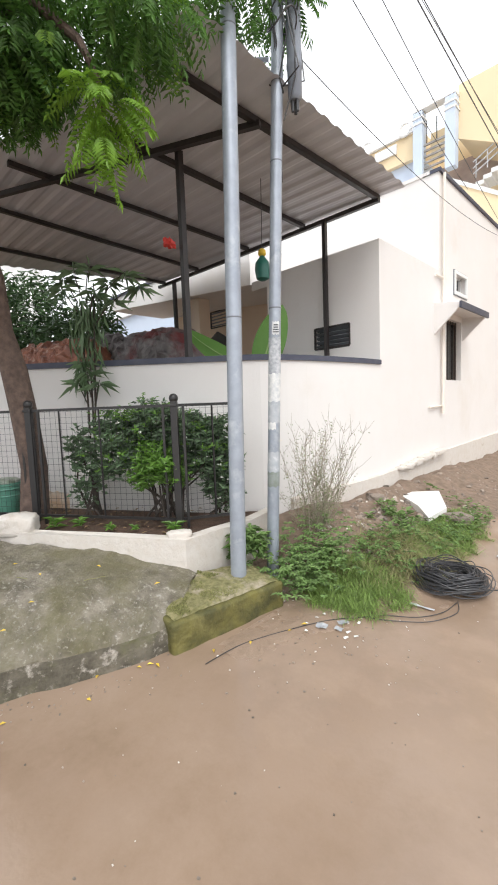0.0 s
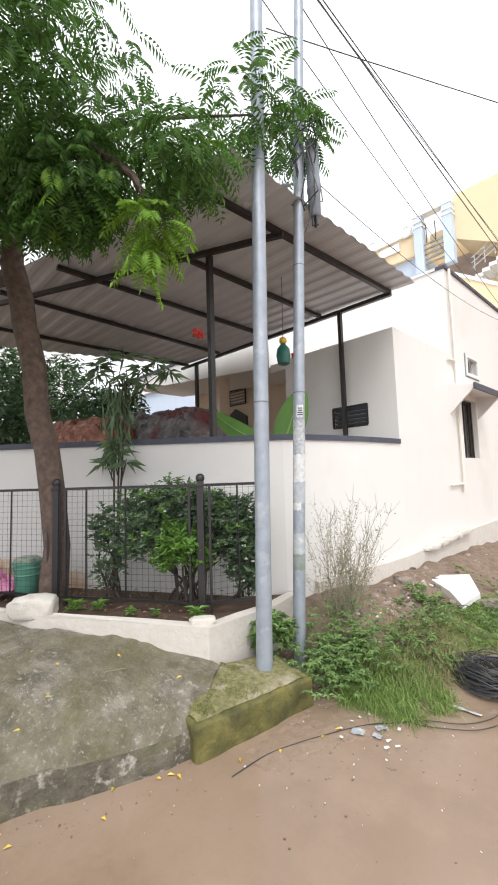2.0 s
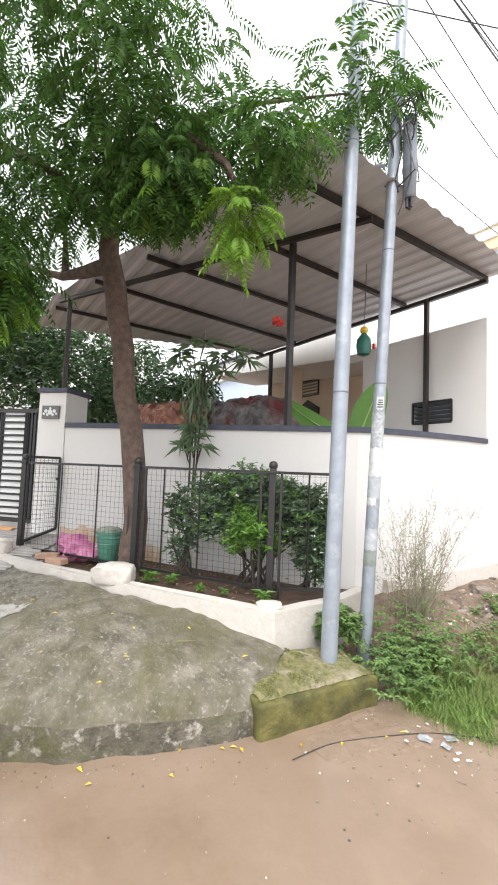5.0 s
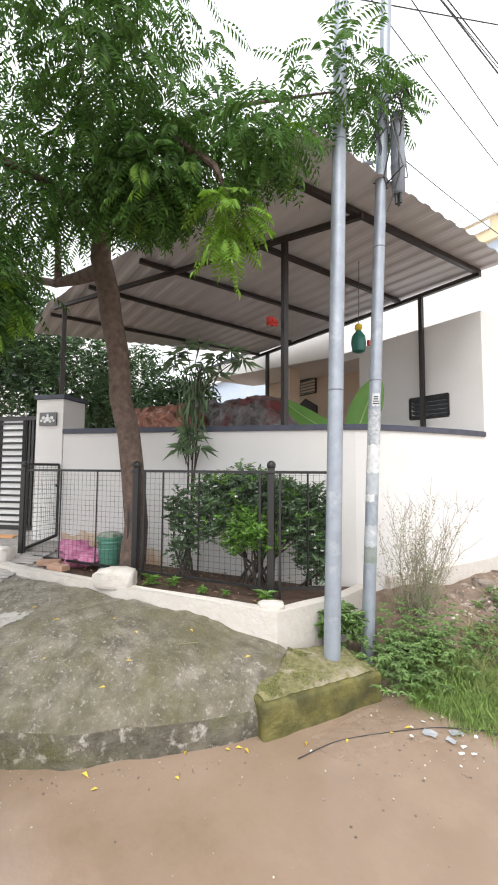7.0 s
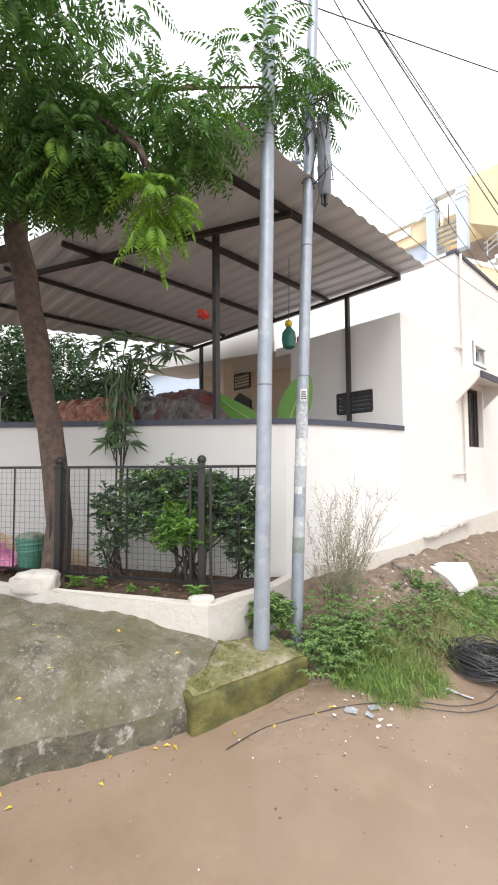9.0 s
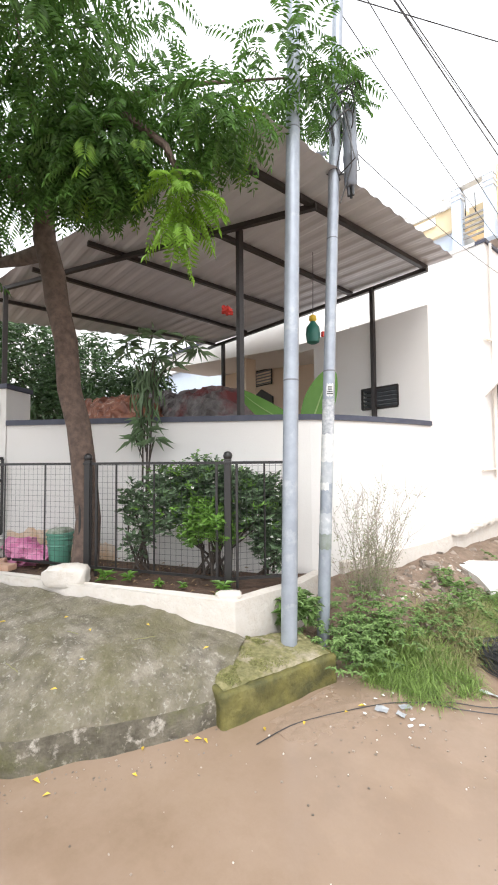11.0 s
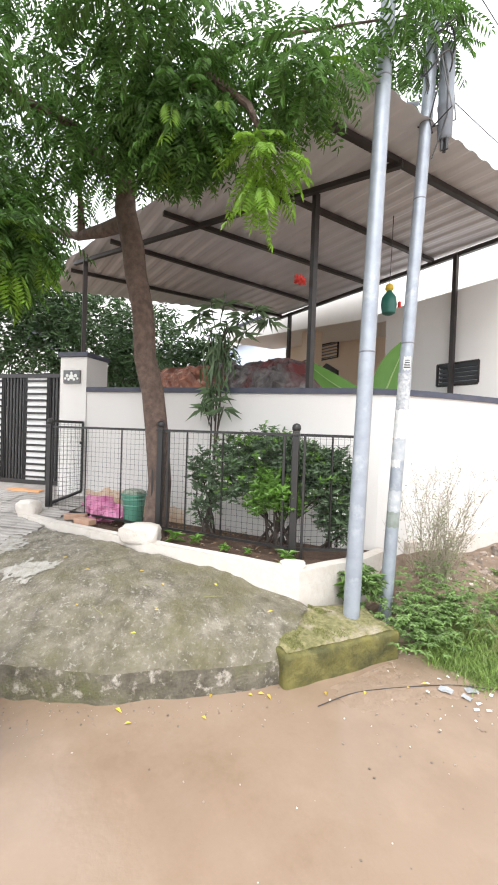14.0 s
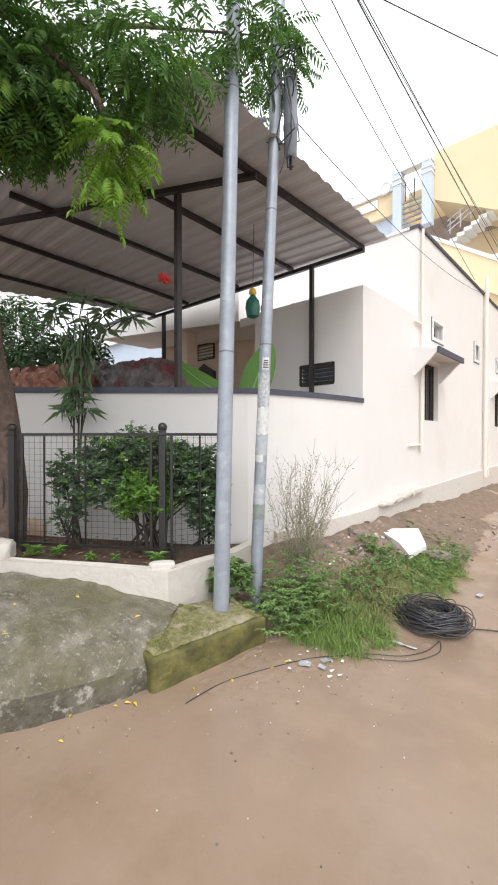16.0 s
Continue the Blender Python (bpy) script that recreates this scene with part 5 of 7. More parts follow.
# handlebar cowl, headlamp, bars, mirrors
sp("handlebar_cowl", loft([oval(-0.15, 0.94, 0.045, 0.06), oval(-0.14, 0.985, 0.085, 0.10), oval(-0.13, 1.03, 0.105, 0.145, lean=-0.1), oval(-0.14, 1.075, 0.09, 0.14, lean=-0.2), oval(-0.155, 1.10, 0.05, 0.09)]), SCOOTER_WHITE, None, "white handlebar cowl")
sp("headlamp", loft([[(x + 0.075, y, z) for x, y, z in oval(-0.09, zz, 0.03, hw)] for zz, hw in ((0.975, 0.05), (1.0, 0.085), (1.035, 0.095), (1.065, 0.06))]), LENS, None, "clear faceted headlamp")
for sd in (-1, 1):
    sp("handlebar", Shape().tube([(-0.16, sd * 0.10, 1.05), (-0.18, sd * 0.16, 1.052), (-0.19, sd * 0.19, 1.05)], 0.013, 8), ALLOY)
    sp("grip", Shape().tube([(-0.185, sd * 0.17, 1.05), (-0.20, sd * 0.24, 1.045), (-0.215, sd * 0.31, 1.04)], 0.018, 10), DARKPLASTIC, None, "black rubber grip")
    sp("brake_lever", Shape().tube([(-0.14, sd * 0.16, 1.035), (-0.13, sd * 0.23, 1.02), (-0.15, sd * 0.29, 1.01)], 0.007, 6), DARKPLASTIC)
    sp("switch_box", Shape().box((-0.175, sd * 0.155, 1.045), (0.05, 0.05, 0.05), bev=0.01), DARKPLASTIC)
    if sd > 0:
        continue
    sp("mirror_stem", Shape().tube([(-0.165, -0.11, 1.07), (-0.165, -0.125, 1.11), (-0.19, -0.16, 1.175)], 0.006, 6), DARKPLASTIC)
    head = Shape()
    bm = bmesh.new()
    bmesh.ops.create_uvsphere(bm, u_segments=16, v_segments=10, radius=1.0)
    head.add(bm, Matrix.Translation((-0.20, -0.20, 1.205)) @ Matrix.Diagonal((0.022, 0.07, 0.047, 1)))
    head.smooth = True
    sp("mirror_head", head, DARKPLASTIC, None, "black oval mirror")
sp("top_seam", Shape().tube([(nose_x(y, 0.925) + 0.001, y, 0.925) for y in [-0.2 + 0.04 * k for k in range(11)]], 0.0035, 5), DARKPLASTIC)
for sd in (-1, 1):
    sp("fender_gap", Shape().tube([(-0.255, sd * 0.10, 0.37), (-0.205, sd * 0.124, 0.50), (-0.12, sd * 0.126, 0.575), (-0.02, sd * 0.105, 0.625), (0.05, sd * 0.04, 0.64)], 0.0055, 6), GREYPLASTIC)
# suspension arm
sp("fork_arm", Shape().tube([(-0.10, -0.075, 0.50), (-0.08, -0.075, 0.36), (-0.12, -0.075, 0.26)], [0.03, 0.035, 0.03], 10), GREYPLASTIC)
sp("link_arm", Shape().tube([(-0.20, -0.085, 0.23), (-0.15, -0.09, 0.225), (-0.06, -0.09, 0.215), (0.01, -0.085, 0.215)], [0.018, 0.04, 0.034, 0.016], 10), GREYPLASTIC, None, "grey trailing link cover")
sp("fork_arm", Shape().tube([(-0.10, 0.075, 0.50), (-0.06, 0.075, 0.34), (0.0, 0.075, 0.215)], 0.02, 8), GREYPLASTIC)
# floor, body, seat
sp("floorboard", Shape().box((-0.42, 0, 0.315), (0.34, 0.36, 0.03), bev=0.01), GREYPLASTIC, None, "ribbed grey floorboard")
sp("lower_body", loft([oval(-0.47, 0.20, 0.20, 0.13, power=0.5), oval(-0.47, 0.25, 0.26, 0.17, power=0.5), oval(-0.47, 0.305, 0.27, 0.185, power=0.5)]), SCOOTER_WHITE)
sp("under_seat_panel", loft([oval(-0.53, 0.32, 0.07, 0.14), oval(-0.53, 0.45, 0.085, 0.155), oval(-0.55, 0.52, 0.095, 0.16), oval(-0.56, 0.60, 0.10, 0.155)]), SEATSKIN, None, "blue-grey under-seat panel")
sp("rear_body", loft([oval(-1.05, 0.36, 0.40, 0.13), oval(-1.05, 0.48, 0.48, 0.19), oval(-1.08, 0.54, 0.50, 0.20), oval(-1.10, 0.60, 0.47, 0.165)]), SCOOTER_WHITE)
sp("seat", loft([oval(-0.92, 0.585, 0.42, 0.13), oval(-0.92, 0.615, 0.455, 0.16), oval(-0.92, 0.69, 0.46, 0.168, power=0.6), oval(-0.93, 0.745, 0.43, 0.15), oval(-0.95, 0.765, 0.34, 0.10)]), SEATSKIN, None, "dark blue-grey vinyl seat")
sp("seat_seam", Shape().tube([(-0.9, -0.165, 0.655), (-0.52, -0.14, 0.655), (-0.458, 0, 0.655), (-0.52, 0.14, 0.655)], 0.006, 5), DARKPLASTIC)
sp("center_stand", Shape().tube([(-0.85, -0.13, 0.30), (-0.90, -0.14, 0.01)], 0.014, 8), DARKPLASTIC)
sp("center_stand", Shape().tube([(-0.85, 0.13, 0.30), (-0.90, 0.14, 0.01)], 0.014, 8), DARKPLASTIC)
sp("engine_case", Shape().box((-1.08, 0.06, 0.26), (0.46, 0.12, 0.16), bev=0.03), GREYPLASTIC)

# ---- far yellow building details ----


def fpart(name, c, size, material, label=""):
    return part(name, Shape().box(c, size, bev=0.01), material, far, label)


for x in (-6.62, -5.50):
    fpart("post", (x, 16.0, 10.55), (0.34, 0.34, 2.32), BLUEWHITE, "pale blue concrete post")
    fpart("post_ring", (x, 16.0, 11.3), (0.40, 0.40, 0.06), WHITE)
    fpart("post_ring", (x, 16.0, 11.5), (0.40, 0.40, 0.06), WHITE)
fpart("lintel", (-6.06, 16.0, 11.80), (1.5, 0.36, 0.16), WHITE)
for k in range(5):
    fpart("rail", (-6.06, 16.0, 9.75 + 0.2 * k), (1.0, 0.06, 0.07), GREYWALL)
for x in (-6.35, -6.0):
    part("rod", Shape().beam((x, 16, 10.6), (x, 16, 11.35), 0.03, 0.03, up=(0, 1, 0)), BLACK, far)
fpart("back_wall", (-6.06, 16.62, 10.72), (0.76, 0.1, 0.95), YELLOW)
fpart("parapet", (-7.9, 16.15, 11.35), (2.4, 0.14, 0.10), WHITE)
for x in (-8.75, -7.2):
    ring = Shape().tube([(x + 0.22 * math.cos(a), 16.1, 11.5 + 0.22 * math.sin(a)) for a in [2 * math.pi * i / 20 for i in range(21)]], 0.05, 6, cap=False)
    part("ring_ornament", ring, WHITE, far)
fpart("panel", (-8.0, 16.15, 11.0), (0.9, 0.08, 0.35), WHITE, "white relief panel")
flight = Shape()
slope = [(-5.45, 8.82), (-5.45, 7.7), (-2.6, 5.8), (-2.6, 6.92)]
flight.v = [(x, y, z) for y in (15.70, 15.86) for x, z in slope]
flight.f = [[0, 1, 2, 3], [7, 6, 5, 4]] + [[(i + 1) % 4, i, 4 + i, 4 + (i + 1) % 4] for i in range(4)]
part("balcony", flight, YELLOW, far, "sloping yellow stair parapet")
part("coping", Shape().beam((-5.45, 15.77, 8.88), (-2.6, 15.77, 6.98), 0.22, 0.12), WHITE, far)
fpart("slab", (1.5, 17.0, 7.5), (13.7, 2.2, 0.24), WHITE)
fpart("balcony", (1.5, 16.0, 6.2), (13.7, 0.2, 1.1), YELLOW)
# Recess wall toned down to dull pink to carry the overhang's shade.
fpart("recess_wall", (0.4, 17.97, 9.95), (14.8, 0.1, 1.1), mat("shaded_recess_plaster", (0.46, 0.38, 0.34), 0.8, second=(0.34, 0.27, 0.25), scale=1.5, amount=0.9), "recess wall behind the stair, its shade put into a dull pink")
fpart("side_wall", (-6.2, 18.6, 6.9), (1.7, 1.2, 8.8), YELLOW)
for i in range(7):
    part("stair_step", Shape().box((-4.7 + 0.24 * i, 16.75, 8.72 + 0.13 * i), (0.26, 0.8, 0.14)), WHITE, far)
for k in range(3):
    part("handrail", Shape().tube([(-4.9, 16.3, 9.05 + 0.2 * k), (-3.2, 16.3, 9.95 + 0.2 * k)], 0.022, 6), ALLOY, far)
for k in range(5):
    part("baluster", Shape().beam((-4.8 + 0.35 * k, 16.3, 8.9 + 0.185 * k), (-4.8 + 0.35 * k, 16.3, 9.5 + 0.185 * k), 0.025, 0.025, up=(0, 1, 0)), ALLOY, far)

# ---- neighbours on the gate side ----
part("band", Shape().box((-8.93, -5.6, 1.20), (0.12, 7.0, 0.05)), WHITE, nb)
part("painted_base", Shape().box((-8.88, -5.6, 0.55), (0.05, 7.0, 1.2)), WHITE, nb, "white painted lower half")
wb = thing("white_house", "pale plastered house behind the trees", "house")
part("wall", Shape().box((-22, 1, 4.0), (5, 12, 8.0)), WHITE, wb)
part("roof", Shape().box((-22, 1, 8.1), (5.4, 12.4, 0.25)), GREYWALL, wb)
for y in (-3.5, 1.5):
    for z in (2.4, 5.2):
        w = part("window", Shape().box((-19.47, y, z), (0.06, 1.1, 1.2)), GLASSDARK, wb)
        part("frame", Shape().box((-19.46, y, z - 0.63), (0.12, 1.3, 0.08)), WHITE, w)
bb = thing("blue_house", "pale blue and white house beyond the carport", "house")
part("wall", Shape().box((-19, 13.5, 3.2), (9, 4, 6.4)), BLUEWHITE, bb)
part("roof", Shape().box((-19, 13.5, 6.45), (9.4, 4.4, 0.2)), WHITE, bb)
for x in (-21.5, -18.8, -16.2):
    w = part("window", Shape().box((x, 11.47, 3.8), (1.2, 0.06, 1.2)), GLASSDARK, bb)
    part("frame", Shape().box((x, 11.45, 3.15), (1.4, 0.1, 0.08)), WHITE, w)

# ---- foliage ----
NEEM = mat("neem_leaf", (0.085, 0.185, 0.035), 0.5, island=0.4, translucent=0.4)
# Lighter green for young sprigs; it also paints sunlight onto the lower leaf tips.
NEEM_YOUNG_SUNLIT = mat("young_sunlit_neem_leaf", (0.20, 0.36, 0.04), 0.5, island=0.25, translucent=0.4)
MANGO = mat("mango_leaf", (0.055, 0.105, 0.038), 0.4, island=0.4, translucent=0.2)
SHRUB = mat("shrub_leaf", (0.115, 0.18, 0.095), 0.38, island=0.5, translucent=0.2)
SHRUB_BRIGHT = mat("fresh_shrub_leaf", (0.145, 0.285, 0.05), 0.42, island=0.4, translucent=0.3)
STRAP = mat("oleander_leaf", (0.13, 0.20, 0.10), 0.45, island=0.35, translucent=0.25)
WEED = mat("weed_leaf", (0.17, 0.27, 0.085), 0.55, island=0.45, translucent=0.3)
GRASS = mat("grass_blade", (0.205, 0.30, 0.075), 0.55, island=0.45, translucent=0.3)
DRYGRASS = mat("dry_grass", (0.26, 0.25, 0.11), 0.7, island=0.3, translucent=0.2)
DRYLEAF = mat("dry_bush", (0.24, 0.27, 0.14), 0.7, island=0.3, translucent=0.2)
TWIG = mat("dry_twig", (0.36, 0.31, 0.25), 0.9, second=(0.25, 0.2, 0.15), scale=20)
PETAL = mat("white_petal", (0.80, 0.80, 0.76), 0.6)
YELLOWLEAF = mat("fallen_yellow_leaf", (0.66, 0.47, 0.05), 0.6, vary=0.2)


class Leaves:
    """Many small folded leaves in one mesh."""

    def __init__(self):
        self.v, self.f = [], []

    def leaf(self, p, d, up, ln, wd, bend=0.15):
        s = d.cross(up)
        s = s.normalized() if s.length > 1e-4 else Vector((1, 0, 0))
        n = s.cross(d)
        o = len(self.v)
        m = p + d * ln * 0.45
        self.v += [tuple(p), tuple(m + s * wd / 2 + n * wd * 0.2), tuple(p + d * ln - n * ln * bend), tuple(m - s * wd / 2 + n * wd * 0.2)]
        self.f += [(o, o + 1, o + 2), (o, o + 2, o + 3)]

    def pinnate(self, p, d, ln, pairs, leaflet, width, droop=0.5):
        """A compound leaf: leaflets in pairs along a drooping stalk."""
        q = Vector(p)
        d = d.normalized()
        step = ln / pairs
        for k in range(pairs):
            d = (d + Vector((0, 0, -droop * 1.6 / pairs))).normalized()
            q = q + d * step
            s = d.cross(Vector((0, 0, 1)))
            s = s.normalized() if s.length > 1e-3 else Vector((1, 0, 0))
            n = s.cross(d)
            size = leaflet * (0.7 + 0.5 * math.sin(math.pi * (k + 0.7) / (pairs + 0.6)))
            for sd in (1, -1):
                a = (s * sd * 0.85 + d * 0.55 - n * 0.25).normalized()
                self.leaf(q, a, n, size, width * size / leaflet, 0.18)
        self.leaf(q, d, Vector((d.y, -d.x, 0.5)), leaflet, width)

    def mesh(self, name, material):
        me = bpy.data.meshes.new(name)
        me.from_pydata(self.v, [], self.f)
        me.materials.append(material)
        return me


def leafpart(name, lv, material, parent=None, label=""):
    ob = new(name, lv.mesh(name, material))
    if parent is not None:
        ob.parent = parent
    if label:
        ob["label"] = label
    return ob


def rdir(r, zlo=-1.0, zhi=1.0):
    a, z = r.uniform(0, 2 * math.pi), r.uniform(zlo, zhi)
    h = math.sqrt(max(0.0, 1 - z * z))
    return Vector((h * math.cos(a), h * math.sin(a), z))


def in_ball(r):
    while True:
        p = Vector((r.uniform(-1, 1), r.uniform(-1, 1), r.uniform(-1, 1)))
        if p.length < 1:
            return p


# ---- the neem tree in the bed ----
r1 = random.Random(3)
neem = thing("neem_tree", "neem tree with reddish brown trunk and drooping feathery leaves", "tree")
trunk_line = [(-3.85, 1.24, 0.40), (-3.853, 1.235, 0.55), (-3.848, 1.245, 0.95), (-3.858, 1.215, 1.45), (-3.88, 1.16, 1.78), (-3.90, 1.105, 2.10), (-3.92, 1.055, 2.53), (-3.938, 1.005, 2.86), (-3.955, 0.96, 3.1), (-3.975, 0.90, 3.42), (-3.93, 0.87, 3.8)]
part("trunk", Shape().tube([Vector(p) + Vector((0.008 * math.sin(i * 2.3), 0.01 * math.cos(i * 3.1), 0)) for i, p in enumerate(trunk_line)], [0.135, 0.118, 0.106, 0.104, 0.102, 0.10, 0.098, 0.098, 0.10, 0.095, 0.07], 18), BARK, neem)
clumps = [((-2.10, 1.60, 3.68), (0.14, 0.13, 0.10), 14), ((-2.15, 1.38, 3.62), (0.20, 0.18, 0.16), 36), ((-2.72, 0.97, 3.43), (0.22, 0.20, 0.16), 45), ((-3.45, -0.05, 2.72), (0.40, 0.24, 0.26), 80), ((-3.15, 0.80, 3.55), (0.30, 0.22, 0.16), 60), ((-2.75, 0.95, 3.52), (0.32, 0.28, 0.24), 80), ((-3.10, -0.60, 2.82), (0.5, 0.45, 0.38), 95), ((-3.05, -1.15, 2.75), (0.45, 0.45, 0.40), 80), ((-3.55, -0.15, 2.80), (0.5, 0.4, 0.32), 85),
          ((-3.9, -0.12, 3.2), (0.5, 0.3, 0.32), 80), ((-3.45, 0.45, 3.75), (0.6, 0.45, 0.35), 100), ((-2.95, 1.0, 3.72), (0.45, 0.40, 0.30), 90),
          ((-2.55, 0.65, 3.95), (0.5, 0.4, 0.35), 80), ((-2.70, 1.55, 4.0), (0.45, 0.4, 0.26), 80), ((-2.2, 2.1, 4.35), (0.4, 0.4, 0.3), 60),
          ((-2.25, 2.75, 4.62), (0.26, 0.24, 0.22), 50), ((-3.7, -0.6, 3.9), (0.8, 0.7, 0.45), 110),
          ((-3.5, 0.8, 4.7), (1.2, 1.1, 0.6), 220), ((-2.6, 0.0, 4.4), (0.8, 0.8, 0.5), 130), ((-4.5, 0.3, 4.1), (0.7, 0.7, 0.5), 120), ((-3.2, -1.6, 3.6), (0.7, 0.6, 0.5), 90),
          ((-2.75, -0.35, 3.35), (0.35, 0.3, 0.25), 45), ((-4.6, -0.7, 3.5), (0.6, 0.6, 0.45), 90)]
crown = Leaves()
for c, rad, count in clumps:
    for _ in range(int(count * 1.6)):
        o = in_ball(r1)
        p = Vector(c) + Vector((o.x * rad[0], o.y * rad[1], o.z * rad[2]))
        d = (o * 0.8 + rdir(r1, -0.7, 0.25)).normalized()
        crown.pinnate(p, d, r1.uniform(0.20, 0.34), 8, r1.uniform(0.055, 0.082), 0.019, r1.uniform(0.4, 1.0))
leafpart("crown", crown, NEEM, neem, "drooping feathery green foliage")
# young sprigs, and low clumps near the gate brightened as sunlit leaf tips
young = Leaves()
for c, rad, count in [((-2.33, 1.32, 3.06), (0.12, 0.12, 0.16), 30), ((-2.33, 1.30, 3.22), (0.12, 0.12, 0.10), 14), ((-3.40, -0.05, 2.60), (0.35, 0.26, 0.2), 40), ((-3.0, -0.75, 2.58), (0.45, 0.35, 0.2), 26), ((-3.0, -1.2, 2.52), (0.4, 0.3, 0.22), 26), ((-3.4, -0.25, 2.62), (0.25, 0.2, 0.18), 12), ((-2.35, 1.75, 3.85), (0.25, 0.2, 0.2), 12), ((-2.75, 0.95, 3.5), (0.3, 0.3, 0.15), 14)]:
    for _ in range(count):
        o = in_ball(r1)
        p = Vector(c) + Vector((o.x * rad[0], o.y * rad[1], o.z * rad[2]))
        young.pinnate(p, (o * 0.9 + rdir(r1, -0.8, 0.2)).normalized(), r1.uniform(0.20, 0.30), 9, r1.uniform(0.06, 0.08), 0.018, r1.uniform(0.5, 1.0))
leafpart("young_foliage", young, NEEM_YOUNG_SUNLIT, neem, "bright yellow-green young leaves and leaf tips coloured as sunlit")
fork = Vector((-3.965, 0.93, 3.33))
limbs = [[fork, (-4.35, 0.77, 3.35), (-4.72, 0.62, 3.40), (-5.2, 0.4, 3.6), (-5.6, 0.2, 3.9)], [Vector(trunk_line[-1]), (-3.6, 0.7, 4.2), (-3.3, 0.5, 4.8)], [Vector(trunk_line[-1]), (-3.4, 0.95, 4.0), (-2.9, 1.2, 4.15), (-2.5, 1.6, 4.2), (-2.1, 2.4, 4.45)],
         [Vector((-3.88, 0.88, 3.55)), (-3.7, 0.4, 3.8), (-3.4, -0.3, 3.7), (-3.1, -0.9, 3.4)], [Vector((-3.3, 0.95, 4.0)), (-2.7, 1.1, 3.8), (-2.42, 1.24, 3.5), (-2.34, 1.30, 3.28), (-2.33, 1.31, 3.08)], [Vector((-4.66, 0.64, 3.38)), (-4.55, 0.6, 3.7), (-4.45, 0.5, 4.3)],
         [Vector((-3.4, -0.3, 3.7)), (-3.3, -0.6, 3.3), (-3.1, -0.8, 2.95)]]
for ln in limbs:
    n = len(ln)
    part("limb", Shape().tube(ln, [(0.082 if ln is limbs[0] else 0.045) * (1 - 0.9 * k / (n - 1)) for k in range(n)], 9), BARK, neem)

# ---- trees behind the gate and the neighbours' ----


def broad_tree(base, trunk_r, forks, balls, seed, label, leaf=(0.18, 0.052), density=0.7, material=None):
    r = random.Random(seed)
    t = thing("tree", label, "tree", "background trees")
    b = Vector(base)
    top = b + Vector((r.uniform(-0.3, 0.3), r.uniform(-0.3, 0.3), forks))
    part("trunk", Shape().tube([b, b.lerp(top, 0.5) + Vector((0.08, -0.05, 0)), top], [trunk_r, trunk_r * 0.8, trunk_r * 0.6], 10), DARKBARK, t)
    lv = Leaves()
    for c, rad, count in balls:
        c = Vector(c)
        part("limb", Shape().tube([top, top.lerp(c, 0.5) + Vector((0, 0, 0.15)), c], [trunk_r * 0.5, trunk_r * 0.3, 0.015], 7), DARKBARK, t)
        for _ in range(int(count * density / 2.2)):
            o = in_ball(r)
            p = c + Vector((o.x * rad[0], o.y * rad[1], o.z * rad[2]))
            a = rdir(r, -0.6, 0.5)
            for _ in range(5):
                d = (a + rdir(r, -0.9, 0.4) * 0.9).normalized()
                lv.leaf(p + rdir(r) * 0.09, d, rdir(r), leaf[0] * r.uniform(0.7, 1.2), leaf[1] * r.uniform(0.8, 1.2), 0.2)
    leafpart("crown", lv, material or MANGO, t)
    return t


broad_tree((-10.9, 2.5, 0), 0.15, 2.2, [((-10.6, 2.0, 3.5), (1.5, 1.3, 1.2), 2600), ((-10.7, 3.5, 3.4), (1.4, 1.2, 1.3), 2400), ((-10.0, 2.9, 2.5), (1.1, 1.3, 0.8), 1700), ((-11.4, 1.0, 4.6), (1.5, 1.2, 1.2), 1900)], 31, "dense dark green mango tree beyond the carport")
broad_tree((-11.5, 0.2, 0), 0.16, 2.6, [((-11.5, 0.6, 4.0), (1.4, 1.3, 1.2), 1500), ((-11.2, -0.9, 4.6), (1.3, 1.2, 1.2), 1200), ((-11.5, -0.2, 6.0), (1.8, 1.6, 1.2), 1500), ((-11.0, 0.2, 2.9), (0.9, 1.0, 0.7), 600)], 37, "tall leafy tree with dark trunk behind the gate")
broad_tree((-12.5, -2.2, 0), 0.13, 2.4, [((-12.3, -2.2, 4.6), (1.4, 1.2, 1.2), 900), ((-12.0, -3.2, 3.4), (1.2, 1.0, 0.9), 700), ((-12.5, -1.6, 3.1), (1.0, 0.9, 0.8), 500), ((-12.5, -3.0, 6.2), (1.8, 1.6, 1.2), 1100)], 41, "airy tree with grey-green leaves behind the gate")
broad_tree((-11.6, -4.6, 0), 0.16, 2.2, [((-11.5, -4.3, 3.0), (1.0, 1.1, 0.8), 800), ((-11.3, -5.2, 3.9), (1.3, 1.2, 1.0), 900), ((-11.4, -3.4, 2.4), (0.8, 0.9, 0.6), 500)], 43, "leafy tree behind the grey boundary wall")
broad_tree((-8.4, 3.9, 0), 0.10, 1.6, [((-8.2, 3.5, 2.5), (0.8, 0.8, 0.8), 900), ((-8.7, 4.1, 3.05), (0.9, 0.5, 0.7), 800)], 47, "dark bushy tree beside the house porch")

# ---- shrubs in the bed ----


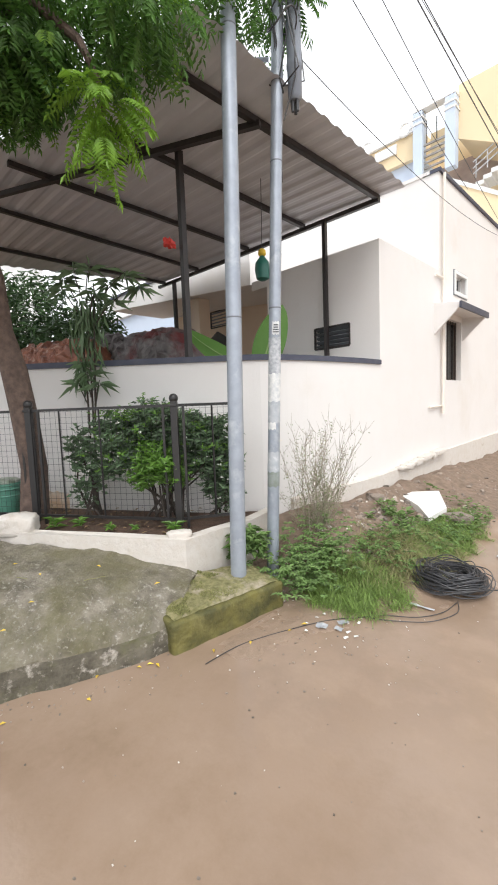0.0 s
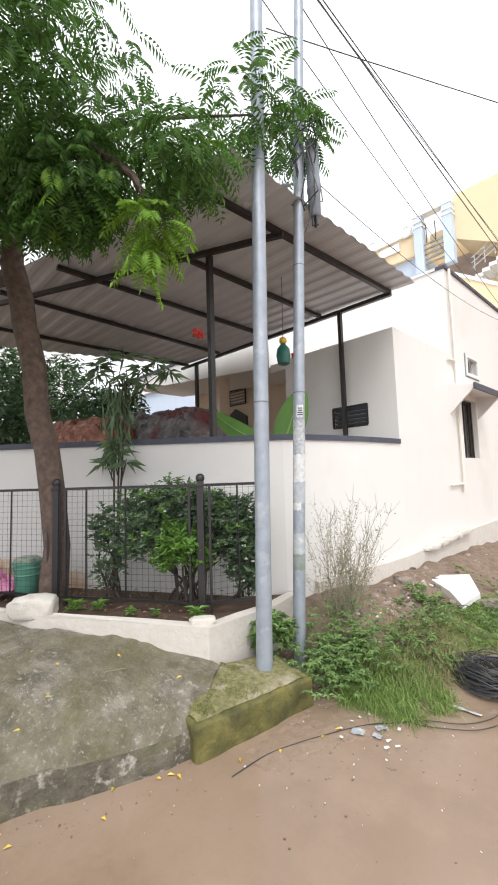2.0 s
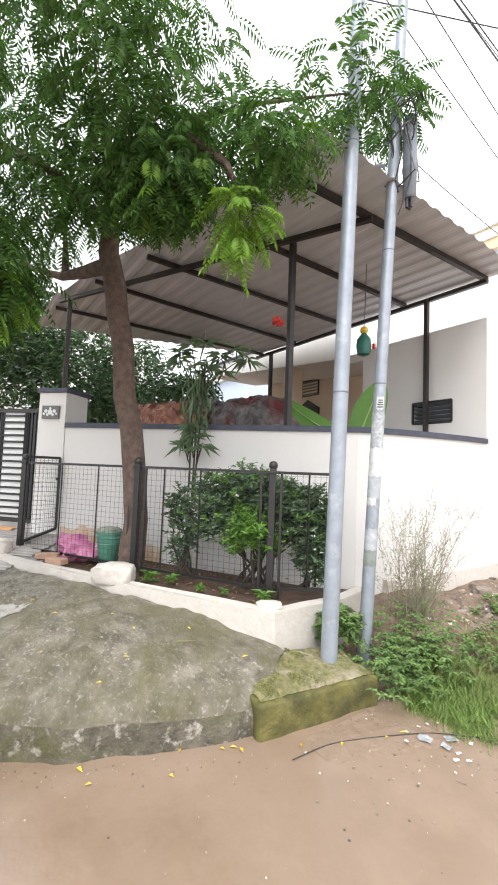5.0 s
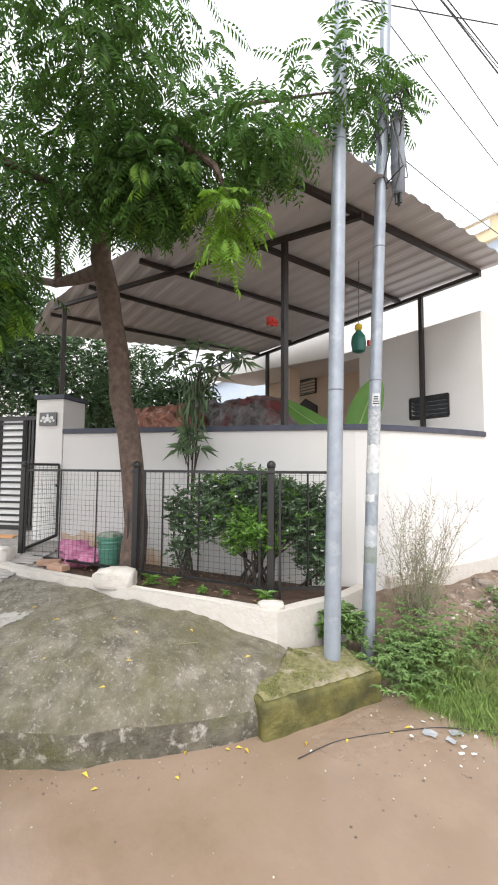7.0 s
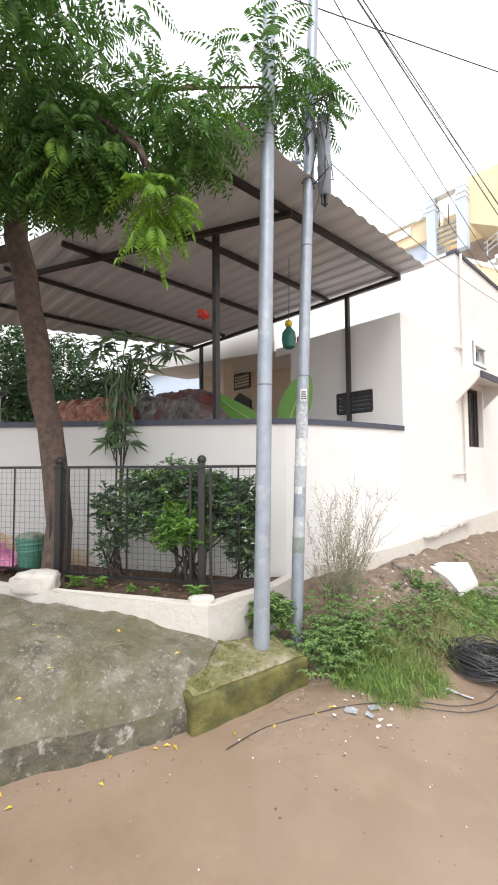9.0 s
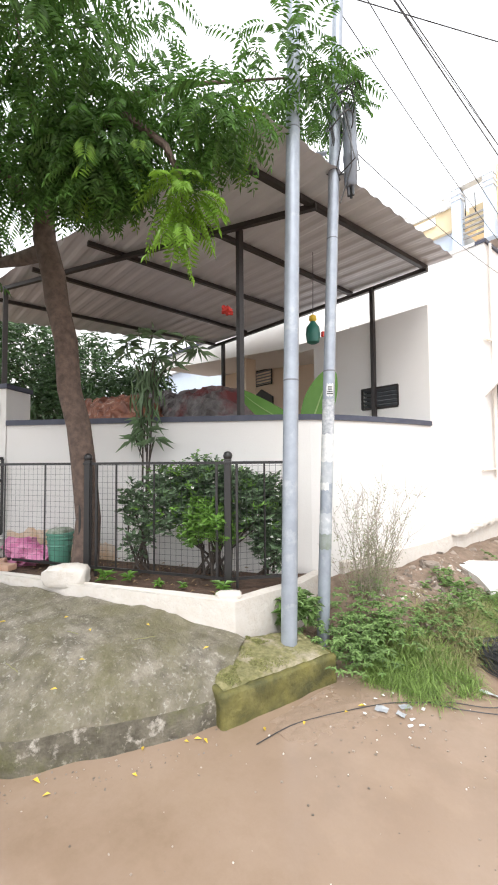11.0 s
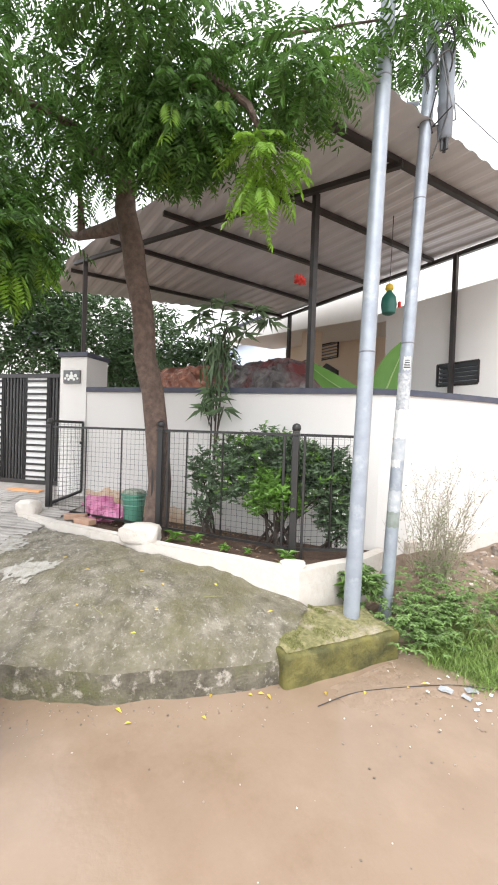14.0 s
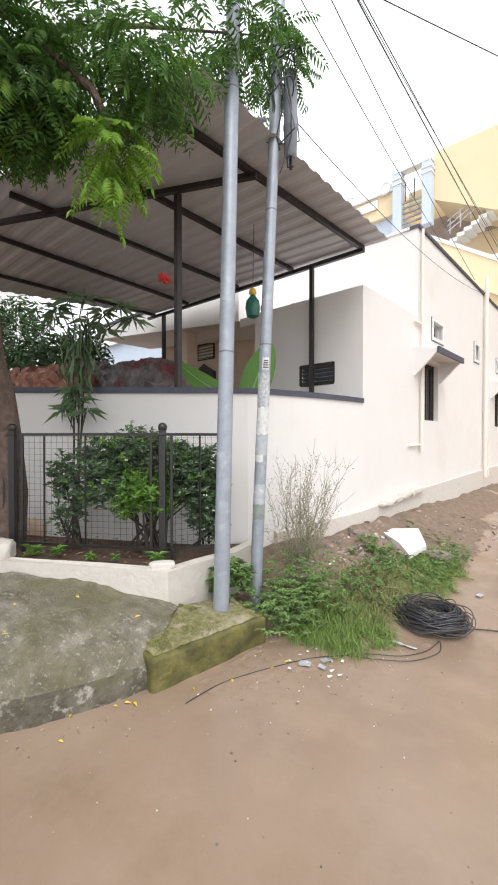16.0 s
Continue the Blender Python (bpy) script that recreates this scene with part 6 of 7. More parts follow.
def shrub(name, balls, material, seed, label, leaf=(0.058, 0.024), flowers=0, stems=6, foot=None):
    r = random.Random(seed)
    t = thing(name, label, "shrub", "bed shrubs")
    lv = Leaves()
    fl = Leaves()
    for c, rad, count in balls:
        c = Vector(c)
        for _ in range(count):
            o = in_ball(r)
            o = o * (0.55 + 0.45 * r.random()) if r.random() < 0.5 else o
            p = c + Vector((o.x * rad[0], o.y * rad[1], o.z * rad[2]))
            a = (o + rdir(r, -0.2, 1) * 0.6).normalized()
            for k in range(6):
                d = (a * 0.5 + rdir(r, -0.4, 0.7)).normalized()
                lv.leaf(p + a * 0.012 * k, d, a, leaf[0] * r.uniform(0.7, 1.25), leaf[1] * r.uniform(0.8, 1.2), 0.15)
        for _ in range(flowers):
            o = rdir(r)
            p = c + Vector((o.x * rad[0], o.y * rad[1], o.z * rad[2])) * 1.02
            for k in range(5):
                fl.leaf(p, (rdir(r, -0.3, 0.6) + o * 0.3).normalized(), o, 0.021, 0.015)
    leafpart("foliage", lv, material, t)
    if flowers:
        tagged(leafpart("flower", fl, PETAL, t, "small white flowers"), kind="stuff")
    f = Vector(foot or (balls[0][0][0], balls[0][0][1], 0.5))
    f.z = 0.48
    for k in range(stems):
        c = Vector(r.choice(balls)[0])
        part("stem", Shape().tube([f + Vector((r.uniform(-0.12, 0.12), r.uniform(-0.12, 0.12), 0)), f.lerp(c, 0.5) + Vector((r.uniform(-0.08, 0.08), r.uniform(-0.08, 0.08), 0)), c], [0.012, 0.009, 0.004], 6), DARKBARK, t)
    return t


r7 = random.Random(91)
jas = []
for _ in range(52):
    f = r7.random()
    base_p = Vector((-3.42, 1.70, 0)).lerp(Vector((-2.72, 2.34, 0)), f)
    z = 0.90 + (0.47 - 0.35 * abs(f - 0.4)) * r7.random() ** 0.7
    jas.append(((base_p.x + r7.uniform(-0.1, 0.1), base_p.y + r7.uniform(-0.13, 0.13), z), (r7.uniform(0.10, 0.22), r7.uniform(0.09, 0.18), r7.uniform(0.08, 0.17)), r7.randint(18, 40) if f < 0.3 else r7.randint(26, 56)))
shrub("jasmine_shrub", jas, SHRUB, 51, "dense dark green flowering shrub behind the fence", flowers=3, foot=(-3.08, 2.0, 0.5), stems=8)
shrub("jasmine_shrub", [((c[0] + 0.03, c[1] - 0.04, c[2] + 0.05), (r[0] * 1.1, r[1] * 1.1, r[2]), 11) for c, r, _ in jas[::2]], SHRUB_BRIGHT, 56, "lighter new growth threaded through the flowering shrub", leaf=(0.045, 0.018), foot=(-3.0, 2.05, 0.5), stems=5)
shrub("leafy_shrub", [((-2.87, 1.87, 0.97), (0.20, 0.11, 0.12), 150), ((-2.99, 1.80, 0.88), (0.12, 0.09, 0.10), 70), ((-2.78, 1.95, 0.87), (0.12, 0.09, 0.09), 60), ((-2.98, 1.86, 1.04), (0.10, 0.08, 0.06), 40)], SHRUB_BRIGHT, 52, "bright green low shrub behind the fence", leaf=(0.055, 0.02), foot=(-2.95, 2.0, 0.5))
shrub("flowering_shrub", [((-2.70, 2.36, 0.98), (0.17, 0.16, 0.36), 330), ((-2.62, 2.36, 0.75), (0.13, 0.13, 0.2), 90)], SHRUB, 53, "green shrub with white flowers at the fence end", flowers=8, foot=(-2.7, 2.4, 0.5))
shrub("creeper_shrub", [((-3.55, 1.60, 0.85), (0.14, 0.12, 0.26), 90), ((-3.62, 1.55, 1.1), (0.1, 0.08, 0.15), 50)], SHRUB, 54, "thin leggy shrub beside the tree", leaf=(0.06, 0.026), foot=(-3.55, 1.6, 0.5), stems=7)

# oleander with long hanging leaves against the wall
r2 = random.Random(8)
ole = thing("oleander", "tall oleander with long narrow leaves leaning on the wall", "shrub")
lv = Leaves()
oc = on_wall(1.62, 0.20)
for k in range(3):
    topz = 2.35 + 0.12 * k
    sway = D * (0.05 - 0.07 * k) + N * r2.uniform(-0.05, 0.05)
    p0 = Vector((oc.x, oc.y, 0.48)) + D * r2.uniform(-0.05, 0.05)
    p1 = Vector((oc.x, oc.y, topz)) + sway
    part("stem", Shape().tube([p0, p0.lerp(p1, 0.5) + N * 0.03 + D * r2.uniform(-0.03, 0.03), p1], [0.012, 0.010, 0.005], 6), DARKBARK, ole)
    for i in range(44):
        f = r2.random() ** 0.8
        p = p0.lerp(p1, 0.66 + 0.34 * f) + (D * r2.gauss(0, 0.05) + N * r2.gauss(0, 0.04))
        d = (rdir(r2, -1.0, -0.3) * 0.55 + Vector((0, 0, -0.8))).normalized()
        lv.leaf(p, d, rdir(r2), r2.uniform(0.14, 0.24), 0.021, 0.2)
for z, spread, lift in ((1.80, 0.0, 0.1), (1.88, 0.05, -0.1), (2.50, -0.12, 0.2), (2.62, -0.22, 0.1), (2.70, 0.06, 0.3), (2.56, 0.18, 0.1), (2.74, -0.06, 0.4), (2.45, -0.27, 0.0), (2.66, 0.2, 0.2), (2.66, -0.40, 0.1), (2.58, -0.50, -0.1), (1.72, 0.10, 0.1), (1.70, -0.12, 0.0)):
    p = Vector((oc.x, oc.y, z)) + D * spread + N * r2.uniform(-0.06, 0.08)
    tip = Vector((oc.x, oc.y, z - 0.25)) + D * spread * 0.3
    part("twig", Shape().tube([tip, tip.lerp(p, 0.6) + N * 0.02, p], [0.006, 0.005, 0.003], 5), DARKBARK, ole)
    n = r2.randint(11, 17)
    for i in range(n):
        a = 2 * math.pi * i / n + r2.uniform(-0.2, 0.2)
        lv.leaf(p - Vector((0, 0, r2.uniform(0, 0.06))), Vector((math.cos(a), math.sin(a), lift + r2.uniform(-0.6, 0.4))).normalized(), Vector((0, 0, 1)), r2.uniform(0.14, 0.23), 0.020, 0.32)
leafpart("foliage", lv, STRAP, ole)


def small_plant(x, y, z, size, seed, count=12, material=None, label="small bright green seedling in the bed soil", name="seedling"):
    r = random.Random(seed)
    l = Leaves()
    for k in range(count):
        a = 2 * math.pi * k / count + r.uniform(-0.3, 0.3)
        l.leaf(Vector((x, y, z + size * 0.25 * (k % 3))), Vector((math.cos(a), math.sin(a), r.uniform(0.2, 0.9))).normalized(), Vector((0, 0, 1)), size * r.uniform(0.7, 1.1), size * 0.42, 0.35)
    return tagged(leafpart(name, l, material or SHRUB_BRIGHT), label, "plant", "seedlings")


for i, (x, y, z, s) in enumerate(((-2.58, 1.80, 0.49, 0.10), (-3.42, 1.24, 0.51, 0.10), (-3.28, 1.38, 0.51, 0.08), (-3.0, 1.50, 0.50, 0.06), (-2.85, 1.62, 0.5, 0.05), (-2.30, 2.15, 0.30, 0.10))):
    small_plant(x, y, z, s, 70 + i)

# ---- weeds, grass and dry bush on the bank ----
r3 = random.Random(12)
weeds = Leaves()
for _ in range(430):
    x, y = r3.gauss(-1.93, 0.15), r3.gauss(2.58, 0.2)
    if x > -1.72 + 0.1 * r3.random() and y < 2.25:
        continue
    z = ground_height(x, y)
    h = r3.uniform(0.05, 0.27)
    p = Vector((x, y, z + h))
    a = r3.uniform(0, 6.28)
    for k in range(7):
        b = a + (k - 3) * 0.8
        weeds.leaf(p, Vector((math.cos(b), math.sin(b), r3.uniform(-0.25, 0.35))).normalized(), Vector((0, 0, 1)), r3.uniform(0.03, 0.052), r3.uniform(0.014, 0.022), 0.2)
for _ in range(1300):
    x, y = r3.uniform(-2.1, -1.25), r3.uniform(3.0, 5.3)
    if (-2.3 < x < -1.55 and 4.2 < y < 5.2) or (x < -1.85 and y < 3.9):
        continue
    p = Vector((x, y, ground_height(x, y) + r3.uniform(0.02, 0.12)))
    if noise.noise(Vector((x * 2.2, y * 2.2, 4))) < -0.22:
        continue
    for k in range(4):
        weeds.leaf(p, rdir(r3, 0.0, 0.6), Vector((0, 0, 1)), r3.uniform(0.025, 0.05), r3.uniform(0.012, 0.024), 0.2)
for _ in range(130):
    x, y = r3.uniform(-2.36, -2.18), r3.uniform(2.12, 2.42)
    p = Vector((x, y, 0.2 + r3.uniform(0.04, 0.24)))
    for k in range(4):
        weeds.leaf(p, rdir(r3, -0.2, 0.5), Vector((0, 0, 1)), r3.uniform(0.05, 0.085), r3.uniform(0.03, 0.045), 0.25)
tagged(leafpart("weeds", weeds, WEED), "low green weeds spreading over the soil bank", "weeds", kind="stuff")


for i, (x, y, size) in enumerate(((-1.98, 4.05, 0.12), (-1.80, 3.95, 0.10), (-1.88, 4.22, 0.13), (-1.62, 3.85, 0.08), (-2.08, 4.3, 0.09), (-1.5, 4.5, 0.09), (-1.38, 4.75, 0.08), (-1.7, 3.6, 0.07), (-1.42, 4.15, 0.09), (-2.05, 3.75, 0.07))):
    small_plant(x, y, ground_height(x, y) + 0.01, size, 170 + i, 9, WEED, "low broad-leaved weed on the soil bank", "broad_leaf_weed")


def blades(area, count, h0, h1, seed, keep=-0.1):
    """Splayed tufts of grass, thinning out towards the edge of an oval patch."""
    r = random.Random(seed)
    l = Leaves()
    cx, cy, rx, ry = (area[0] + area[1]) / 2, (area[2] + area[3]) / 2, (area[1] - area[0]) / 2, (area[3] - area[2]) / 2
    for _ in range(count // 16):
        x, y = r.uniform(area[0], area[1]), r.uniform(area[2], area[3])
        far_out = ((x - cx) / rx) ** 2 + ((y - cy) / ry) ** 2
        if far_out > r.uniform(0.35, 1.15) or noise.noise(Vector((x * 2.5, y * 2.5, seed))) < keep:
            continue
        size = r.uniform(0.6, 1.25) * (1.15 - 0.45 * far_out)
        for _ in range(r.randint(16, 30)):
            h = r.uniform(h0, h1) * size
            d = (rdir(r, -0.1, 0.8) + Vector((0.08, -0.1, 0.42))).normalized()
            bx, by = x + r.gauss(0, 0.022), y + r.gauss(0, 0.022)
            p = Vector((bx, by, ground_height(bx, by) - 0.004))
            s = Vector((-d.y, d.x, 0)).normalized() * r.uniform(0.0016, 0.0028)
            o = len(l.v)
            m, q = p + d * h * 0.45, p + d * h * 0.8 + Vector((d.x, d.y, -0.25)) * h * 0.15
            t = p + d * h + Vector((d.x * 1.3, d.y * 1.3, -1.0)) * h * 0.5
            l.v += [tuple(p - s), tuple(p + s), tuple(m + s), tuple(m - s), tuple(q + s * 0.7), tuple(q - s * 0.7), tuple(t)]
            l.f += [(o, o + 1, o + 2, o + 3), (o + 3, o + 2, o + 4, o + 5), (o + 5, o + 4, o + 6)]
    return l


gr = blades((-1.98, -1.20, 2.29, 3.05), 8000, 0.05, 0.14, 5, -0.45)
g2 = blades((-1.78, -1.16, 3.2, 5.1), 8000, 0.05, 0.12, 6, -0.2)
for a, b in ((g2, gr),):
    o = len(b.v)
    b.v += a.v
    b.f += [tuple(o + i for i in f) for f in a.f]
tagged(leafpart("grass", gr, GRASS), "tufts of fresh green grass at the edge of the mud", "grass", kind="stuff")
dg = blades((-2.05, -1.12, 2.5, 4.2), 6500, 0.06, 0.16, 9, -0.1)
tagged(leafpart("dry_grass", dg, DRYGRASS), "straggly yellowing grass on the soil bank", "grass", kind="stuff")
fg = Leaves()
rg = random.Random(15)
for _ in range(3800):
    s, out = rg.uniform(6.72, 9.5), rg.uniform(0.1, 2.8)
    p = on_wall(s, out)
    p.z = 0.52 - 0.121 * (out + 0.4) - 0.01
    d = (rdir(rg, 0.2, 1.0) + Vector((0, 0, 0.7))).normalized()
    fg.leaf(p, d, rdir(rg), rg.uniform(0.12, 0.34), 0.012, 0.3)
tagged(leafpart("tall_grass", fg, GRASS), "tall bright grass beside the ramp", "grass", kind="stuff")

bush = thing("dry_bush", "leggy dry bush with bare twigs against the side wall", "bush")
r4 = random.Random(21)
tw, dl = Shape(), Leaves()
for k in range(44):
    p = Vector((-2.22 + r4.uniform(-0.12, 0.12), 3.12 + r4.uniform(-0.15, 0.15), 0.1))
    d = Vector((r4.uniform(-0.28, 0.38), r4.uniform(-0.28, 0.42), 1.0)).normalized()
    h = r4.uniform(0.6, 1.22)
    pts = [p]
    for i in range(5):
        d = (d + Vector((r4.uniform(-0.14, 0.14), r4.uniform(-0.14, 0.14), 0.02))).normalized()
        pts.append(pts[-1] + d * h / 5)
    tw.tube(pts, [0.003, 0.0027, 0.0023, 0.002, 0.0015, 0.001], 4, cap=False)
    for i in range(2, 6):
        for _ in range(3):
            q = pts[i] + (pts[i - 1] - pts[i]) * r4.random()
            e = (d + rdir(r4, -0.2, 0.8) * 0.9).normalized()
            tw.tube([q, q + e * 0.07, q + e * r4.uniform(0.1, 0.17) + Vector((0, 0, 0.02))], [0.002, 0.0015, 0.0008], 3, cap=False)
    for i in range(90):
        f = r4.random() ** 1.5
        j = min(4, int(f * 5))
        dl.leaf(pts[j].lerp(pts[j + 1], r4.random()) + rdir(r4) * 0.04, rdir(r4, -0.3, 0.8), rdir(r4), r4.uniform(0.015, 0.03), 0.009)
tagged(part("twig_growth", tw, TWIG, bush), kind="stuff")
leafpart("foliage", dl, DRYLEAF, bush)

# ---- rubble, litter and fallen leaves ----
r5 = random.Random(33)
rub = Shape()


def chip(x, y, s):
    """A broken stone: a squashed, skewed block lying at any angle."""
    turn = Matrix.Rotation(r5.uniform(-0.9, 0.9), 4, "X") @ Matrix.Rotation(r5.uniform(-0.9, 0.9), 4, "Y") @ Matrix.Shear("XY", 4, (r5.uniform(-0.5, 0.5), r5.uniform(-0.5, 0.5)))
    rub.box((x, y, ground_height(x, y) + s * 0.2), (s * r5.uniform(0.7, 1.7), s, s * r5.uniform(0.4, 0.9)), r5.uniform(0, 180), m=turn)


for _ in range(520):
    chip(r5.uniform(-2.4, -1.25), r5.uniform(2.9, 7.5), r5.uniform(0.006, 0.022) * (2.2 if r5.random() < 0.12 else 1))
for _ in range(520):
    chip(r5.gauss(-2.0, 0.2), r5.gauss(3.9, 0.5), r5.uniform(0.006, 0.026) * (2.0 if r5.random() < 0.12 else 1))
kerb_path = [(p[0], p[1]) for p in front_line[:6]]
for _ in range(170):
    k = r5.randrange(5)
    f, off = r5.random(), abs(r5.gauss(0, 0.16)) + 0.05
    x = kerb_path[k][0] * (1 - f) + kerb_path[k + 1][0] * f + off
    y = kerb_path[k][1] * (1 - f) + kerb_path[k + 1][1] * f - off * 0.3
    chip(x, y, r5.uniform(0.002, 0.007))
for _ in range(220):
    x, y = r5.uniform(-1.6, 0.6), r5.uniform(-0.6, 3.4)
    s = r5.uniform(0.002, 0.007)
    rub.box((x, y, ground_height(x, y) + s * 0.2), (s * r5.uniform(0.8, 1.6), s, s * 0.7), r5.uniform(0, 90))
for _ in range(120):
    x, y = r5.gauss(-1.55, 0.22), r5.gauss(2.15, 0.35)
    s = r5.uniform(0.003, 0.009)
    rub.box((x, y, ground_height(x, y) + s * 0.2), (s * r5.uniform(0.8, 1.6), s, s * 0.7), r5.uniform(0, 90))
crumbs = Shape()
rub, stone_chips = crumbs, rub
for _ in range(70):
    chip(r5.gauss(-1.95, 0.22), r5.gauss(4.0, 0.5), r5.uniform(0.008, 0.026))
for _ in range(60):
    chip(r5.gauss(-1.35, 0.35), r5.gauss(2.1, 0.6), r5.uniform(0.003, 0.008))
rub = stone_chips
tagged(part("plaster_crumbs", crumbs, WHITEWASH), "pale plaster crumbs scattered over the soil and mud", "rubble", kind="stuff")
tagged(part("rubble", rub, RUBBLE), "broken brick and stone chips scattered on the soil", "rubble", kind="stuff")
for i, (x, y, s) in enumerate(((-1.75, 4.4, 0.14), (-2.2, 4.2, 0.12), (-1.5, 4.6, 0.20), (-1.95, 4.75, 0.11))):
    lump("rock", (x, y, ground_height(x, y) + s * 0.2), (s * 1.3, s, s * 0.7), RUBBLE, 60 + i, "rough grey-brown rock lying among weeds", "rock", "bank rocks", amp=0.4)


def scrap(x, y, w, h, rz, name, label, material, z=None, category="litter"):
    sh = Shape()
    zz = ground_height(x, y) if z is None else z
    rows = []
    for i in range(5):
        row = []
        for j in range(5):
            q = Matrix.Rotation(radians(rz), 3, "Z") @ Vector(((i / 4 - 0.5) * w, (j / 4 - 0.5) * h, 0))
            row.append((x + q.x, y + q.y, zz + 0.012 + 0.01 * noise.noise(Vector((q.x * 40, q.y * 40, x * 9)))))
        rows.append(row)
    return solid(name, sh.grid(rows), material, label, category, group=name)


scrap(-1.50, 2.14, 0.07, 0.06, 20, "plastic_scrap", "torn grey plastic wrapper on the mud", LITTER)
scrap(-1.42, 2.26, 0.07, 0.04, 60, "plastic_scrap", "small white plastic scrap on the mud", LITTER)
scrap(-1.40, 2.18, 0.05, 0.04, 10, "plastic_scrap", "small white plastic scrap on the mud", LITTER)
scrap(-1.14, 3.62, 0.09, 0.05, 35, "plastic_scrap", "small white plastic scrap on the mud", LITTER)
scrap(-1.13, 2.78, 0.16, 0.025, 5, "plastic_scrap", "thin white plastic strip by the cable coil", LITTER)
for _ in range(9):
    scrap(r5.gauss(-1.46, 0.10), r5.gauss(2.22, 0.09), r5.uniform(0.012, 0.028), r5.uniform(0.01, 0.02), r5.uniform(0, 90), "plastic_scrap", "tiny white plastic scrap on the mud", PLATE)
scrap(-0.98, 4.1, 0.08, 0.05, 80, "plastic_scrap", "small white plastic scrap on the mud", LITTER)
r6 = random.Random(44)
fallen = [(-1.80, 1.50, 0), (-1.72, 1.72, 0), (-1.62, 1.95, 0), (-2.02, 1.13, 0), (-2.0, 1.18, 0), (-1.97, 1.22, 0), (-2.09, 0.93, 0), (-2.1, 0.51, 0), (-2.24, 0.47, 0), (-2.22, 0.49, 0), (-1.98, 0.83, 0), (-0.62, 0.98, 0), (-1.58, 2.1, 0),
          (-2.6, 1.2, 0.37), (-2.75, 0.9, 0.36), (-2.5, 0.75, 0.32), (-2.95, 0.8, 0.41), (-3.1, 0.5, 0.42), (-2.7, 0.35, 0.35), (-2.25, 1.45, 0.27), (-2.35, 0.6, 0.28), (-3.4, 0.4, 0.44)]
for x, y, z in fallen:
    l = Leaves()
    a = r6.uniform(0, 6.28)
    zz = (ground_height(x, y) if z == 0 else z + 0.035) + 0.008
    l.leaf(Vector((x, y, zz)), Vector((math.cos(a), math.sin(a), 0.12)).normalized(), Vector((0, 0, 1)), r6.uniform(0.028, 0.05), 0.017, 0.2)
    tagged(leafpart("fallen_leaf", l, YELLOWLEAF), "single fallen yellow leaf on the ground", "leaf", "fallen leaves")

# short moss standing on the footing block
moss = Leaves()
rm = random.Random(61)
for _ in range(5200):
    f, g = rm.random(), rm.random()
    a, b = Vector((-1.98, 1.38, 0.196)).lerp(Vector((-1.90, 2.12, 0.190)), f), Vector((-2.09, 1.38, 0.207)).lerp(Vector((-2.32, 1.80, 0.243)), min(1, f * 1.7))
    p = a.lerp(b, g)
    if noise.noise(p * 7) < -0.08 or (f > 0.62 and g < 0.7 and noise.noise(p * 4) < 0.3):
        continue
    p.z += 0.008
    moss.leaf(p, (rdir(rm, 0.2, 1.0) + Vector((0, 0, 0.5))).normalized(), rdir(rm), rm.uniform(0.007, 0.016), 0.006, 0.2)
tagged(leafpart("moss", moss, mat("standing_moss", (0.27, 0.27, 0.11), 0.9, island=0.4, translucent=0.2), blk, "short yellow-green moss"), kind="stuff")

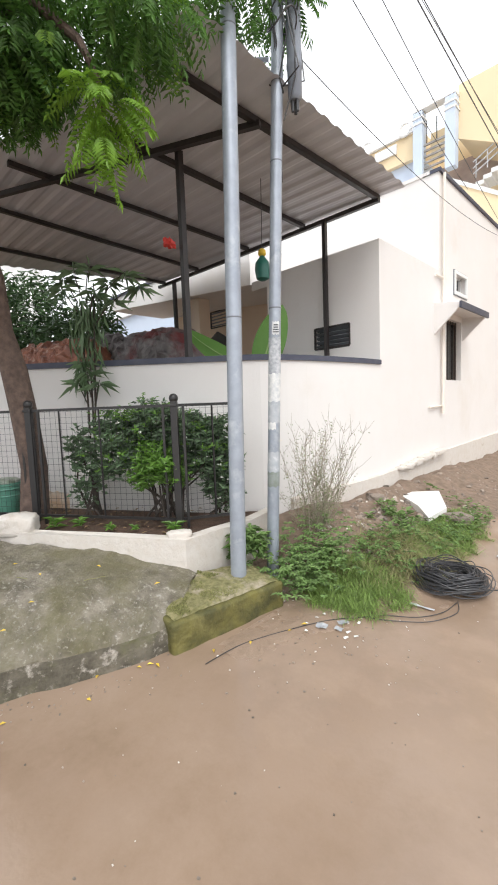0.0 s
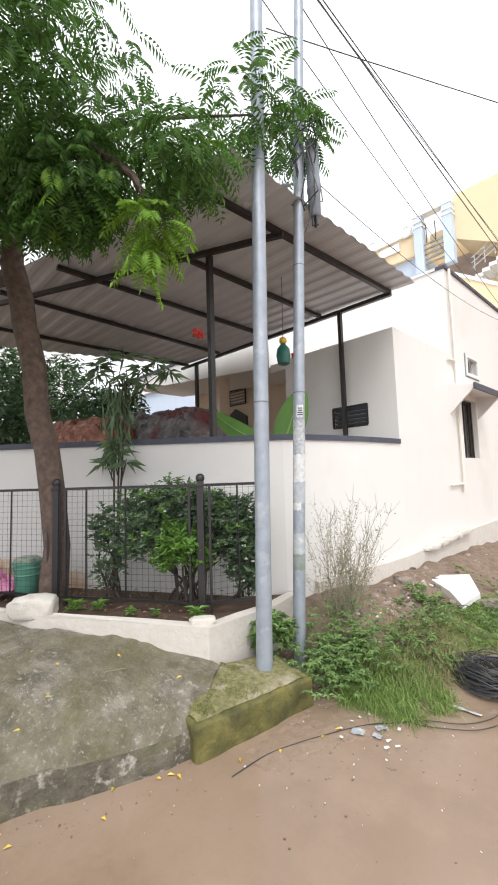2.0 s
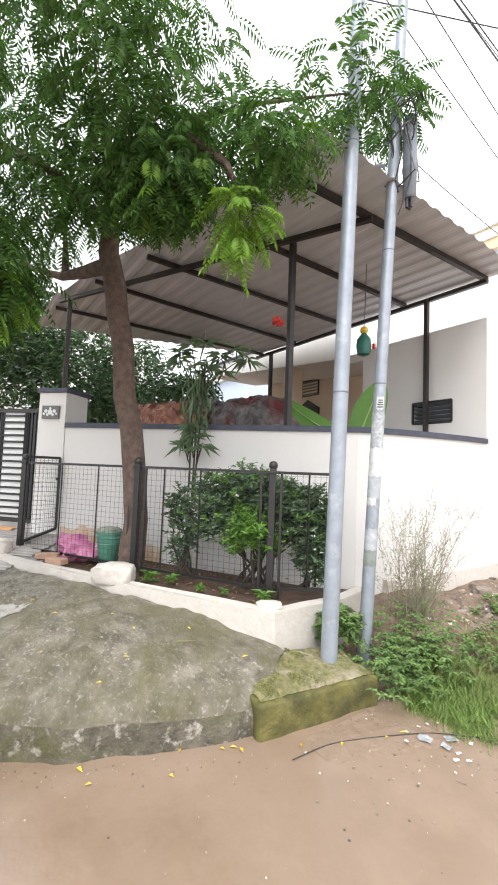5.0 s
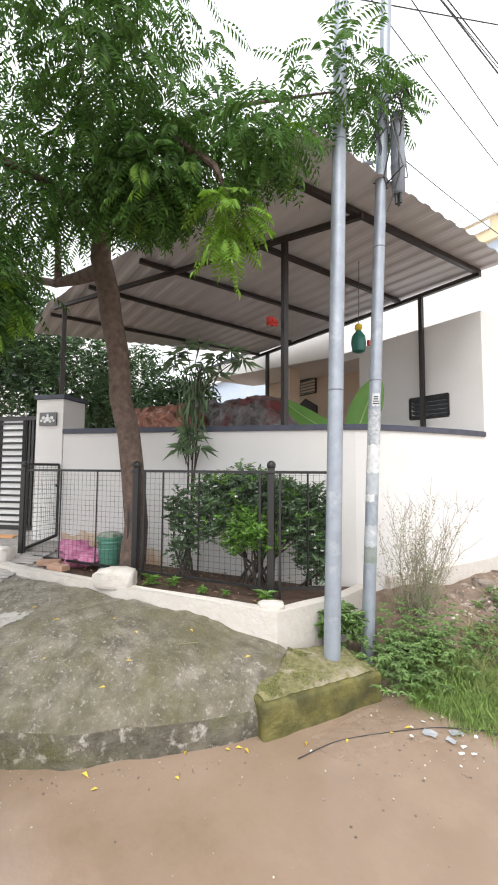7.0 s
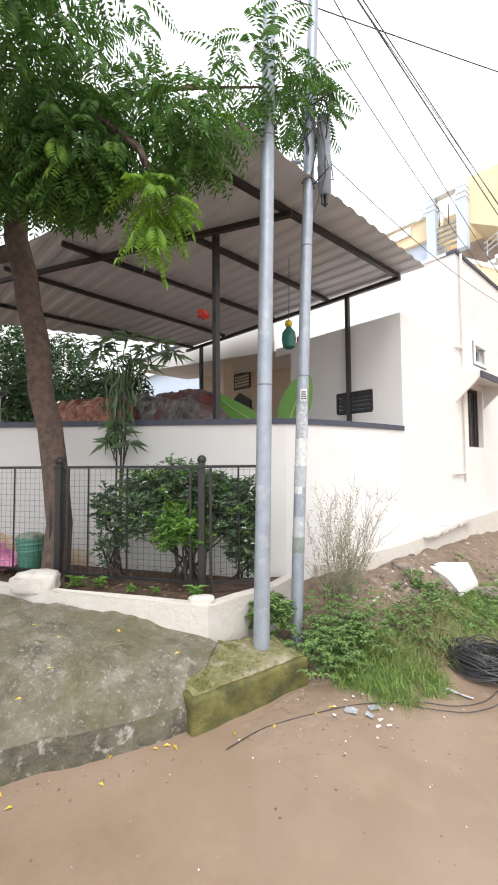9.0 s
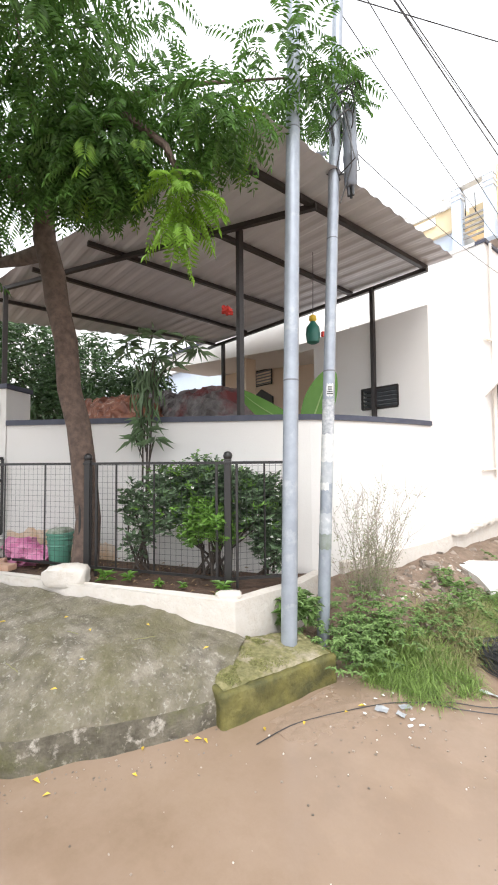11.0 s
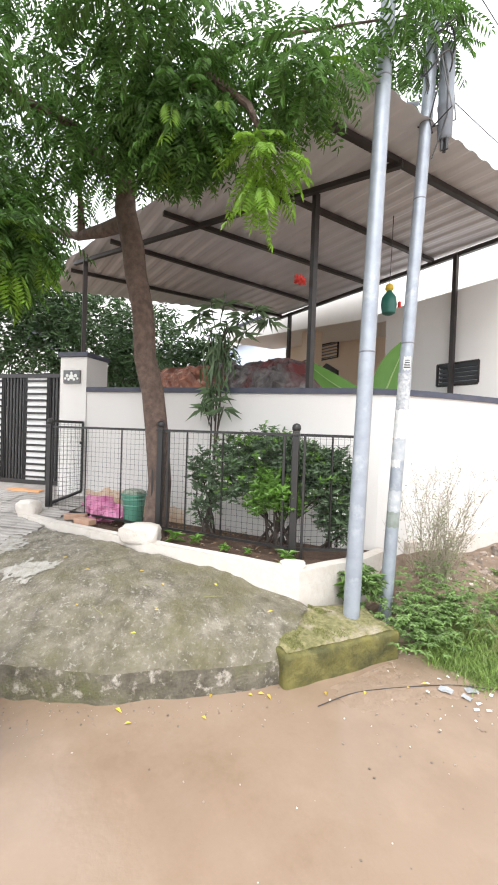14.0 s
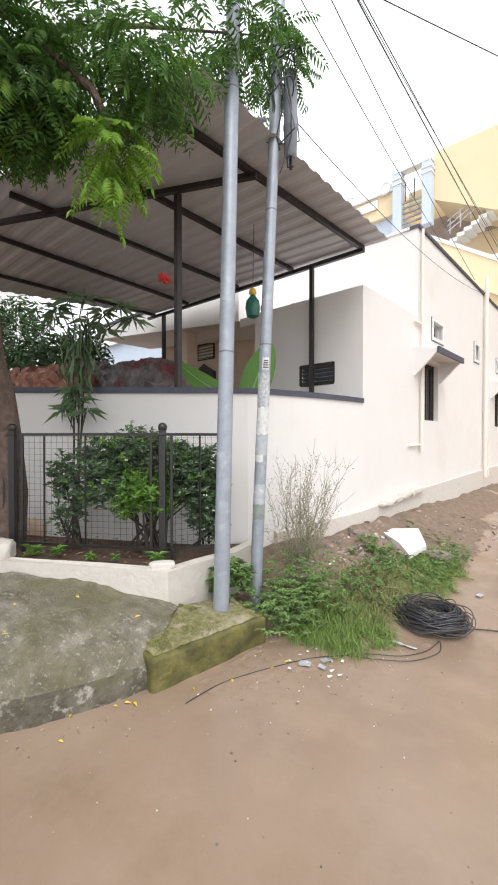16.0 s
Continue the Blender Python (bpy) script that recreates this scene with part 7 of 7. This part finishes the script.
# fallen stalks on the apron
for x, y, a, ln in ((-2.95, 0.72, 0.5, 0.22), (-3.05, 0.92, -0.6, 0.18), (-2.62, 0.42, 0.2, 0.14), (-2.45, 1.05, 1.2, 0.12)):
    pts = [Vector((x + ln * k / 4 * math.cos(a), y + ln * k / 4 * math.sin(a), 0)) for k in range(5)]
    for k, p in enumerate(pts):
        hit_ok, spot, _, _ = apron.children[0].ray_cast(Vector((p.x, p.y, 3.0)), Vector((0, 0, -1)))
        p.z = (spot.z if hit_ok else 0.4) + 0.004 + 0.004 * (k % 2)
    solid("fallen_stalk", Shape().tube(pts, 0.0022, 5), DRYGRASS, "thin dry leaf stalk lying on the concrete", "stalk", group="fallen stalks")

# dry leaves and twigs lying on the bed soil
litter = Leaves()
rl = random.Random(77)
for _ in range(260):
    f, g = rl.random(), rl.uniform(0.08, 0.95)
    a, b = ins[3].lerp(ins[8], f), on_wall(0.6 + 2.5 * f, 0.06, 0.0)
    p = Vector((a.x + (b.x - a.x) * g, a.y + (b.y - a.y) * g, 0))
    lowest = ins[3].z - 0.03 + f * 0.055
    p.z = lowest + g * (0.42 + 0.11 * f - lowest) + 0.022
    litter.leaf(p, rdir(rl, -0.1, 0.35), Vector((0, 0, 1)), rl.uniform(0.02, 0.06), rl.uniform(0.006, 0.02), 0.3)
tagged(leafpart("dry_leaves", litter, mat("dead_leaf", (0.26, 0.18, 0.10), 0.8, island=0.6, translucent=0.1)), "dry brown leaves scattered over the bed soil", "leaf litter", kind="stuff")

# ---- ridged tiles of the ramp ----
tile_sh = Shape()
for k in range(5):
    y0 = -0.145 + k * 0.058
    tile_sh.v += [(-0.145, y0, 0.0), (0.145, y0, 0.0), (-0.145, y0 + 0.022, 0.010), (0.145, y0 + 0.022, 0.010), (-0.145, y0 + 0.048, 0.010), (0.145, y0 + 0.048, 0.010), (-0.145, y0 + 0.058, 0.0), (0.145, y0 + 0.058, 0.0)]
    o = k * 8
    tile_sh.f += [[o, o + 1, o + 3, o + 2], [o + 2, o + 3, o + 5, o + 4], [o + 4, o + 5, o + 7, o + 6]]
tile_mesh = tile_sh.mesh("tile", TILE)
for i in range(13):
    for j in range(11):
        s, out = 3.05 + i * 0.30 + 0.15, 0.02 + j * 0.30 + 0.15
        if (s - 3.40) ** 2 + (out - 1.50) ** 2 < 0.16 or s > 6.45:
            continue
        t = new("tile", tile_mesh)
        t.parent = ramp
        t.matrix_world = Matrix.Translation(on_ramp(s, out, 0.001 + r6.uniform(0, 0.004))) @ tilt
